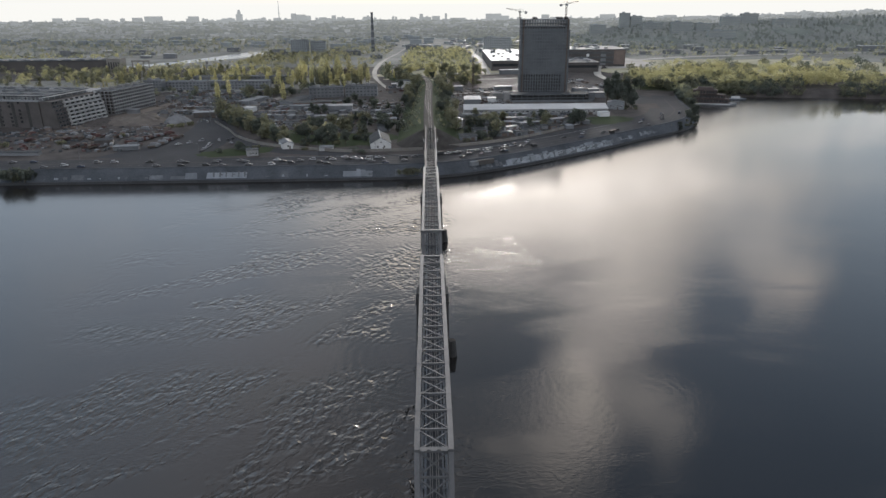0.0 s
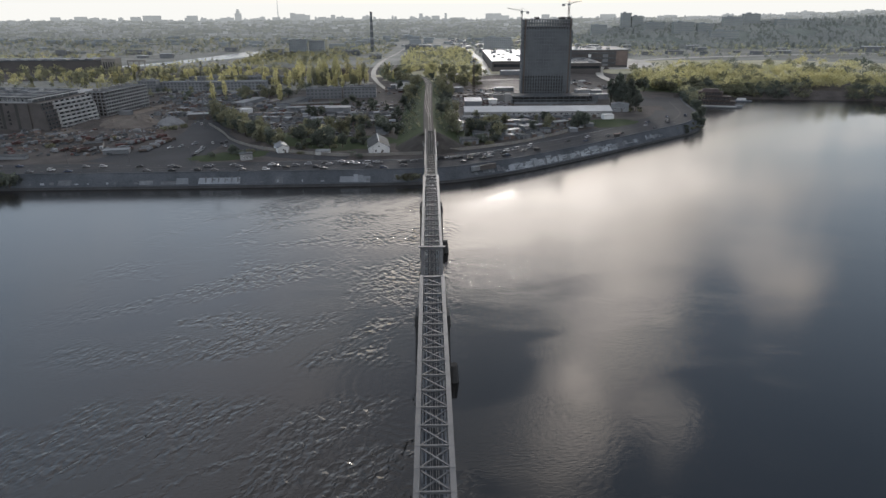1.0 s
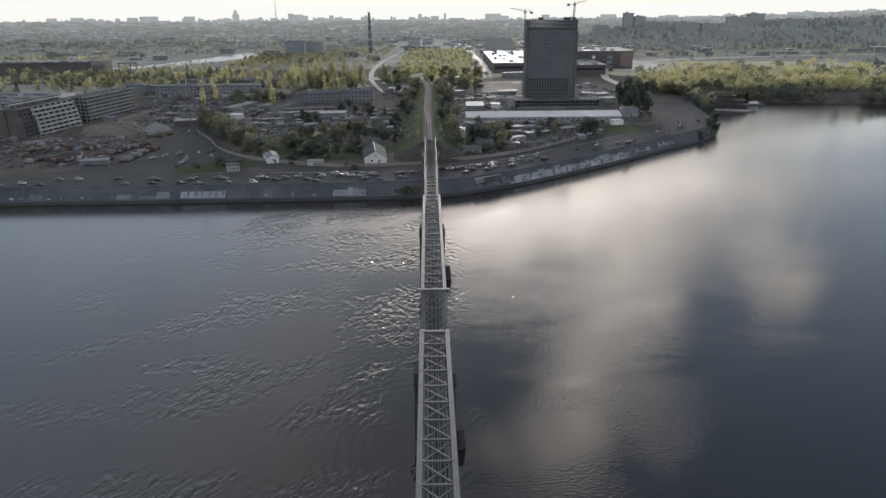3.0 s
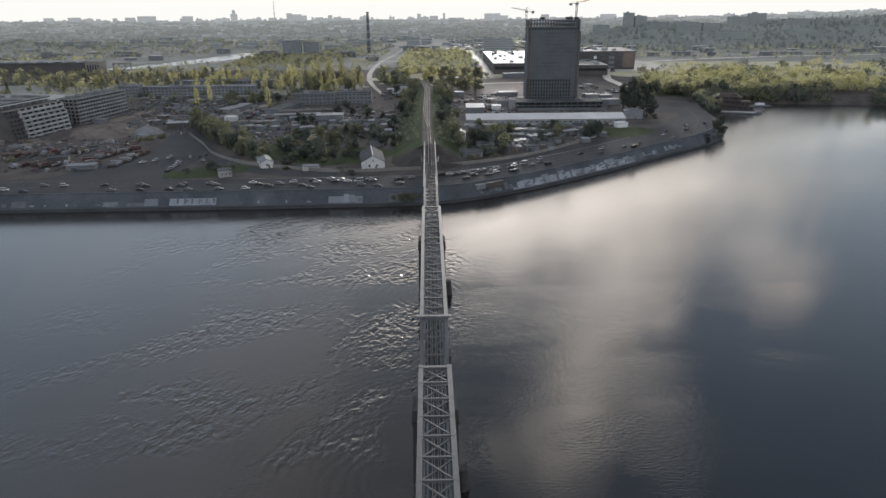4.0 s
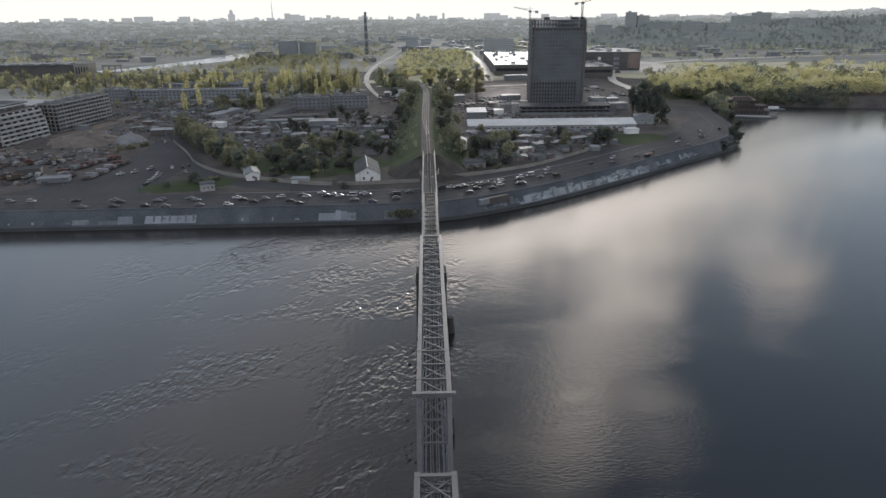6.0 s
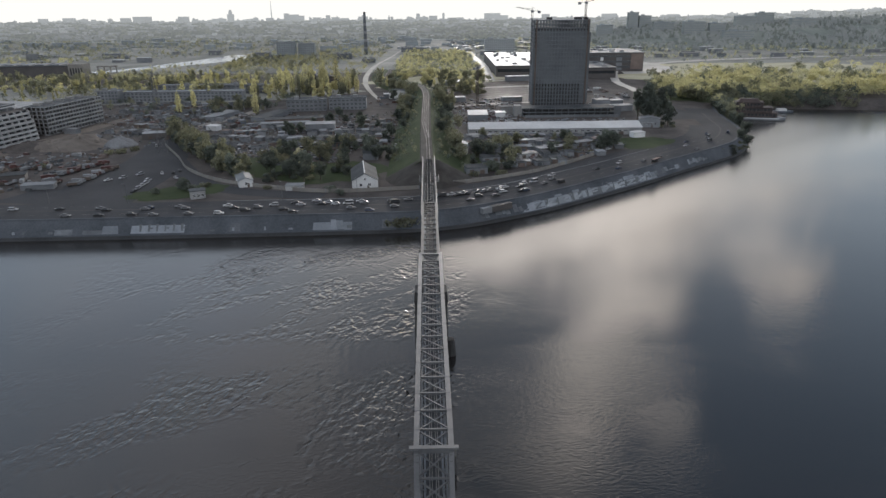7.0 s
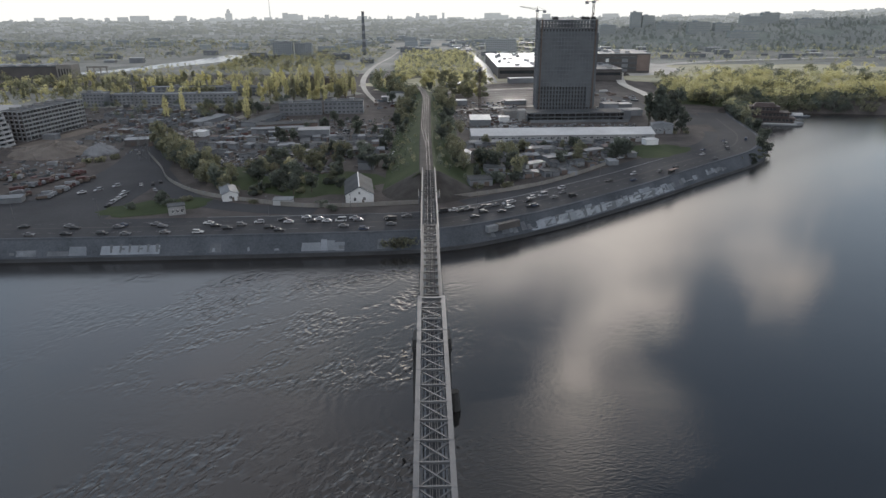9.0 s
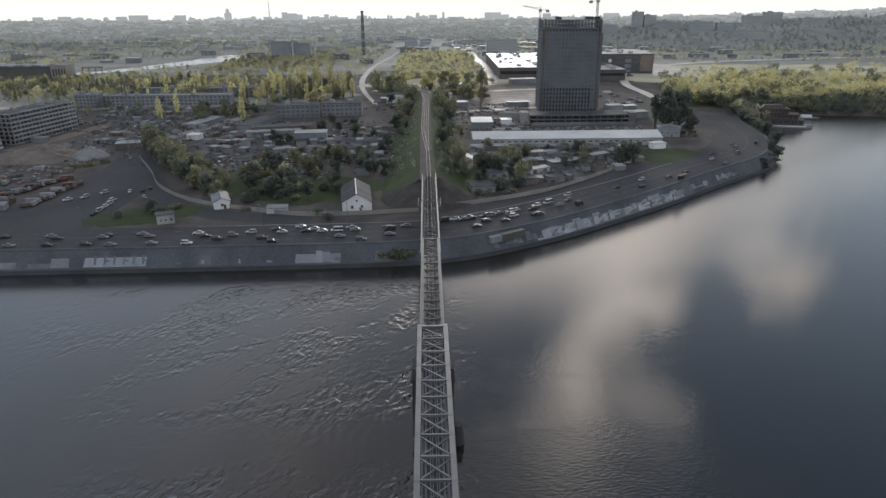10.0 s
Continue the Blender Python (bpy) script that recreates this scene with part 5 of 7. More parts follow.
for x in (-20, 48):
    boxpart("door", M_DARKSTEEL, ls, x - 1.8, -0.06, 0, x + 1.8, 0.02, 2.4)
boxpart("lean_to", M_GREYWALL, ls, -50, -5, -0.5, -15, -0.02, 2.8)
for x, y, w, d, h, a, m, q in ((30, 574, 24, 6, 3.2, 2, M_GREYWALL, M_ROOF), (62, 556, 18, 6, 3.0, 8, M_GREYWALL, M_ROOF), (88, 566, 22, 6, 3.4, 4, M_BRICK, M_ROOFDARK), (38, 540, 16, 5, 2.8, 6, M_GREYWALL, M_ROOFDARK), (72, 530, 20, 6, 3.2, 24, M_GREYWALL, M_ROOF),
                               (54, 514, 14, 5, 2.8, 30, M_OFFWHITE, M_ROOF), (30, 503, 11, 7, 3.2, 12, M_GREYWALL, M_ROOFDARK), (96, 549, 14, 5, 3.0, 30, M_GREYWALL, M_ROOF)):
    shed("low grey store among the lock-up garages", x, y, w, d, h, a, m, q, name="store", doors=2)
shed("small pale annex beside the long shed", 141, 578, 9, 6, 3.5, 15, M_WHITE, M_SHEET)
shed("white tent-roofed store behind the shed", 30, 655, 16, 18, 5, 0, M_GREYWALL, M_SHEET, mono=1.2)
shed("white gabled tent on the building site", 50, 672, 8, 8, 4, 0, M_WHITE, M_SHEET)

# netted high-rise
tw = thing("tower_block", "dark unfinished high-rise wrapped in grey netting", "building", 107.3, 736, LAND, -3)
TWW, TWD, TF, TH = 54.0, 34.0, 22, 3.36
# near-black block fills the frame in place of its shaded rooms
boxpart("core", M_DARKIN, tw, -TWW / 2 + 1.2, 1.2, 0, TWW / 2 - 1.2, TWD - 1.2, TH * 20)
for f in range(TF + 1):
    boxpart("slab", M_NETF, tw, -TWW / 2, 0, f * TH - 0.45, TWW / 2, TWD, f * TH + 0.35)
COLS = 19
for i in range(COLS):
    x = -TWW / 2 + 0.5 + (TWW - 1.0) * i / (COLS - 1)
    boxpart("column", M_NETF, tw, x - 0.75, 0.1, 0, x + 0.75, 1.3, TF * TH)
    boxpart("column", M_NETF, tw, x - 0.75, TWD - 1.3, 0, x + 0.75, TWD - 0.1, TF * TH)
for i in range(1, 11):
    for s in (-1, 1):
        boxpart("column", M_NETF, tw, s * (TWW / 2 - 0.7) - 0.6, i * TWD / 11 - 0.7, 0, s * (TWW / 2 - 0.7) + 0.6, i * TWD / 11 + 0.7, TF * TH)
for x0, x1, f0, f1, d in ((-27, -14.2, 12, 15, 0.21), (-26, 26, 6, 12, 0.25), (-24, 25, 15, 19.4, 0.22), (20, 28.3, 1, 19, 0.3), (-14, 22, 12, 15, 0.2)):
    bm = bmesh.new()
    n = 14
    for i in range(n):
        a, b = x0 + (x1 - x0) * i / n, x0 + (x1 - x0) * (i + 1) / n
        box(bm, a, -d - 0.04 * (i % 3), f0 * TH, b, -d + 0.06, f1 * TH)
    part("netting", bm, M_NET, tw, "grey safety netting")
for f in range(1, TF):
    boxpart("floor_band", M_NETF, tw, -TWW / 2 - 0.1, -0.52, f * TH - 0.3, TWW / 2 + 0.1, -0.36, f * TH + 0.22)
for i in range(1, COLS - 1):
    x = -TWW / 2 + 0.5 + (TWW - 1.0) * i / (COLS - 1)
    boxpart("scaffold_strip", M_NETF, tw, x - 0.22, -0.56, 0.3, x + 0.22, -0.54 + 0.02, TF * TH - 4)
for x in (-24.5, 25.5):
    boxpart("hoist_mast", M_DARKSTEEL, tw, x - 0.6, -1.2, 0, x + 0.6, -0.3, TF * TH + 1)
for a, b in ((-14, -9), (13, 20), (22, 26)):
    boxpart("roof_stack", M_DARKIN, tw, a, 6, TF * TH + 0.35, b, 14, TF * TH + 2.4)


tw.location.x, tw.scale = 109.2, (0.925, 1.0, 1.03)


def crane(x, y, z, h, jib, rz):
    c = thing("tower_crane", "dark steel tower crane on the unfinished high-rise", "crane", x, y, z, rz, group="tower cranes")
    bm = bmesh.new()
    for p, q in ((-0.7, -0.7), (0.7, -0.7), (0.7, 0.7), (-0.7, 0.7)):
        beam(bm, (p, q, 0), (p, q, h), 0.25, 0.25)
    for i in range(int(h / 1.6)):
        z0 = i * 1.6
        beam(bm, (-0.7, -0.7, z0), (0.7, -0.7, z0 + 1.6), 0.14, 0.14)
        beam(bm, (-0.7, 0.7, z0), (0.7, 0.7, z0 + 1.6), 0.14, 0.14)
    part("mast", bm, M_DARKSTEEL, c)
    boxpart("cab", M_GREYWALL, c, -1.2, -1.4, h, 1.2, 1.0, h + 2.0)
    bm = bmesh.new()
    up = jib * 0.22
    for q in (-0.5, 0.5):
        beam(bm, (-1, q, h + 1.4), (jib, q, h + 1.4 + up), 0.3, 0.3)
    beam(bm, (-1, 0, h + 2.8), (jib, 0, h + 1.6 + up), 0.25, 0.25)
    for i in range(8):
        u = i / 8
        beam(bm, (jib * u, 0.5, h + 1.4 + up * u), (jib * (u + 0.06), 0, h + 2.7 + (up - 1.1) * u), 0.15, 0.15)
    part("jib", bm, M_DARKSTEEL, c)
    bm = bmesh.new()
    beam(bm, (-7, 0, h + 1.2), (-1, 0, h + 1.4), 1.0, 0.3)
    part("counter_jib", bm, M_DARKSTEEL, c)
    boxpart("counterweight", M_CONC, c, -7.5, -0.8, h - 0.6, -4.8, 0.8, h + 1.6)
    beampart("tie", M_DARKSTEEL, c, (0, 0, h + 2), (0.4, 0, h + 5.0), 0.3, 0.3)
    beampart("stay", M_DARKSTEEL, c, (0.4, 0, h + 5.0), (-6, 0, h + 1.6), 0.12, 0.12)


crane(83, 744, LAND + TF * TH * 1.03, 6.5, 15, 168)
crane(133, 752, LAND + TF * TH * 1.03, 13.5, 13, 8)
crane(34, 742, LAND, 34, 6, 60)

# podium in front of the tower, with two grey floors
pd = thing("podium", "raw concrete two-storey podium under construction", "building", 106, 676, LAND, 1)
for f in range(3):
    boxpart("slab", M_NETF, pd, -38, 0, f * 3.2 - 0.3, 42, 22, f * 3.2 + 0.25)
for i in range(15):
    for y in (0.5, 11, 21):
        boxpart("column", M_NETF, pd, -37.5 + i * 5.6, y - 0.35, 0, -36.9 + i * 5.6, y + 0.35, 6.4)
boxpart("roof", M_ROOFDARK, pd, -37.6, 0.4, 6.66, 41.6, 21.6, 6.8)
# dark block put between the slabs to imitate shade under them
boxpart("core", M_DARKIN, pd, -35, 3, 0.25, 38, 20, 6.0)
boxpart("stair_tower", M_FRAMECONC, pd, -44, 2, -0.3, -38.05, 12, 8.8)
boxpart("stair_tower", M_NETF, pd, 42.05, 4, -0.3, 48, 14, 7.6)
boxpart("hoarding", M_GREYWALL, pd, -36, -6, -0.3, 44, -5.8, 2.2)
shed("grey site store beside the podium", 60, 690, 16, 10, 6, 0, M_FRAMECONC, M_ROOFDARK)
rnd = random.Random(5)
for i in range(90):
    x, y = (rnd.uniform(28, 66), rnd.uniform(628, 700)) if i % 3 else (rnd.uniform(130, 160), rnd.uniform(680, 745))
    m = rnd.choice([M_BRICK, M_DARKSTEEL, M_DARKSTEEL, M_OFFWHITE, M_GREYWALL, M_RED])
    r = thing("site_crate", "stacked building material on the tower site", "crate", x, y, LAND, rnd.uniform(0, 90), group="material on the building site")
    w, d, h = rnd.uniform(0.8, 2.5), rnd.uniform(0.8, 2.0), rnd.uniform(0.6, 1.8)
    boxpart("crate", m, r, -w, -d, 0, w, d, h, taper=0.05)
    boxpart("lid", M_GREYWALL, r, -w * 0.8, -d * 0.8, h, w * 0.8, d * 0.8, h + 0.25)


# shopping centre
ml = thing("shopping_centre", "wide dark-walled shopping centre with white roofs", "building", 0, 0, LAND)
boxpart("hall", M_DARKWALL, ml, 72, 1004, -0.5, 150, 1250, 14)
boxpart("hall", M_DARKWALL, ml, 150, 975, -0.5, 222, 1060, 13)
boxpart("hall", M_DARKWALL, ml, 190, 1064, -0.5, 282, 1150, 25)
for z0 in (5, 12, 19):
    boxpart("glass_strip", M_DULLGLASS, ml, 192, 1063.2, z0, 279, 1063.9, z0 + 2.6)
boxpart("brown_panel", M_BRICK, ml, 264, 1062.9, 3, 281, 1063.15, 24)
boxpart("roof", M_SHEET, ml, 71, 1003, 14, 149.9, 1251, 14.6)
boxpart("roof", M_ROOF, ml, 150, 974, 13, 223, 1061, 13.6)
boxpart("roof", M_ROOF, ml, 189, 1063.5, 25, 283, 1151, 25.6)
boxpart("glass_strip", M_GLASS, ml, 152, 974.9, 6.0, 220, 974.99, 9.5)
boxpart("glass_strip", M_GLASS, ml, 74, 1003.9, 6, 148, 1003.99, 10)
boxpart("sign_panel", M_WHITE, ml, 222, 1063.3, 8, 226, 1063.95, 21)
boxpart("sign_panel", M_GREYWALL, ml, 244, 1063.3, 2, 252, 1063.95, 22)
rnd = random.Random(17)
for x in (84, 101, 118, 135):
    boxpart("roof_seam", M_ROOF, ml, x, 1012, 14.61, x + 5, 1244, 14.75)
for i in range(66):
    x, y, z = ((rnd.uniform(75, 145), rnd.uniform(1010, 1240), 14.6), (rnd.uniform(155, 215), rnd.uniform(985, 1050), 13.6), (rnd.uniform(196, 256), rnd.uniform(1075, 1140), 25.6))[i % 3]
    w = rnd.uniform(1.2, 3.5)
    boxpart("roof_unit", rnd.choice([M_OFFWHITE, M_ROOF, M_NEWCONC, M_OFFWHITE]), ml, x - w, y - w * 0.7, z, x + w, y + w * 0.7, z + rnd.uniform(1, 2.6))
for x, y, w, d, h, m in ((20, 905, 26, 14, 5, M_SHEET), (96, 948, 30, 10, 6, M_SHEET), (128, 930, 18, 12, 5, M_ROOF), (15, 768, 18, 8, 4.5, M_SHEET), (70, 770, 20, 7, 4, M_ROOF), (150, 730, 14, 10, 6, M_ROOF), (166, 742, 12, 8, 4, M_SHEET), (160, 700, 20, 9, 5, M_ROOF)):
    shed("low pale-roofed depot in the rail yard", x, y, w, d, h, 12, M_GREYWALL, m, name="depot")

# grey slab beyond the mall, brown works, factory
# walls of the first three blocks carry the distance haze in their colour
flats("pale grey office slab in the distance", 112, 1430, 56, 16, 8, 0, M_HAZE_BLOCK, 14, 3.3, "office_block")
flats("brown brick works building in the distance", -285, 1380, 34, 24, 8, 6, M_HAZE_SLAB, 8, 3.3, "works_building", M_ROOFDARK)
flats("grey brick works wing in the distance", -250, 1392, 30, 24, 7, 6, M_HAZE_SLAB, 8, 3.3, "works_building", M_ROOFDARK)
fc = thing("factory_hall", "long dark factory hall with saw-tooth roof", "building", -575, 1050, LAND, 4)
boxpart("hall", M_DARKWALL, fc, -130, 0, -0.5, 60, 40, 14)
boxpart("roof", M_ROOFDARK, fc, -131, -1, 14, 61, 41, 15)
boxpart("head_building", M_PAVE, fc, 62, -4, -0.5, 82, 20, 17)
for i in range(9):
    boxpart("roof_light", M_ROOF, fc, -125 + i * 20, 4, 15, -113 + i * 20, 36, 16.5)
for i in range(5):
    boxpart("door", M_DARKIN, fc, 64 + i * 3.6, -4.06, 2, 66 + i * 3.6, -4.0, 12)
gl = thing("harbour_gantry", "pale concrete gantry beside the harbour channel", "gantry", -490, 1084, LAND, 8)
boxpart("beam", M_PAVE, gl, 0, 0, 10, 27, 5, 12)
for i in range(4):
    boxpart("post", M_PAVE, gl, i * 8.3, 1, -0.3, i * 8.3 + 1.4, 3, 10)
for x, y, w, h in ((-175, 1330, 34, 11), (-60, 1500, 40, 9), (-120, 1250, 22, 8)):
    flats("low pale building among distant trees", x, y, w, 16, int(h / 3), 3, M_GREYWALL, max(4, int(w / 4)), 3.0, "office_block", M_SHEET)

# striped chimney
ch = thing("chimney", "tall banded grey brick factory chimney", "chimney", -145, 1445, LAND)
for i in range(16):
    z0, z1 = i * 4.8, (i + 1) * 4.8
    bm = bmesh.new()
    tube(bm, (0, 0, z0), (0, 0, z1), 3.9 - 0.1 * i, 3.9 - 0.1 * (i + 1), 20)
    part("shaft_band", bm, M_CONC if i % 3 == 2 else M_NET, ch)
bm = bmesh.new()
tube(bm, (0, 0, 76.4), (0, 0, 77.6), 2.7, 2.7, 20)
part("rim", bm, M_DARKSTEEL, ch)

# unfinished flats on the left
fa = thing("apartment_block", "nearly finished white-balconied apartment block with brown walls", "building", -303, 538, LAND, 0)
fa.matrix_world = pose(-305, 534, LAND, 0, 0, -9)
boxpart("wall", M_BROWNWALL, fa, -125, 0, -0.5, -16, 68, 21)
boxpart("penthouse", M_GREYWALL, fa, -118, 8, 21, -16.5, 60, 24.2)
boxpart("roof", M_ROOFDARK, fa, -120, 6, 24.2, -15.5, 62, 24.7)
boxpart("terrace", M_CONC, fa, -125.4, -0.4, 21, -16.2, 7.9, 21.3)
for f in range(7):
    z, back = 0.6 + f * 3.0, 0.35 * f + (1.6 if f > 4 else 0.0)     # each floor stands back from the one below
    boxpart("floor_wall", M_BROWNWALL, fa, -15.98, 1.0, z - 0.6, -1.8 - back, 60, z + 2.4)
    boxpart("balcony", M_OFFWHITE, fa, -2.2 - back, 14.0, z - 0.15, 0.2 - back, 60, z + 0.95)
    boxpart("balcony_floor", M_NEWCONC, fa, -3.6 - back, 13.8, z - 0.45, 0.3 - back, 60.2, z - 0.16)
    boxpart("window_strip", M_GLASS, fa, -1.79 - back, 14.5, z + 0.98, -1.7 - back, 59.5, z + 2.36)
    for i in range(8):
        boxpart("divider", M_OFFWHITE, fa, -1.69 - back, 14.6 + i * 6.4, z + 0.96, -0.2 - back, 15.1 + i * 6.4, z + 2.38)
    for i in range(3):
        window_at(fa, -1.79 - back, 3.2 + i * 3.8, z + 0.5, 2.2, 1.6, "e", M_GREYWALL)
    for i in range(11):
        x = -120 + i * 8.6
        if (i * 7 + f * 3) % 5:
            window_at(fa, x, 0, z + 0.6, 2.0, 1.7, frame_mat=M_BROWNWALL)
for i in range(14):
    window_at(fa, -114 + i * 6.8, 8, 21.7, 2.4, 1.7)
for i in range(9):
    boxpart("roof_beam", M_OFFWHITE, fa, -13.6, 2 + i * 7.0, 21.6, -13.2, 2.5 + i * 7.0, 23.6)
boxpart("cornice", M_OFFWHITE, fa, -15.4, 1, 23.6, -12.8, 60, 24.0)
# thin dark sheets on the wall paint the shade of recessed loggias
for i in range(8):
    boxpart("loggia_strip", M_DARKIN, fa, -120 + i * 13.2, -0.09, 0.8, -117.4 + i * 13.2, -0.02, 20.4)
for i in range(27):
    boxpart("terrace_post", M_NEWCONC, fa, -117 + i * 3.7, 7.2, 21.3, -116.3 + i * 3.7, 7.9, 24.0)
rnd = random.Random(91)
for i in range(26):
    a, b = rnd.uniform(-112, -24), rnd.uniform(10, 56)
    w, d = rnd.uniform(1.5, 6), rnd.uniform(1, 3)
    boxpart("roof_hut", rnd.choice([M_CONC, M_NEWCONC, M_ROOF, M_GREYWALL]), fa, a, b, 24.7, a + w, b + d, 24.7 + rnd.uniform(0.5, 2.4))
for y in (6.2, 22, 40, 61.2):
    boxpart("parapet", M_NEWCONC, fa, -119.5, y, 24.7, -16, y + 0.4, 25.6)
for x in (-119.4, -92, -64, -36, -16.4):
    boxpart("parapet", M_NEWCONC, fa, x, 6.7, 24.7, x + 0.4, 61, 25.5)

fb = thing("apartment_block", "bare concrete frame of an unfinished apartment block", "building", -296, 616, LAND, 0)
fb.matrix_world = pose(-295, 606, LAND, 0, 0, -9)
for f in range(8):
    boxpart("slab", M_NEWCONC, fb, -19, 0, f * 2.95 - 0.2, 0.3, 66, f * 2.95 + 0.3)
    if 0 < f < 7:
        boxpart("balcony", M_NEWCONC, fb, 0.05, 0.2, f * 2.95 + 0.3, 0.25, 65.8, f * 2.95 + 1.05)
for i in range(19):
    boxpart("column", M_CONC, fb, -0.9, 0.2 + i * 3.6, 0, 0.1, 0.9 + i * 3.6, 20.6)
for i in range(1, 6):
    boxpart("column", M_CONC, fb, -i * 3.7 - 0.4, -0.1, 0, -i * 3.7 + 0.4, 0.7, 20.6)
boxpart("core", M_BROWNWALL, fb, -17, 2.4, 0.2, -2.6, 62, 20.4)
for f in range(7):
    for i in range(18):
        if (i * 5 + f * 3) % 5 > 1:
            boxpart("infill", M_GREYWALL, fb, -1.3, 0.9 + i * 3.6, f * 2.95 + 0.3, -1.0, 2.2 + i * 3.6 + (i % 3) * 0.5, f * 2.95 + 2.7)
boxpart("roof", M_ROOFDARK, fb, -18.4, 0.6, 20.96, -0.6, 65.4, 21.1)
for i in range(5):
    boxpart("roof_wall", M_FRAMECONC, fb, -14, 6 + i * 12, 21.1, -9, 10 + i * 12, 22.9)
fd = thing("apartment_block", "low bare concrete frame behind the finished flats", "building", -335, 640, LAND, 0)
fd.matrix_world = pose(-332, 640, LAND, 0, 0, -9)
for f in range(6):
    boxpart("slab", M_NEWCONC, fd, -70, 0, f * 3.0 - 0.2, 0.3, 40, f * 3.0 + 0.3)
for i in range(18):
    boxpart("column", M_CONC, fd, -i * 4.1 - 0.4, -0.1, 0, -i * 4.1 + 0.4, 0.7, 15)
boxpart("core", M_BROWNWALL, fd, -68, 2.4, 0.2, -2.6, 38, 14.6)
shed("low site entrance with a pale roof", -283, 612, 10, 6, 3.4, -9, M_GREYWALL, M_ROOF)

# slab blocks behind the yards
flats("long grey flat-roofed workshop block", -262, 792, 120, 14, 3, 2, M_GREYWALL, 30, 3.0, "workshop_block")
flats("grey corner workshop with a pale gable", -330, 776, 20, 14, 4, 2, M_GREYWALL, 6, 3.0, "workshop_block")
flats("grey three-storey workshop block with dark windows", -122, 716, 36, 14, 3, 8, M_GREYWALL, 9, 3.3, "workshop_block", M_ROOFDARK)
flats("grey three-storey workshop block joined in a row", -86, 724, 34, 15, 3, 4, M_GREYWALL, 9, 3.4, "workshop_block", M_ROOFDARK)
flats("grey long depot block behind poplars", -250, 850, 120, 12, 3, 0, M_GREYWALL, 24, 3.0, "workshop_block")
flats("grey brick block between poplars", -140, 905, 34, 12, 4, 0, M_BRICK, 8, 3.0, "workshop_block")
shed("long low store with a dark sagging roof", -118, 642, 46, 12, 5, 12, M_BRICK, M_ROOFDARK, doors=5)
shed("long low store with a pale roof edge", -122, 632, 40, 7, 3.6, 12, M_GREYWALL, M_ROOF, doors=4)
shed("grey flat-roofed garage block", -92, 610, 22, 12, 6, 6, M_GREYWALL, M_ROOF, doors=3)
shed("dark gate building at the head of the side street", -206, 588, 22, 9, 4.2, 10, M_DARKWALL, M_ROOF, doors=2)
shed("long grey garage row beside the pale lane", -152, 660, 14, 46, 3.4, -16, M_GREYWALL, M_ROOFDARK)
shed("long grey garage row beside the pale lane", -196, 665, 12, 40, 3.4, -16, M_GREYWALL, M_ROOF)
shed("white-roofed store in the back yards", -178, 620, 9, 7, 3.5, -16, M_WHITE, M_SHEET)


# ---- garages, yard clutter ----
def garage_mesh(seed):
    rnd = random.Random(seed)
    w, d, h = rnd.uniform(3.2, 6.5), rnd.uniform(5, 7.5), rnd.uniform(2.3, 3.0)
    bm = bmesh.new()
    box(bm, -w / 2, 0, -0.4, w / 2, d, h)
    wall = finish(bm, "wall", rnd.choice([M_GREYWALL, M_GREYWALL, M_BRICK, M_CONC, M_GREYWALL]))
    bm = bmesh.new()
    v = box(bm, -w / 2 - 0.2, -0.3, h + 0.01, w / 2 + 0.2, d + 0.2, h + 0.16)
    for p in v[0:2] + v[4:6]:
        p.co.z += rnd.uniform(0, 0.5)
    roof = finish(bm, "roof", rnd.choice([M_ROOF, M_ROOFDARK, M_ROOF, M_GREYWALL, M_ROOFDARK, M_ROOFDARK, M_BRICK]))
    bm = bmesh.new()
    box(bm, -min(1.3, w * 0.4), -0.06, 0, min(1.3, w * 0.4), 0.02, 2.1)
    door = finish(bm, "door", rnd.choice([M_DARKSTEEL, M_GREYWALL, M_ROOFDARK, M_BLUE]))
    return wall, roof, door


GARAGES = [garage_mesh(200 + i) for i in range(16)]


def garage(x, y, rz, i):
    g = thing("garage", "small flat-roofed lock-up garage in a yard row", "garage", x, y, LAND, rz, group="yard garages")
    for n, me in zip(("wall", "roof", "door"), GARAGES[i % len(GARAGES)]):
        part(n, me, None, g)


rnd = random.Random(31)


def garage_rows(x0, y0, rows, cols, pitch, turn, keep, skip):
    """Back-to-back rows of lock-ups with lanes between them."""
    c, s = math.cos(radians(turn)), math.sin(radians(turn))
    for row in range(rows):
        u = 0.0
        for col in range(cols):
            u += rnd.uniform(4.6, 5.6)
            v = row * pitch - (row % 2) * (pitch - 8.0) + rnd.uniform(-1.3, 1.3)
            x, y = x0 + u * c - v * s, y0 + u * s + v * c
            if rnd.random() < skip or not keep(x, y):
                continue
            garage(x, y, turn + (180 if row % 2 else 0) + rnd.uniform(-9, 9) + (90 if rnd.random() < 0.15 else 0), rnd.randrange(16))


garage_rows(-125, 548, 10, 17, 12.0, 4, lambda x, y: x < -34 and y < 655 and not (-142 < x < -60 and y > 622), 0.30)
garage_rows(-176, 560, 8, 8, 12.5, -14, lambda x, y: x < -128, 0.30)
garage_rows(-255, 612, 8, 8, 13.0, -14, lambda x, y: x < -212 and y < 720, 0.3)
garage_rows(-318, 690, 8, 20, 13.0, -8, lambda x, y: x > -300 + (y - 700) * 0.2 and y < 775 and x < -170, 0.55)
garage_rows(22, 488, 10, 20, 10.2, 6, lambda x, y: (x - 50) * 0.92 < (y - 478) and x < 128 and y < 582, 0.50)


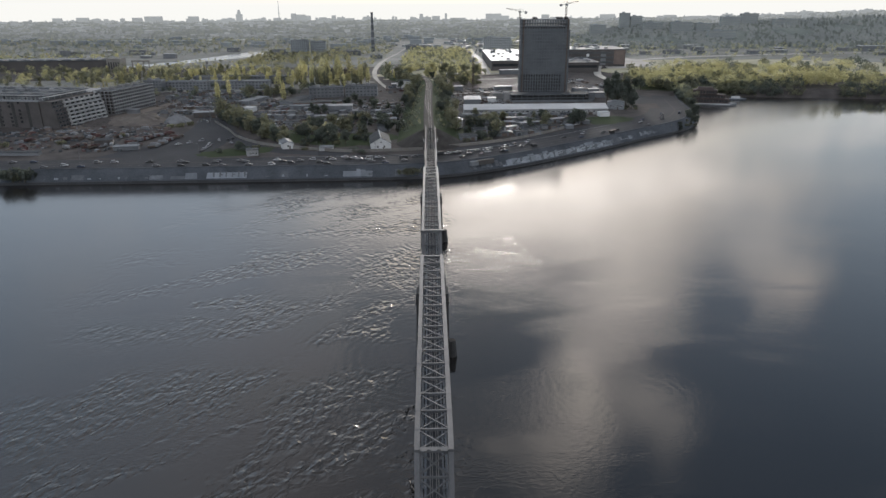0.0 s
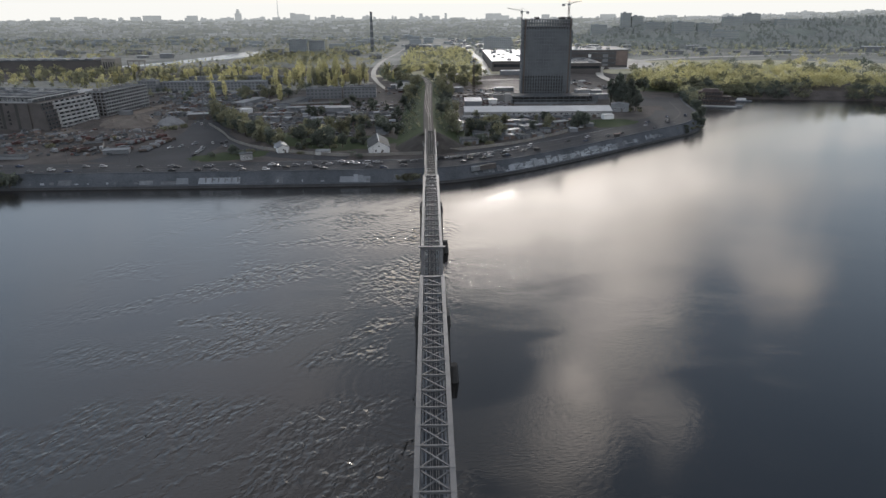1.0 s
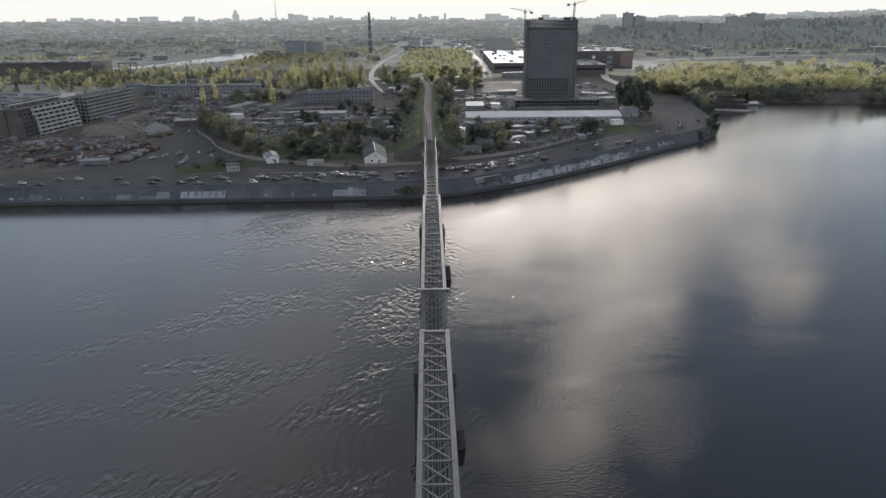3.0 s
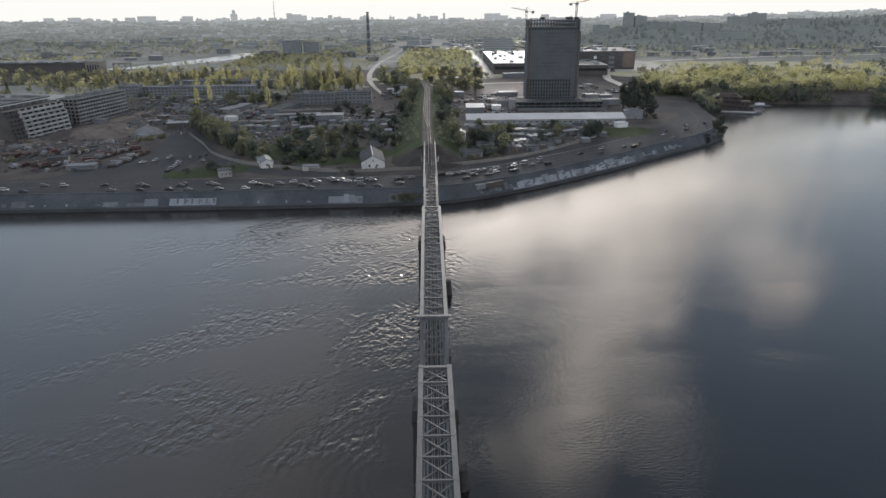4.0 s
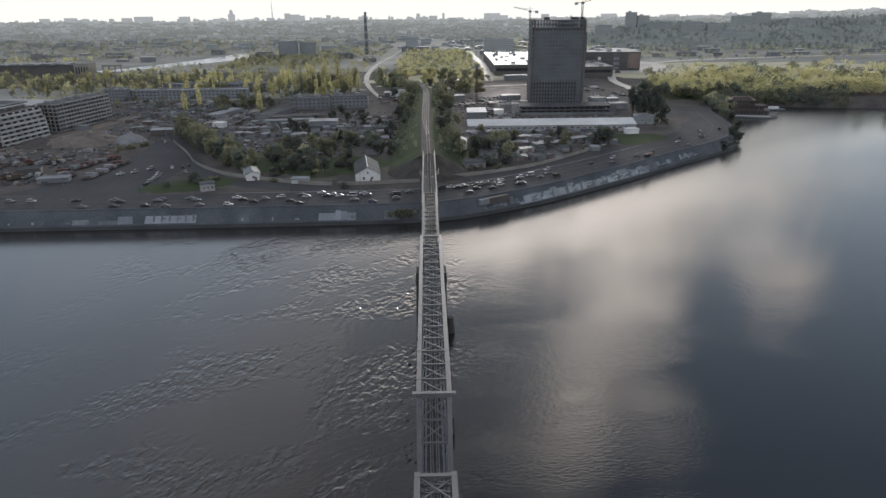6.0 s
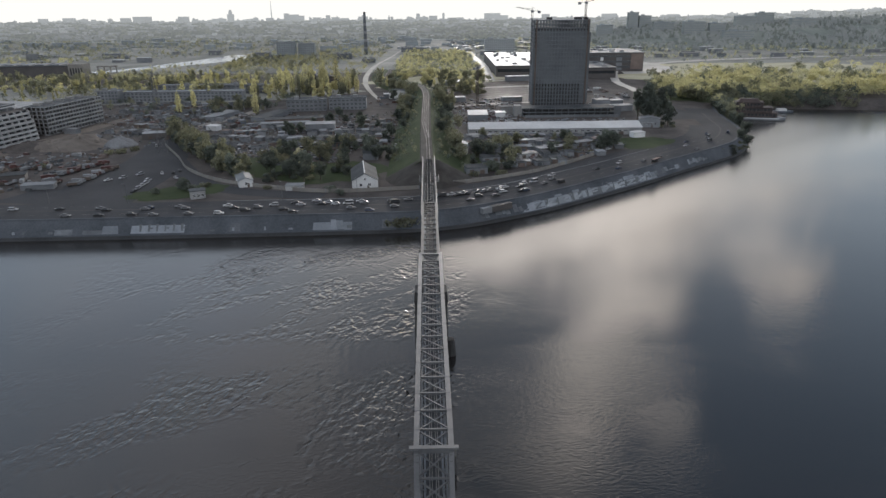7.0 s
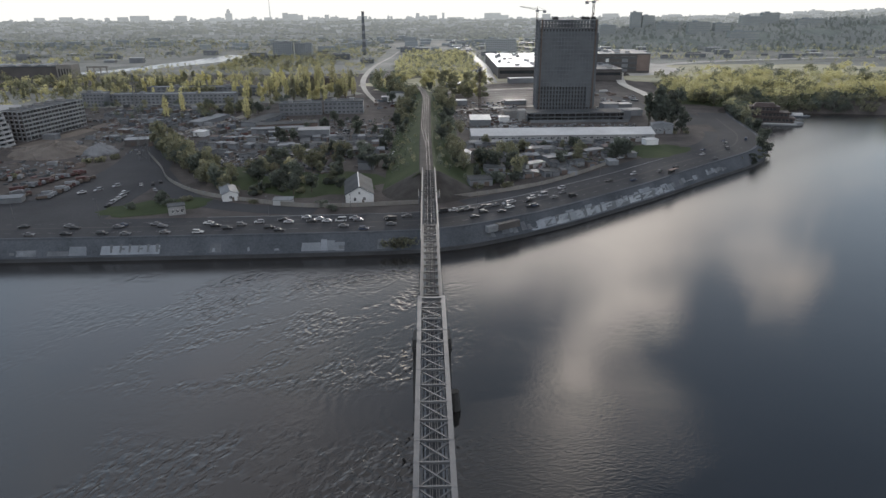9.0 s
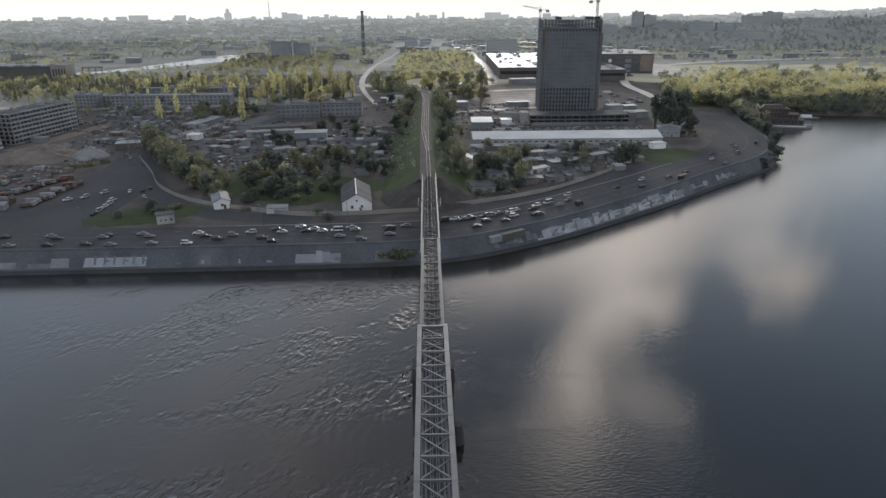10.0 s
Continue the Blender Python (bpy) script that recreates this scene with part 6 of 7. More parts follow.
def clutter(label, x0, y0, x1, y1, n, seed, mats, big=1.0, keep=None):
    """Crates, stacks and scrap lying about a yard."""
    r = random.Random(seed)
    for i in range(n):
        x, y = r.uniform(x0, x1), r.uniform(y0, y1)
        w, d, h = r.uniform(0.6, 2.6) * big, r.uniform(0.5, 1.5) * big, r.uniform(0.4, 1.6) * big
        m, rz = r.choice(mats), r.uniform(0, 180)
        if keep and not keep(x, y):
            continue
        e = thing("stack", label, "stack", x, y, LAND, rz, "stacks in the yards")
        boxpart("block", m, e, -w, -d, -0.1, w, d, h, taper=0.12)
        boxpart("cover", r.choice(mats), e, -w * 0.7, -d * 0.8, h, w * 0.5, d * 0.7, h + 0.3, taper=0.08)


YARD = [M_DARKSTEEL, M_GREYWALL, M_ROOFDARK, M_RED, M_GRAVEL, M_CONC, M_BRICK, M_BLUE]
clutter("stacked scrap and building material on bare ground", -330, 500, -215, 560, 45, 1, YARD, 1.3)
clutter("stacked scrap and old material in the yards", -262, 590, -200, 720, 40, 2, YARD, 1.5)
clutter("stacked scrap between the lock-up garages", -125, 520, -34, 650, 50, 3, YARD, 1.0, lambda x, y: not (-50 < x < -30 and y < 535))
clutter("stacked scrap between the lock-up garages", 24, 500, 124, 582, 50, 4, YARD, 1.0, lambda x, y: (x - 44) * 0.92 < (y - 478))
clutter("stacked scrap and sheets behind the yard wall", -205, 590, -135, 700, 40, 7, YARD, 1.8)
clutter("stacked scrap beside the workshop blocks", -300, 660, -180, 780, 36, 9, YARD, 1.6)
clutter("stacked goods between pale depots", 0, 700, 70, 780, 26, 5, YARD + [M_OFFWHITE], 1.3, lambda x, y: x > 18)
clutter("stacked site goods beside the sandy road", 150, 752, 198, 880, 27, 8, [M_BRICK, M_DARKSTEEL, M_OFFWHITE, M_GREYWALL, M_ROOFDARK], 1.6)
clutter("parked goods beside the sandy road", -70, 750, -30, 800, 20, 6, YARD, 1.3)


def yard_wall(pts, label):
    w = thing("yard_wall", label, "wall", 0, 0, 0)
    line = smooth_line(pts, 6)
    for a, b in zip(line, line[1:]):
        d = (b - a).normalized() * 0.08
        beampart("panel", M_PAVE, w, (a.x + d.x, a.y + d.y, LAND + 0.95), (b.x - d.x, b.y - d.y, LAND + 0.95), 0.18, 2.2)
    for p in line:
        bm = bmesh.new()
        box(bm, p.x - 0.16, p.y - 0.16, LAND - 0.3, p.x + 0.16, p.y + 0.16, LAND + 2.2)
        part("post", bm, M_CONC, w)


yard_wall([(-190, 560), (-166, 520), (-150, 490), (-126, 464), (-98, 449), (-60, 437), (-12, 442)], "pale concrete panel wall round the garage yard")
yard_wall([(6, 451), (22, 458), (50, 474), (74, 496), (96, 520)], "pale concrete panel wall round the shed yard")

# ---- vehicles ----
def extrude_profile(bm, prof, w0, w1=None, mi=0):
    """A side outline (y, z) drawn out across x; w0 half width low, w1 half width at the top."""
    zs = [z for _, z in prof]
    lo, hi = min(zs), max(zs)
    half = lambda z: w0 + ((w1 if w1 is not None else w0) - w0) * (z - lo) / max(hi - lo, 1e-6)
    a = [bm.verts.new((-half(z), y, z)) for y, z in prof]
    b = [bm.verts.new((half(z), y, z)) for y, z in prof]
    n = len(prof)
    for i in range(n):
        j = (i + 1) % n
        bm.faces.new((a[i], a[j], b[j], b[i])).material_index = mi
    bm.faces.new(a[::-1]).material_index = mi
    bm.faces.new(b).material_index = mi


def car_parts(style):
    L = 2.2 if style != "van" else 2.5
    bm = bmesh.new()
    extrude_profile(bm, [(-L, 0.35), (L, 0.35), (L + 0.05, 0.62), (L - 0.2, 0.82), (L * 0.45, 0.95), (-L * 0.8, 0.97), (-L - 0.03, 0.85)], 0.86, 0.80)
    body = finish(bm, "body", CAR_PAINTS[0])
    top = {"car": [(0.95, 0.95), (0.30, 1.42), (-0.95, 1.44), (-1.75, 0.96)], "suv": [(1.0, 0.95), (0.45, 1.62), (-1.85, 1.62), (-2.1, 0.96)],
           "van": [(1.7, 0.95), (1.2, 1.95), (-2.4, 1.98), (-2.45, 0.96)]}[style]
    bm = bmesh.new()
    extrude_profile(bm, top, 0.78, 0.62 if style != "van" else 0.74)
    glass = finish(bm, "window_glass", M_CARGLASS)
    y1, z1, y0, z0 = top[1][0], top[1][1], top[2][0], top[2][1]
    bm = bmesh.new()
    box(bm, -0.64 if style != "van" else -0.76, y0 - 0.05, z0 - (0.02 if style != "van" else 0.75), 0.64 if style != "van" else 0.76, y1 + 0.05, z0 + 0.06, taper=0.04)
    roof = finish(bm, "roof", CAR_PAINTS[0])
    bm = bmesh.new()
    tube(bm, (-0.1, 0, 0), (0.1, 0, 0), 0.33, 0.33, 12)
    wheel = finish(bm, "wheel", M_TYRE)
    bm = bmesh.new()
    box(bm, -0.17, -0.04, -0.08, 0.17, 0.04, 0.08)
    lamp_me = finish(bm, "headlight", M_WHITE)
    return body, glass, roof, wheel, lamp_me, L


CAR_STYLES = {s: car_parts(s) for s in ("car", "suv", "van")}
PAINT_WORDS = ["black", "grey", "white", "silver", "dark blue", "red"]


def car(x, y, rz, style, paint, z=LAND + 0.07, group="cars on the river road"):
    body, glass, roof, wheel, lamp_me, L = CAR_STYLES[style]
    word = {"car": "saloon car", "suv": "tall estate car", "van": "small van"}[style]
    e = thing("car" if style != "van" else "van", "%s %s on grey asphalt" % (PAINT_WORDS[paint], word), "car", x, y, z, rz, group)
    key = (style, paint)
    if key not in PAINTED:
        b, r = body.copy(), roof.copy()
        b.materials[0] = r.materials[0] = CAR_PAINTS[paint]
        PAINTED[key] = b, r
    b, r = PAINTED[key]
    part("body", b, None, e)
    part("window_glass", glass, None, e)
    part("roof", r, None, e)
    for sx in (-0.78, 0.78):
        for sy in (-L * 0.62, L * 0.62):
            w = part("wheel", wheel, None, e)
            w.location = (sx, sy, 0.33)
        h = part("headlight", lamp_me, None, e)
        h.location = (sx * 0.75, L + 0.02, 0.68)


PAINTED = {}


def shore_at(x, off):
    """Place and heading on the line off metres inland, near shore abscissa x."""
    i = min(range(1, len(SHORE) - 1), key=lambda j: abs(SHORE[j].x - x))
    t = (SHORE[i + 1] - SHORE[i - 1]).normalized()
    p = SHORE[i] + t * ((x - SHORE[i].x) / max(t.x, 0.3)) + Vector((-t.y, t.x, 0)) * off
    return p, math.degrees(math.atan2(t.y, t.x)) - 90


rnd = random.Random(77)
LANES = {15.6: (-173, -158, -143, -133, -117, -103, -69, -33, 140, 176), 20.0: (-92, -74, -42, -21, 23, 37, 52, 54, 76, 115, 136, 148, 228),
         24.3: (-158, -140, -121, -98, -87, 30, 44, 69, 202), 27.2: (-181, -162, -139, -125, -102, -80, -67, -57, -50, -44, -36, -21, 44, 56, 77, 106, 124, 180),
         30.4: (-70, -54, -38, -22, -13, 22, 27, 33, 36, 40, 46, 49, 61, 68, 214), 33.6: (-60, 6, 13, 18, 26, 82, 190, 222)}
for off, xs in LANES.items():
    for x in xs:
        p, a = shore_at(x, off + rnd.uniform(-0.5, 0.5))
        way = 180 if off > 26 else 0
        car(p.x, p.y, a + way + rnd.uniform(-3, 3), rnd.choice(["car", "car", "car", "car", "suv", "van"]), rnd.choice([0, 0, 1, 1, 2, 3, 3, 4, 0, 1]))
for i, x in enumerate(range(-420, -190, 11)):
    p, a = shore_at(x + rnd.uniform(-4, 4), rnd.choice([16, 20, 24, 27.5, 31]))
    car(p.x, p.y, a, rnd.choice(["car", "suv"]), rnd.choice([0, 1, 2, 3, 4]))
for x, y, rz in ((-179, 470, 150), (-173, 478, 150), (-185, 465, 140), (-160.5, 441, 0), (-160.7, 447, -5), (-161, 453, -8), (-161, 458, -12), (-162.5, 464, -14), (-149, 469, 35), (-161, 480, 20), (-155, 481, 20), (-153, 486, 25),
                 (-196, 560, 15), (-204, 590, 20)):
    car(x, y, rz, rnd.choice(["car", "car", "suv"]), rnd.choice([0, 2, 2, 3, 1]), LAND + 0.14, "cars in the side street")
for i in range(46):
    if i % 2:
        x, y = rnd.uniform(-118, -30), rnd.uniform(535, 625)
    else:
        x, y = rnd.uniform(40, 118), rnd.uniform(535, 582)
    car(x, y, rnd.uniform(0, 360), rnd.choice(["car", "suv", "van"]), rnd.choice([0, 2, 2, 3, 1, 5]), LAND + 0.01, "cars parked in the yards")


for i in range(16):
    car(-140 + (i % 8) * 4.6 + rnd.uniform(-1, 1), 534 + (i // 8) * 9 + (i % 8) * 0.8, 20 + rnd.uniform(-25, 25), rnd.choice(["car", "suv"]), rnd.choice([0, 2, 3, 1, 4]), LAND + 0.01, "cars parked in the yards")


def lorry(x, y, rz, paint, n):
    e = thing("lorry", "old %s lorry parked in a scrap yard row" % ("red" if paint is M_RED else "pale"), "lorry", x, y, LAND, rz, "lorries in the scrap yard")
    e.scale = (0.8, 0.8, 0.8)
    bm = bmesh.new()
    extrude_profile(bm, [(2.2, 0.7), (4.2, 0.7), (4.25, 1.6), (3.9, 2.7), (2.2, 2.75)], 1.2, 1.1)
    part("cab", bm, paint, e)
    boxpart("windscreen", M_GLASS, e, -0.95, 4.0, 1.7, 0.95, 4.14, 2.4)
    boxpart("chassis", M_DARKSTEEL, e, -0.5, -4.2, 0.6, 0.5, 2.3, 0.95)
    if n % 3 == 0:
        boxpart("load_box", M_GREYWALL if n % 2 else paint, e, -1.2, -4.3, 1.0, 1.2, 2.0, 3.2)
    else:
        bm = bmesh.new()
        box(bm, -1.2, -4.3, 1.0, 1.2, 2.0, 1.15)
        for a, b, c, d in ((-1.2, -4.3, -1.12, 2.0), (1.12, -4.3, 1.2, 2.0), (-1.12, -4.3, 1.12, -4.22), (-1.12, 1.92, 1.12, 2.0)):
            box(bm, a, b, 1.15, c, d, 1.9)
        part("flatbed", bm, M_DARKSTEEL if n % 2 else paint, e)
    me = CAR_STYLES["car"][3]
    for sx in (-1.0, 1.0):
        for sy in (3.1, -1.8, -3.2):
            w = part("wheel", me, None, e)
            w.location, w.scale = (sx, sy, 0.5), (1.6, 1.5, 1.5)


for i in range(13):
    lorry(-222 + i * 1.15 + rnd.uniform(-1, 1), 471 + i * 3.0, -60 + rnd.uniform(-8, 8), rnd.choice([M_RED, M_RED, M_DARKSTEEL, M_GREYWALL]), i)
for i in range(13):
    lorry(-199 + i * 0.2 + rnd.uniform(-1, 1), 455 + i * 3.3, -68 + rnd.uniform(-8, 8), rnd.choice([M_RED, M_DARKSTEEL, M_GREYWALL, M_RED]), i + 1)
for i in range(16):
    lorry(-300 + i * 4.4 + rnd.uniform(-1, 1), 478 + i * 1.2 + rnd.uniform(-3, 3), rnd.uniform(-30, 30), rnd.choice([M_RED, M_DARKSTEEL, M_CONC, M_RED]), i)
for i in range(12):
    lorry(-262 + i * 4.6 + rnd.uniform(-1, 1), 455 + i * 0.6 + rnd.uniform(-3, 3), rnd.uniform(-30, 30), rnd.choice([M_RED, M_RED, M_CONC, M_DARKSTEEL]), i + 2)


def heap(label, x, y, r, h, mat, seed, name="mound"):
    rnd = random.Random(seed)
    bm = bmesh.new()
    rings, n = 10, 36
    prev = None
    top = bm.verts.new((0, 0, h))
    for k in range(1, rings + 1):
        q = k / rings
        ring = []
        for i in range(n):
            a = 2 * math.pi * i / n
            w = 1 + 0.26 * noise.noise((math.cos(a) * 1.4 + seed, math.sin(a) * 1.4, q * 2)) + 0.13 * noise.noise((math.cos(a) * 4.0 + seed, math.sin(a) * 4.0, q * 5))
            ring.append(bm.verts.new((r * q * w * math.cos(a), r * q * w * math.sin(a), max(-0.4, h * (math.cos(q * math.pi / 2) ** 1.1) * w - (0.4 if k == rings else 0)))))
        for i in range(n):
            j = (i + 1) % n
            if prev is None:
                bm.faces.new((top, ring[i], ring[j]))
            else:
                bm.faces.new((prev[i], ring[i], ring[j], prev[j]))
        prev = ring
    ob = part(name, bm, mat)
    ob.matrix_world = pose(x, y, LAND)
    tagged(ob, label, "heap")


heap("large pale brown sand heap on the building ground", -252, 566, 24, 6.5, M_SOIL, 1, "mound")
heap("grey rounded gravel heap beside the sand", -224, 566, 11, 6.0, M_CONC, 2, "mound")
heap("brown sand shoulder beside the large heap", -268, 560, 17, 4.2, M_SOIL, 7)
heap("low brown spoil heap beside the flats", -282, 560, 20, 4.0, M_GROUND, 3)
heap("low brown spoil heap in the scrap yard", -262, 520, 14, 2.5, M_GROUND, 4)
shed("low pale shed beside the scrap yard", -214, 447, 16, 6, 2.6, 12, M_GREYWALL, M_ROOF)
shed("long pale wall-like store beside the road", -290, 432, 50, 4, 2.2, 1, M_GREYWALL, M_ROOFDARK, name="store")
shed("dark low garage in the scrap yard", -238, 466, 12, 7, 3.4, 20, M_DARKWALL, M_ROOFDARK)
for x, y, w in ((-380, 470, 30), (-350, 500, 24), (-420, 505, 36), (-330, 462, 18), (-460, 450, 40), (-395, 440, 26)):
    shed("low grey yard store with a flat roof", x, y, w, 9, 3.6, 5, M_GREYWALL, M_ROOF)
for x, y, k in ((-318, 470, 1.3), (-345, 476, 1.0), (-306, 462, 1.2), (-270, 470, 1.0), (-372, 452, 1.4), (-240, 500, 1.0), (-212, 540, 1.2), (-206, 548, 1.1), (-218, 536, 1.0)):
    tree("bush", x, y, LAND, k, 12, "bushes of the scrap yard")

# lattice power pylon beside the junction
py = thing("power_pylon", "tall grey lattice power pylon beside the junction", "pylon", -184, 541, LAND, 12)
PH = 52.0
half_at = lambda z: 2.8 * (1 - z / PH) + 0.35
levels = [PH * (i / 10) ** 0.85 for i in range(11)]
for sx, sy in ((-1, -1), (1, -1), (1, 1), (-1, 1)):
    beampart("leg", M_STEEL, py, (sx * half_at(0), sy * half_at(0), -0.3), (sx * half_at(PH), sy * half_at(PH), PH), 0.17, 0.17)
for a, b in zip(levels, levels[1:]):
    ha, hb = half_at(a), half_at(b)
    for (x0, y0), (x1, y1) in (((-1, -1), (1, -1)), ((1, -1), (1, 1)), ((1, 1), (-1, 1)), ((-1, 1), (-1, -1))):
        beampart("brace", M_STEEL, py, (x0 * ha, y0 * ha, a), (x1 * hb, y1 * hb, b), 0.09, 0.09)
        beampart("brace", M_STEEL, py, (x1 * ha, y1 * ha, a), (x0 * hb, y0 * hb, b), 0.09, 0.09)
for z, w in ((38, 5.5), (43, 4.2), (47.5, 3.2)):
    for s in (-1, 1):
        beampart("crossarm", M_STEEL, py, (-0.5 * s, 0, z), (w * s, 0, z + 0.2), 0.2, 0.25)


def street_lamp(x, y, rz):
    e = thing("street_lamp", "tall thin grey street lamp beside the road", "lamp", x, y, LAND, rz, "street lamps")
    bm = bmesh.new()
    tube(bm, (0, 0, -0.3), (0, 0, 9.5), 0.13, 0.08, 8)
    part("pole", bm, M_STEEL, e)
    beampart("arm", M_STEEL, e, (0, 0, 9.4), (0, -2.2, 9.9), 0.1, 0.1)
    boxpart("lamp_head", M_GREYWALL, e, -0.18, -2.9, 9.82, 0.18, -2.1, 10.0)


for x in range(-230, 150, 38):
    p, a = shore_at(x, 38.6)
    street_lamp(p.x, p.y, a + 90)


# painted patches on the embankment
def skewed_on_bank(bm, x0, x1, o0, o1, lean0, lean1, up=0.05):
    """A slanting quad of paint on the concrete slope, from x0 to x1 and from offset o0 to o1."""
    zz = lambda o: 1.42 + (o - 6.3) * (6.33 / 4.6)
    q = []
    o0, o1 = (6.6 + (o - 2.7) * 0.86 for o in (o0, o1))
    for x, o in ((x0, o0), (x1, o0), (x1 + lean1, o1), (x0 + lean0, o1)):
        p, a = shore_at(x, 0)
        t = Vector((math.cos(radians(a + 90)), math.sin(radians(a + 90)), 0))
        nrm = Vector((-t.y, t.x, 0))
        q.append(p + nrm * o + Vector((0, 0, zz(o))) + (Vector((0, 0, 4.6)) - nrm * 6.33).normalized() * up)
    bm.faces.new([bm.verts.new(v) for v in q])


# one long band of pale slanting shapes with dark strokes between them
gr = thing("wall_painting", "long band of pale blue-grey painted shapes on concrete", "graffiti", 0, 0, 0)
rnd = random.Random(9)
x = 44.0
while x < 128:
    w = rnd.uniform(3.0, 5.0)
    bm = bmesh.new()
    skewed_on_bank(bm, x, x + w, 2.7, 6.2 + rnd.uniform(-0.8, 0.6) if x > 62 else 5.8 + rnd.uniform(-1, 0.8), rnd.uniform(-0.5, 0.5), rnd.uniform(-0.5, 0.5), 0.03)
    part("painted_band", bm, M_GRAFFITI_B, gr)
    x += w
BARS = {"stem": (0.0, 0.34, 0.0, 1.0, 0.0), "far_stem": (0.66, 1.0, 0.0, 1.0, 0.0), "head": (0.05, 1.0, 0.72, 1.0, 0.05), "foot": (0.05, 1.0, 0.0, 0.28, 0.0), "waist": (0.3, 0.8, 0.40, 0.60, 0.0),
        "slash": (0.05, 0.42, 0.2, 0.8, 0.5), "bow": (0.66, 1.0, 0.45, 0.9, 0.05)}
SHAPES = (("head", "slash", "foot"), ("stem", "head", "slash", "foot"), ("stem", "far_stem", "waist", "slash"), ("stem", "head", "waist"), ("stem", "head", "slash", "bow"), ("stem", "slash", "foot", "bow"), ("head", "slash", "foot"), ("slash", "far_stem"))
x = 56.0
for n, shape in enumerate(SHAPES):
    w, high = (9.5 if n else 8.0) - 0.25 * n, 2.7 - 0.1 * n
    bm = bmesh.new()
    skewed_on_bank(bm, x - 0.4, x + w * 0.96, 2.75, 3.1 + high, 0.9, 0.9, 0.05)
    part("dark_ground", bm, M_NET, gr)
    bm = bmesh.new()
    for i, bar in enumerate(shape):
        a0, a1, b0, b1, lean = BARS[bar]
        l = lean * w * 0.9 + 0.8 * (b1 - b0)
        skewed_on_bank(bm, x + a0 * w * 0.86 + 0.8 * b0, x + a1 * w * 0.86 + 0.8 * b0, 2.95 + b0 * high, 2.95 + b1 * high, l + rnd.uniform(-0.2, 0.2), l + rnd.uniform(-0.2, 0.2), 0.09 + 0.03 * i)
    part("painted_shape", bm, M_GRAFFITI, gr)
    x += w
# a long pale point runs ahead of the shapes
bm = bmesh.new()
skewed_on_bank(bm, 43, 56, 2.9, 5.4, 8.0, 0.6, 0.07)
part("painted_point", bm, M_GRAFFITI_B, gr)
bm = bmesh.new()
skewed_on_bank(bm, 50, 51, 3.2, 5.0, 4.0, 4.2, 0.11)
skewed_on_bank(bm, 50, 55.5, 3.1, 3.4, 0.6, 0.4, 0.13)
part("dark_mark", bm, M_NET, gr)
for i in range(20):
    a, o = rnd.uniform(56, 124), rnd.uniform(2.9, 5.4)
    bm = bmesh.new()
    skewed_on_bank(bm, a, a + rnd.uniform(0.25, 0.5), o, o + rnd.uniform(0.5, 1.3), rnd.uniform(-1.2, 1.6), rnd.uniform(-1.2, 1.6), 0.24 + 0.004 * i)
    part("dark_stroke", bm, M_NET, gr)
for x0, x1, a, b in ((22, 45, 3.2, 5.0), (122, 150, 3.4, 4.6), (150, 176, 3.6, 5.2)):
    x = x0
    while x < x1:
        w = rnd.uniform(1.6, 3.6)
        bm = bmesh.new()
        skewed_on_bank(bm, x, x + w * 0.9, a + rnd.uniform(0, 0.6), b + rnd.uniform(-0.5, 1.4), rnd.uniform(-0.7, 0.7), rnd.uniform(-0.7, 0.7))
        part("faded_shape", bm, rnd.choice([M_GRAFFITI_B, M_FADE, M_FADE, M_BANK]), gr)
        x += w
gr2 = thing("wall_painting", "white painted panel with dark bars on concrete", "graffiti", 0, 0, 0)
bm = bmesh.new()
skewed_on_bank(bm, -141, -117, 3.0, 5.6, 0.4, 0.2)
part("painted_panel", bm, M_GRAFFITI_B, gr2)
for i in range(6):
    bm = bmesh.new()
    skewed_on_bank(bm, -137 + i * 3.7, -136.2 + i * 3.7, 3.6, 6.0, rnd.uniform(-0.4, 0.4), rnd.uniform(-0.4, 0.4), 0.09)
    if i % 2:
        skewed_on_bank(bm, -136.1 + i * 3.7, -134.9 + i * 3.7, 4.4, 4.9, 0, 0, 0.11)
    part("dark_bar", bm, M_NET, gr2)
gr3 = thing("wall_painting", "faded grey and blue paint patches along the concrete slope", "graffiti", 0, 0, 0)
x = -380.0
while x < -26:
    w = rnd.uniform(3.0, 9.0)
    pale = -66 < x < -42 or rnd.random() < 0.06
    if not -146 < x + w < -108:
        bm = bmesh.new()
        skewed_on_bank(bm, x, x + w, 2.8 + rnd.uniform(0, 0.3), (5.2 if pale else 4.6) + rnd.uniform(-0.6, 1.4), rnd.uniform(-0.6, 0.6), rnd.uniform(-0.6, 0.6))
        part("painted_patch", bm, M_GRAFFITI_B if pale else rnd.choice([M_FADE, M_BANK, M_BANK, M_BANK]), gr3)
        if rnd.random() < 0.4:
            bm = bmesh.new()
            a = x + rnd.uniform(0.1, 0.5) * w
            skewed_on_bank(bm, a, a + rnd.uniform(0.8, 2.4), 3.3, 3.3 + rnd.uniform(0.5, 1.2), rnd.uniform(-0.4, 0.4), rnd.uniform(-0.4, 0.4), 0.09)
            part("dark_bar", bm, rnd.choice([M_NET, M_GRAFFITI_B]), gr3)
    x += w
bs = thing("boat_shelter", "long dark and pale container box on the bank", "container", 27, 413, 7.0, 33)
boxpart("body", M_DARKWALL, bs, -4.5, -1.2, -2.0, 7.5, 1.2, 0.9)
boxpart("pale_end", M_GREYWALL, bs, -10, -1.1, -2.0, -4.6, 1.1, 0.7)


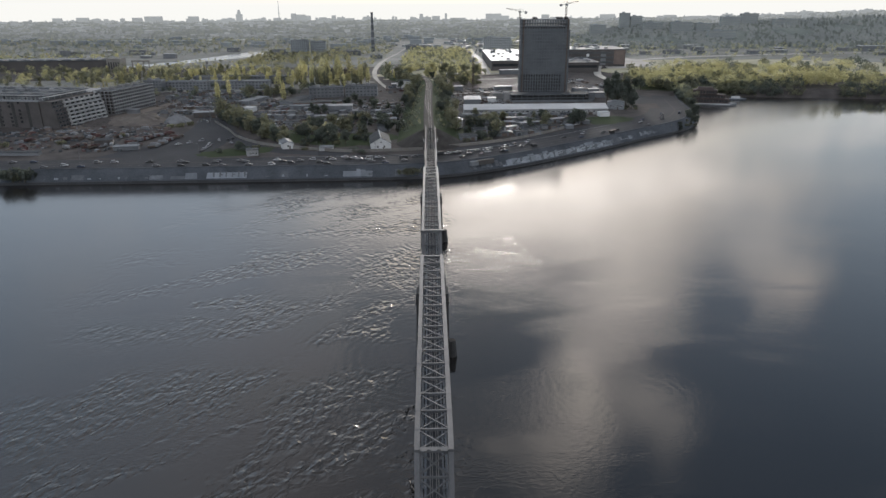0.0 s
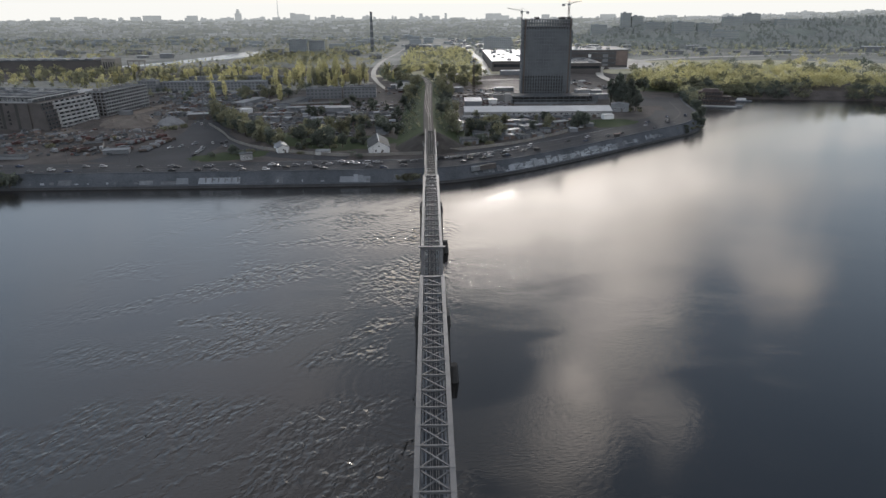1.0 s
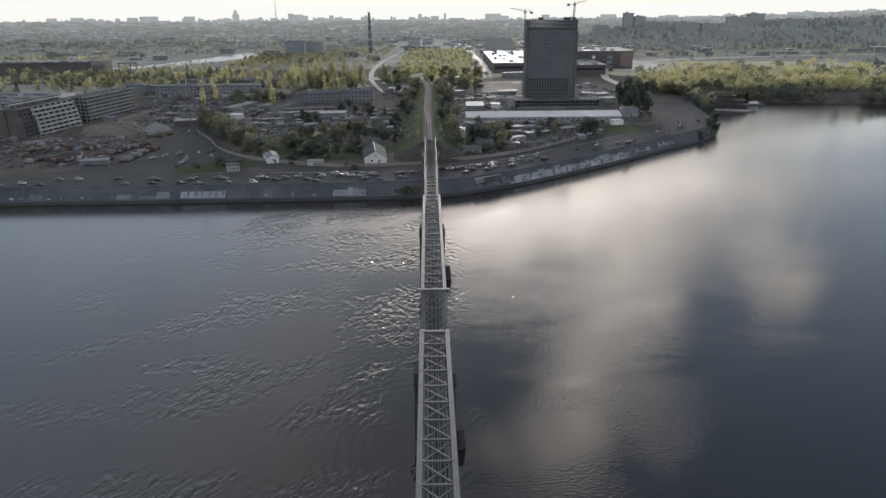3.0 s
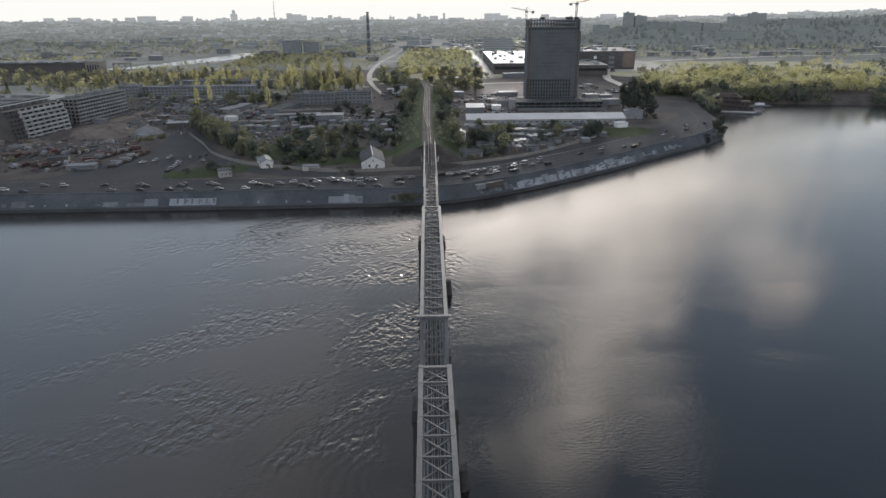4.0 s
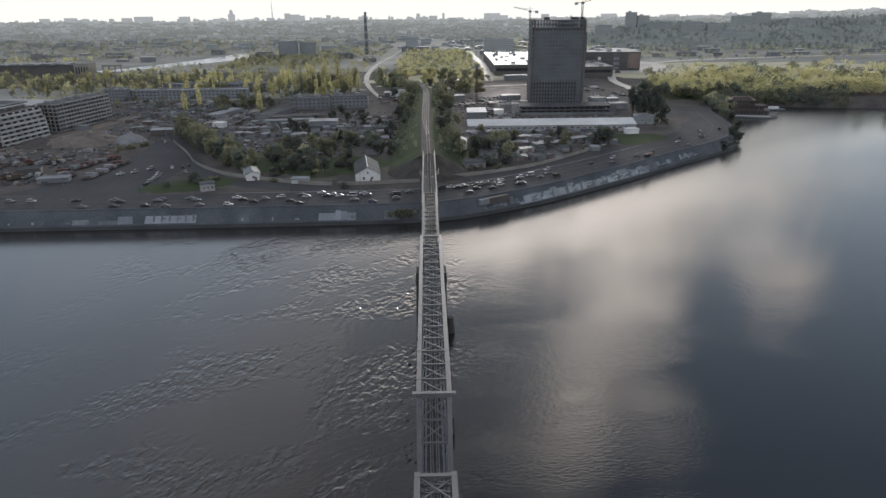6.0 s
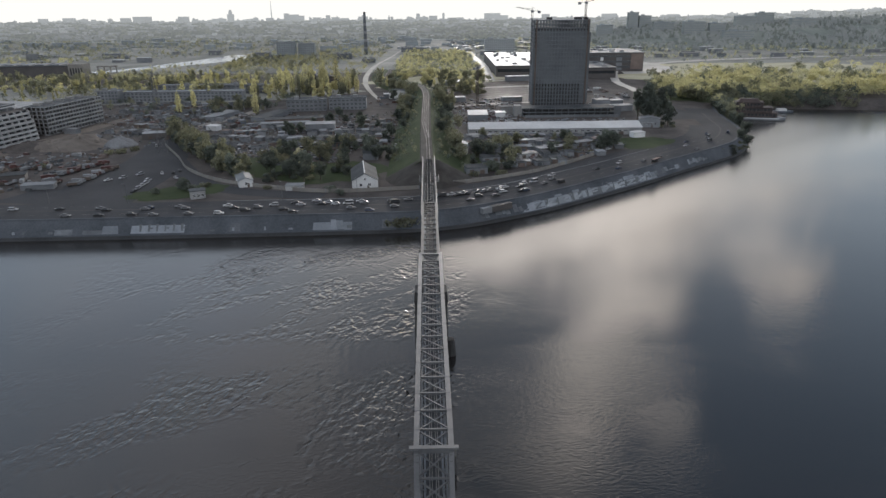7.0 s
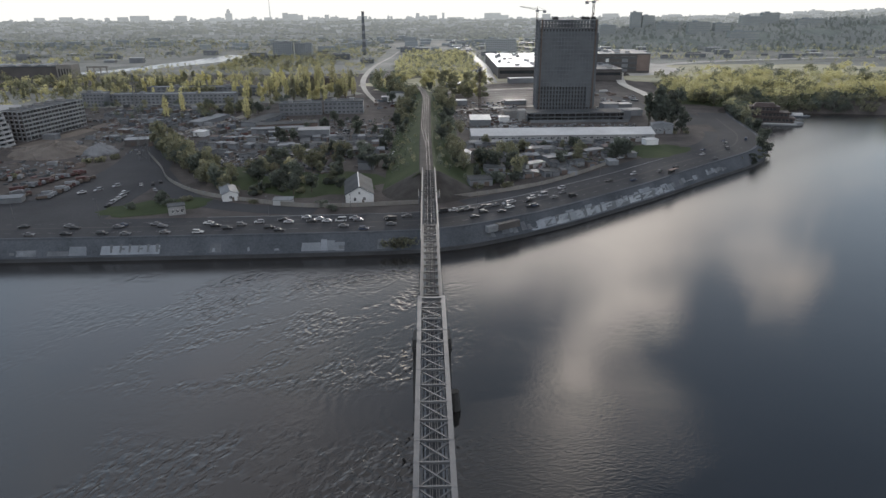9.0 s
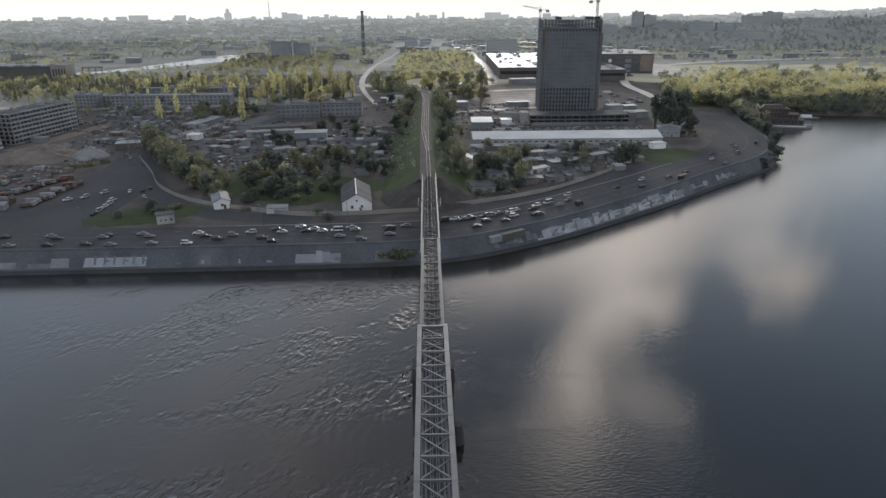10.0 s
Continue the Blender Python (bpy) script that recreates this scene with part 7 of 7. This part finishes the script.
# shelter on the river side of the road
p, a = shore_at(137, 13.0)
sh = thing("bus_shelter", "small dark bus shelter with a reddish roof by the road", "shelter", p.x, p.y, 8.12, a + 90)
for x in (-3.2, 0, 3.2):
    beampart("post", M_DARKSTEEL, sh, (x, 0.8, 0), (x, 0.8, 2.6), 0.14, 0.14)
boxpart("roof", M_RED, sh, -4.0, -1.0, 2.6, 4.0, 1.3, 2.8)
boxpart("back_panel", M_CARGLASS, sh, -3.4, 0.9, 0.5, 3.4, 0.98, 2.3)
boxpart("bench", M_DARKWALL, sh, -2.6, 0.2, 0.42, 2.6, 0.7, 0.5)


# ---- floating restaurant ----
bt = thing("restaurant_boat", "moored dark brown restaurant barge with white hull band", "boat", 279, 701, 0, -16)
bt.scale = (1.12, 1.15, 1.2)
bm = bmesh.new()
pts = [(-21, -6), (17, -6), (23, 0), (17, 6), (-21, 6)]
lo = [bm.verts.new((x * 0.96, y * 0.9, -0.6)) for x, y in pts]
hi = [bm.verts.new((x, y, 2.0)) for x, y in pts]
bm.faces.new(lo[::-1]), bm.faces.new(hi)
for i in range(5):
    bm.faces.new((lo[i], lo[(i + 1) % 5], hi[(i + 1) % 5], hi[i]))
part("hull", bm, M_GREYWALL, bt)
for z, a, b, c in ((2.0, -20, 15, 5.8), (5.6, -19, 11, 5.4), (9.2, -16, 4, 4.6)):
    boxpart("deck_house", M_BOATBROWN, bt, a, -c + 0.5, z, b, c - 0.5, z + 3.3)
    for i in range(int((b - a) / 2.6)):
        boxpart("window", M_GLASS, bt, a + 0.8 + i * 2.6, -c + 0.42, z + 1.0, a + 2.5 + i * 2.6, -c + 0.49, z + 2.6)
    for i in range(3):
        boxpart("window", M_GLASS, bt, b + 0.01, -c + 1.4 + i * 3.0, z + 1.0, b + 0.08, -c + 3.0 + i * 3.0, z + 2.6)
    bm = bmesh.new()
    box(bm, a - 0.8, -c - 0.3, z + 3.3, b + 1.0, c + 0.3, z + 3.62, taper=0.2)
    part("deck", bm, M_BOATBROWN, bt)
    for yy in (-c - 0.1, c + 0.1):
        beampart("railing", M_BRICK, bt, (a - 0.6, yy, z + 0.9), (b + 0.8, yy, z + 0.9), 0.08, 0.12)
    for i in range(9):
        xx = a + (b - a) * i / 8
        beampart("post", M_BRICK, bt, (xx, -c - 0.1, z), (xx, -c - 0.1, z + 3.3), 0.14, 0.14)
bm = bmesh.new()
box(bm, -14, -3.4, 12.8, 2, 3.4, 15.0, taper=1.6)
part("roof", bm, M_BOATBROWN, bt)
beampart("rubbing_strake", M_WHITE, bt, (-20, -6.05, 1.5), (17, -6.05, 1.5), 0.12, 0.7)
b2 = thing("motor_boat", "small pale blue moored motor boat", "boat", 322, 738, 0, -8)
bm = bmesh.new()
pts = [(-9, -2.6), (6, -2.6), (10, 0), (6, 2.6), (-9, 2.6)]
lo = [bm.verts.new((x * 0.94, y * 0.8, -0.4)) for x, y in pts]
hi = [bm.verts.new((x, y, 1.5)) for x, y in pts]
bm.faces.new(lo[::-1]), bm.faces.new(hi)
for i in range(5):
    bm.faces.new((lo[i], lo[(i + 1) % 5], hi[(i + 1) % 5], hi[i]))
part("hull", bm, M_BLUE, b2)
boxpart("cabin", M_WHITE, b2, -6, -1.9, 1.5, 3, 1.9, 3.6, taper=0.3)
gang = thing("landing_stage", "low white landing stage beside the barge", "landing stage", 300, 733, 0, -10)
boxpart("pontoon", M_WHITE, gang, -9, -2.4, -0.4, 9, 2.4, 1.0)
boxpart("booth", M_ROOF, gang, -6, -1.8, 1.0, 2, 1.8, 3.4)


# ---- far plain, hills and skyline ----
def ridge(x, y):
    """Height of the far land, rising gently towards the skyline."""
    u = min(1.0, max(0.0, (y - 2050) / 1900))
    top = 5.5 + 9.0 * noise.noise((x * 0.0009, 0.4, 2.0)) + 4.0 * noise.noise((x * 0.004, 0.4, 7.0)) + 26.0 * min(1.0, max(0.0, (x - 1300) / 1100))
    return 8.7 + max(1.5, top) * u ** 1.4 + 3.0 * noise.noise((x * 0.006, y * 0.005, 5.0)) * u


def backdrop():
    bm = bmesh.new()
    rows = []
    for y, z in ((1980, 7.95), (2000, 8.6), (2060, 8.7)):
        rows.append([Vector((x, y, z)) for x in range(-5400, 5401, 180)])
    strip(bm, rows)
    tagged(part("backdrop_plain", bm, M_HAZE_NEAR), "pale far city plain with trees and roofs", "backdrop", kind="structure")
    bm = bmesh.new()
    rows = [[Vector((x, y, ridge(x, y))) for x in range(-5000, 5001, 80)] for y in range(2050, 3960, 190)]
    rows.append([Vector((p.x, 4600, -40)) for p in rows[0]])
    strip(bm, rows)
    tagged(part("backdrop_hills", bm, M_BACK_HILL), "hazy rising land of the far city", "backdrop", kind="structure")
    # skyline
    rnd = random.Random(3)
    bm = bmesh.new()
    for i in range(420):
        x = rnd.uniform(-2700, 2700)
        y = rnd.uniform(3780, 3930)
        dense = 1.0 if -1900 < x < 300 else 0.7
        h = rnd.choice([6, 8, 9, 11, 14, 18, 24]) * dense
        w = rnd.choice([5, 7, 9, 14, 22, 30]) * rnd.uniform(0.7, 1.2)
        z0 = ridge(x, y)
        box(bm, x - w, y, z0 - 4, x + w, y + 14, z0 + h)
        if rnd.random() < 0.5:
            q = rnd.uniform(-0.5, 0.5) * w
            box(bm, x + q - w * 0.3, y + 1, z0 + h, x + q + w * 0.25, y + 8, z0 + h + rnd.uniform(2, 7))
    for x, h, w in ((-1118, 44, 15), (-1118, 58, 6), (-1118, 66, 2), (-820, 46, 12), (-780, 40, 24), (-742, 34, 14), (-1590, 36, 46), (-1680, 28, 24), (-1370, 36, 26), (-1980, 28, 30), (-2120, 26, 22), (-600, 34, 10), (-660, 24, 20),
                    (-120, 40, 9), (-40, 30, 22), (15, 44, 6), (275, 42, 42), (330, 30, 30), (560, 30, 20), (900, 26, 40), (1240, 22, 30)):
        z0 = ridge(x, 3860)
        box(bm, x - w, 3850 - h * 0.13, z0 - 4, x + w, 3870, z0 + h)
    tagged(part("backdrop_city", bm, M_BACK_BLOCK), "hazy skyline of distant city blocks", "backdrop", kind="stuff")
    # buildings and tree clumps over the rising land
    bm = bmesh.new()
    for i in range(1700):
        x, y = rnd.uniform(-2700, 2600), 1990 + 1850 * rnd.random() ** 1.1
        k = y / 2400
        w, h = rnd.uniform(3, 15) * k, rnd.choice([3, 4, 5, 7, 9, 13]) * k * 0.9
        z0 = ridge(x, y)
        m = rnd.choice([0, 0, 0, 0, 0, 1, 2])
        box(bm, x - w, y, z0 - 4, x + w, y + 10, z0 + h, mi=m)
        box(bm, x - w - 0.4, y - 0.5, z0 + h, x + w + 0.4, y + 10.5, z0 + h + 0.9 * k, mi=rnd.choice([0, 1, 1, 2]))
    tagged(part("hillside_buildings", bm, [M_BACK_BLOCK, M_BACK_HILL, M_BACK_PALE]), "hazy buildings over the far rising land", "buildings", kind="stuff")
    r = np.random.RandomState(5)
    n = 34000
    gx, gy = r.uniform(-2900, 2800, 900), 1990 + 1900 * r.uniform(size=900)
    pick = r.randint(0, 900, n)
    px, py = gx[pick] + r.normal(scale=48, size=n), gy[pick] + r.normal(scale=24, size=n)
    v, f = [], []
    for x, y in zip(px, py):
        z = ridge(x, y)
        a, w, h = r.uniform(0, 3), r.uniform(3, 7) * y / 2500, r.uniform(3, 8.5) * y / 2500
        k = len(v)
        v += [(x - w, y, z - 1), (x + w, y + 1, z - 1), (x + w * 0.7, y + 2, z + h * 0.8), (x + a - 1.5, y + 2, z + h), (x - w * 0.8, y + 1, z + h * 0.7)]
        f.append((k, k + 1, k + 2, k + 3, k + 4))
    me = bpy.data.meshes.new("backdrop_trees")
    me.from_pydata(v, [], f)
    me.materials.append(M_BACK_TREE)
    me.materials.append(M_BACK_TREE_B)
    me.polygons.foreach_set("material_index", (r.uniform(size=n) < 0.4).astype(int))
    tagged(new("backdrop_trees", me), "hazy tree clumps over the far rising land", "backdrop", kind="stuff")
    bm = bmesh.new()
    tube(bm, (-898, 3850, 5), (-898, 3850, 72), 3.6, 1.9, 8)
    tube(bm, (-898, 3850, 72), (-898, 3850, 124), 2.0, 1.2, 6)
    box(bm, -901.5, 3846, 58, -894.5, 3854, 61)
    tagged(part("backdrop_mast", bm, M_BACK_BLOCK), "thin hazy television mast on the horizon", "mast")
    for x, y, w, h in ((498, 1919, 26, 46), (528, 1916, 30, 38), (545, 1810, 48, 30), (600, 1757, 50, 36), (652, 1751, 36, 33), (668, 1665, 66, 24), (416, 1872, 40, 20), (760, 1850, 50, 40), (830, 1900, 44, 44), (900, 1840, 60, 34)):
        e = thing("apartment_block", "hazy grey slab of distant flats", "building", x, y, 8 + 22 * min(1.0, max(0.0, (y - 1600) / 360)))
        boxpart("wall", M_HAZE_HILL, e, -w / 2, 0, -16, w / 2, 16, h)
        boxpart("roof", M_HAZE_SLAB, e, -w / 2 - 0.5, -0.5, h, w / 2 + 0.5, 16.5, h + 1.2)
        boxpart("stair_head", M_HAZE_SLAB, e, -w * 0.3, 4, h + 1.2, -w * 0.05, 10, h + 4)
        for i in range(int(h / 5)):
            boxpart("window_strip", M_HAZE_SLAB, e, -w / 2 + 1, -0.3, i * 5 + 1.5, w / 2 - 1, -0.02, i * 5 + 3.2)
    # wooded rise before and behind the far flats
    def rise(x, y):
        u = min(1.0, max(0.0, (y - 1480) / 480))
        top = 31 + 8 * noise.noise((x * 0.006, y * 0.004, 3.0)) + 14 * min(1.0, max(0.0, (x - 800) / 400))
        return 8.1 + top * (u * u * (3 - 2 * u)) * min(1.0, max(0.0, (x - 330 - (y - 1480) * 0.12) / 150))
    bm = bmesh.new()
    rows = [[Vector((x, y, rise(x, y))) for x in range(330, 2300, 22)] for y in range(1480, 2041, 40)]
    rows.append([Vector((p.x, 2080, 6)) for p in rows[0]])
    strip(bm, rows)
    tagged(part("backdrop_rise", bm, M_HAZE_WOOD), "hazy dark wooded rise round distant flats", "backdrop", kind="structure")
    r = np.random.RandomState(9)
    v, f = [], []
    for i in range(9000):
        x, y = r.uniform(360, 2200), r.uniform(1490, 2030)
        if noise.noise((x * 0.012, y * 0.01, 6.0)) < -0.18:
            continue
        z, w, h = rise(x, y), r.uniform(2.5, 6), r.uniform(5, 12)
        k, a = len(v), r.uniform(-1, 1)
        v += [(x - w, y, z - 1), (x + w, y + 1, z - 1), (x + w * 0.8, y + 2, z + h * 0.7), (x + a, y + 2, z + h), (x - w * 0.7, y + 1, z + h * 0.8)]
        f.append((k, k + 1, k + 2, k + 3, k + 4))
    me = bpy.data.meshes.new("rise_trees")
    me.from_pydata(v, [], f)
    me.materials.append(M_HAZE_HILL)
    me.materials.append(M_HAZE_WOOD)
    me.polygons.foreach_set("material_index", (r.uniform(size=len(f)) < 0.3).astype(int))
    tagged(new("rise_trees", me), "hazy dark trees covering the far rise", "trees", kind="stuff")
    # roofs between the far trees
    bm = bmesh.new()
    for i in range(380):
        x, y = rnd.uniform(-1700, 1500), rnd.uniform(1240, 1990)
        if -180 < x < -110 and y < 1470:
            continue
        if 50 < x < 330 and y < 1230 or abs(x + 540 - (y - 1095) * 0.45) < 55 and y < 1480 or 330 < x < 1200 and 1480 < y < 1660:
            continue
        w, d, h = rnd.uniform(5, 22), rnd.uniform(6, 14), rnd.choice([3, 4, 5, 6, 8, 10])
        w *= 0.75
        box(bm, x - w, y, 7.5, x + w, y + d, 8 + h, mi=(5 if y > 1500 else rnd.choice([0, 0, 1])))
        box(bm, x - w - 0.4, y - 0.4, 8 + h, x + w + 0.4, y + d + 0.4, 8.6 + h, mi=(rnd.choice([6, 6, 7]) if y > 1500 else rnd.choice([2, 3, 3, 2, 4])))
    for i in range(150):
        x, y = rnd.uniform(10, 340), rnd.uniform(1265, 1900)
        w, d, h = rnd.uniform(2, 11), rnd.uniform(4, 12), rnd.choice([2, 3, 3, 4, 6])
        box(bm, x - w, y, 7.5, x + w, y + d, 8 + h, mi=rnd.choice([0, 1, 5]))
        box(bm, x - w - 0.3, y - 0.3, 8 + h, x + w + 0.3, y + d + 0.3, 8.4 + h, mi=rnd.choice([2, 2, 3, 4]))
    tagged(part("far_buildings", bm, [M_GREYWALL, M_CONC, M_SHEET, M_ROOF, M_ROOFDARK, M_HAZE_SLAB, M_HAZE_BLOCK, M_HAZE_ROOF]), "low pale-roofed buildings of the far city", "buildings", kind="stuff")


backdrop()


# small junk strewn over the yards
def junk():
    r = random.Random(44)
    bm = bmesh.new()
    zones = [(-320, 650, -180, 785), (-330, 500, -215, 585), (-262, 590, -200, 730), (-205, 560, -120, 700), (-125, 540, -34, 690), (24, 495, 124, 585), (-420, 430, -320, 520), (8, 640, 70, 790), (36, 630, 150, 660), (-115, 500, -60, 560), (-150, 520, -110, 560), (24, 495, 100, 585)]
    for i in range(3600):
        x0, y0, x1, y1 = zones[i % len(zones)]
        x, y = r.uniform(x0, x1), r.uniform(y0, y1)
        if x > 0 and y < 590 and (x - 44) * 0.92 > (y - 478):
            continue
        if abs(x + 182) < 14 and y < 560:
            continue
        w, d, h = r.uniform(0.3, 1.6), r.uniform(0.3, 1.1), r.uniform(0.2, 1.1)
        c, s = math.cos(i), math.sin(i)
        v = box(bm, -w, -d, LAND - 0.1, w, d, LAND + h, mi=r.choice([0, 1, 1, 2, 2, 3, 5, 5]), taper=0.1)
        for p in v:
            p.co.x, p.co.y = x + p.co.x * c - p.co.y * s, y + p.co.x * s + p.co.y * c
    for i in range(240):
        x, y = r.uniform(-335, -208), r.uniform(442, 524)
        if x > -216 and y < 520 and y > 462:
            continue
        w, d, h = r.uniform(0.8, 2.6), r.uniform(0.6, 1.3), r.uniform(0.5, 1.7)
        c, s = math.cos(i * 2.3), math.sin(i * 2.3)
        v = box(bm, -w, -d, LAND - 0.1, w, d, LAND + h, mi=r.choice([1, 1, 5, 5, 5, 5, 6, 2]), taper=0.25)
        for p in v:
            p.co.x, p.co.y = x + p.co.x * c - p.co.y * s, y + p.co.x * s + p.co.y * c
    tagged(part("yard_junk", bm, [M_GREYWALL, M_DARKSTEEL, M_ROOF, M_CONC, M_BRICK, M_ROOFDARK, M_RED]), "small scrap and rubble strewn over bare yards", "junk", kind="stuff")


junk()
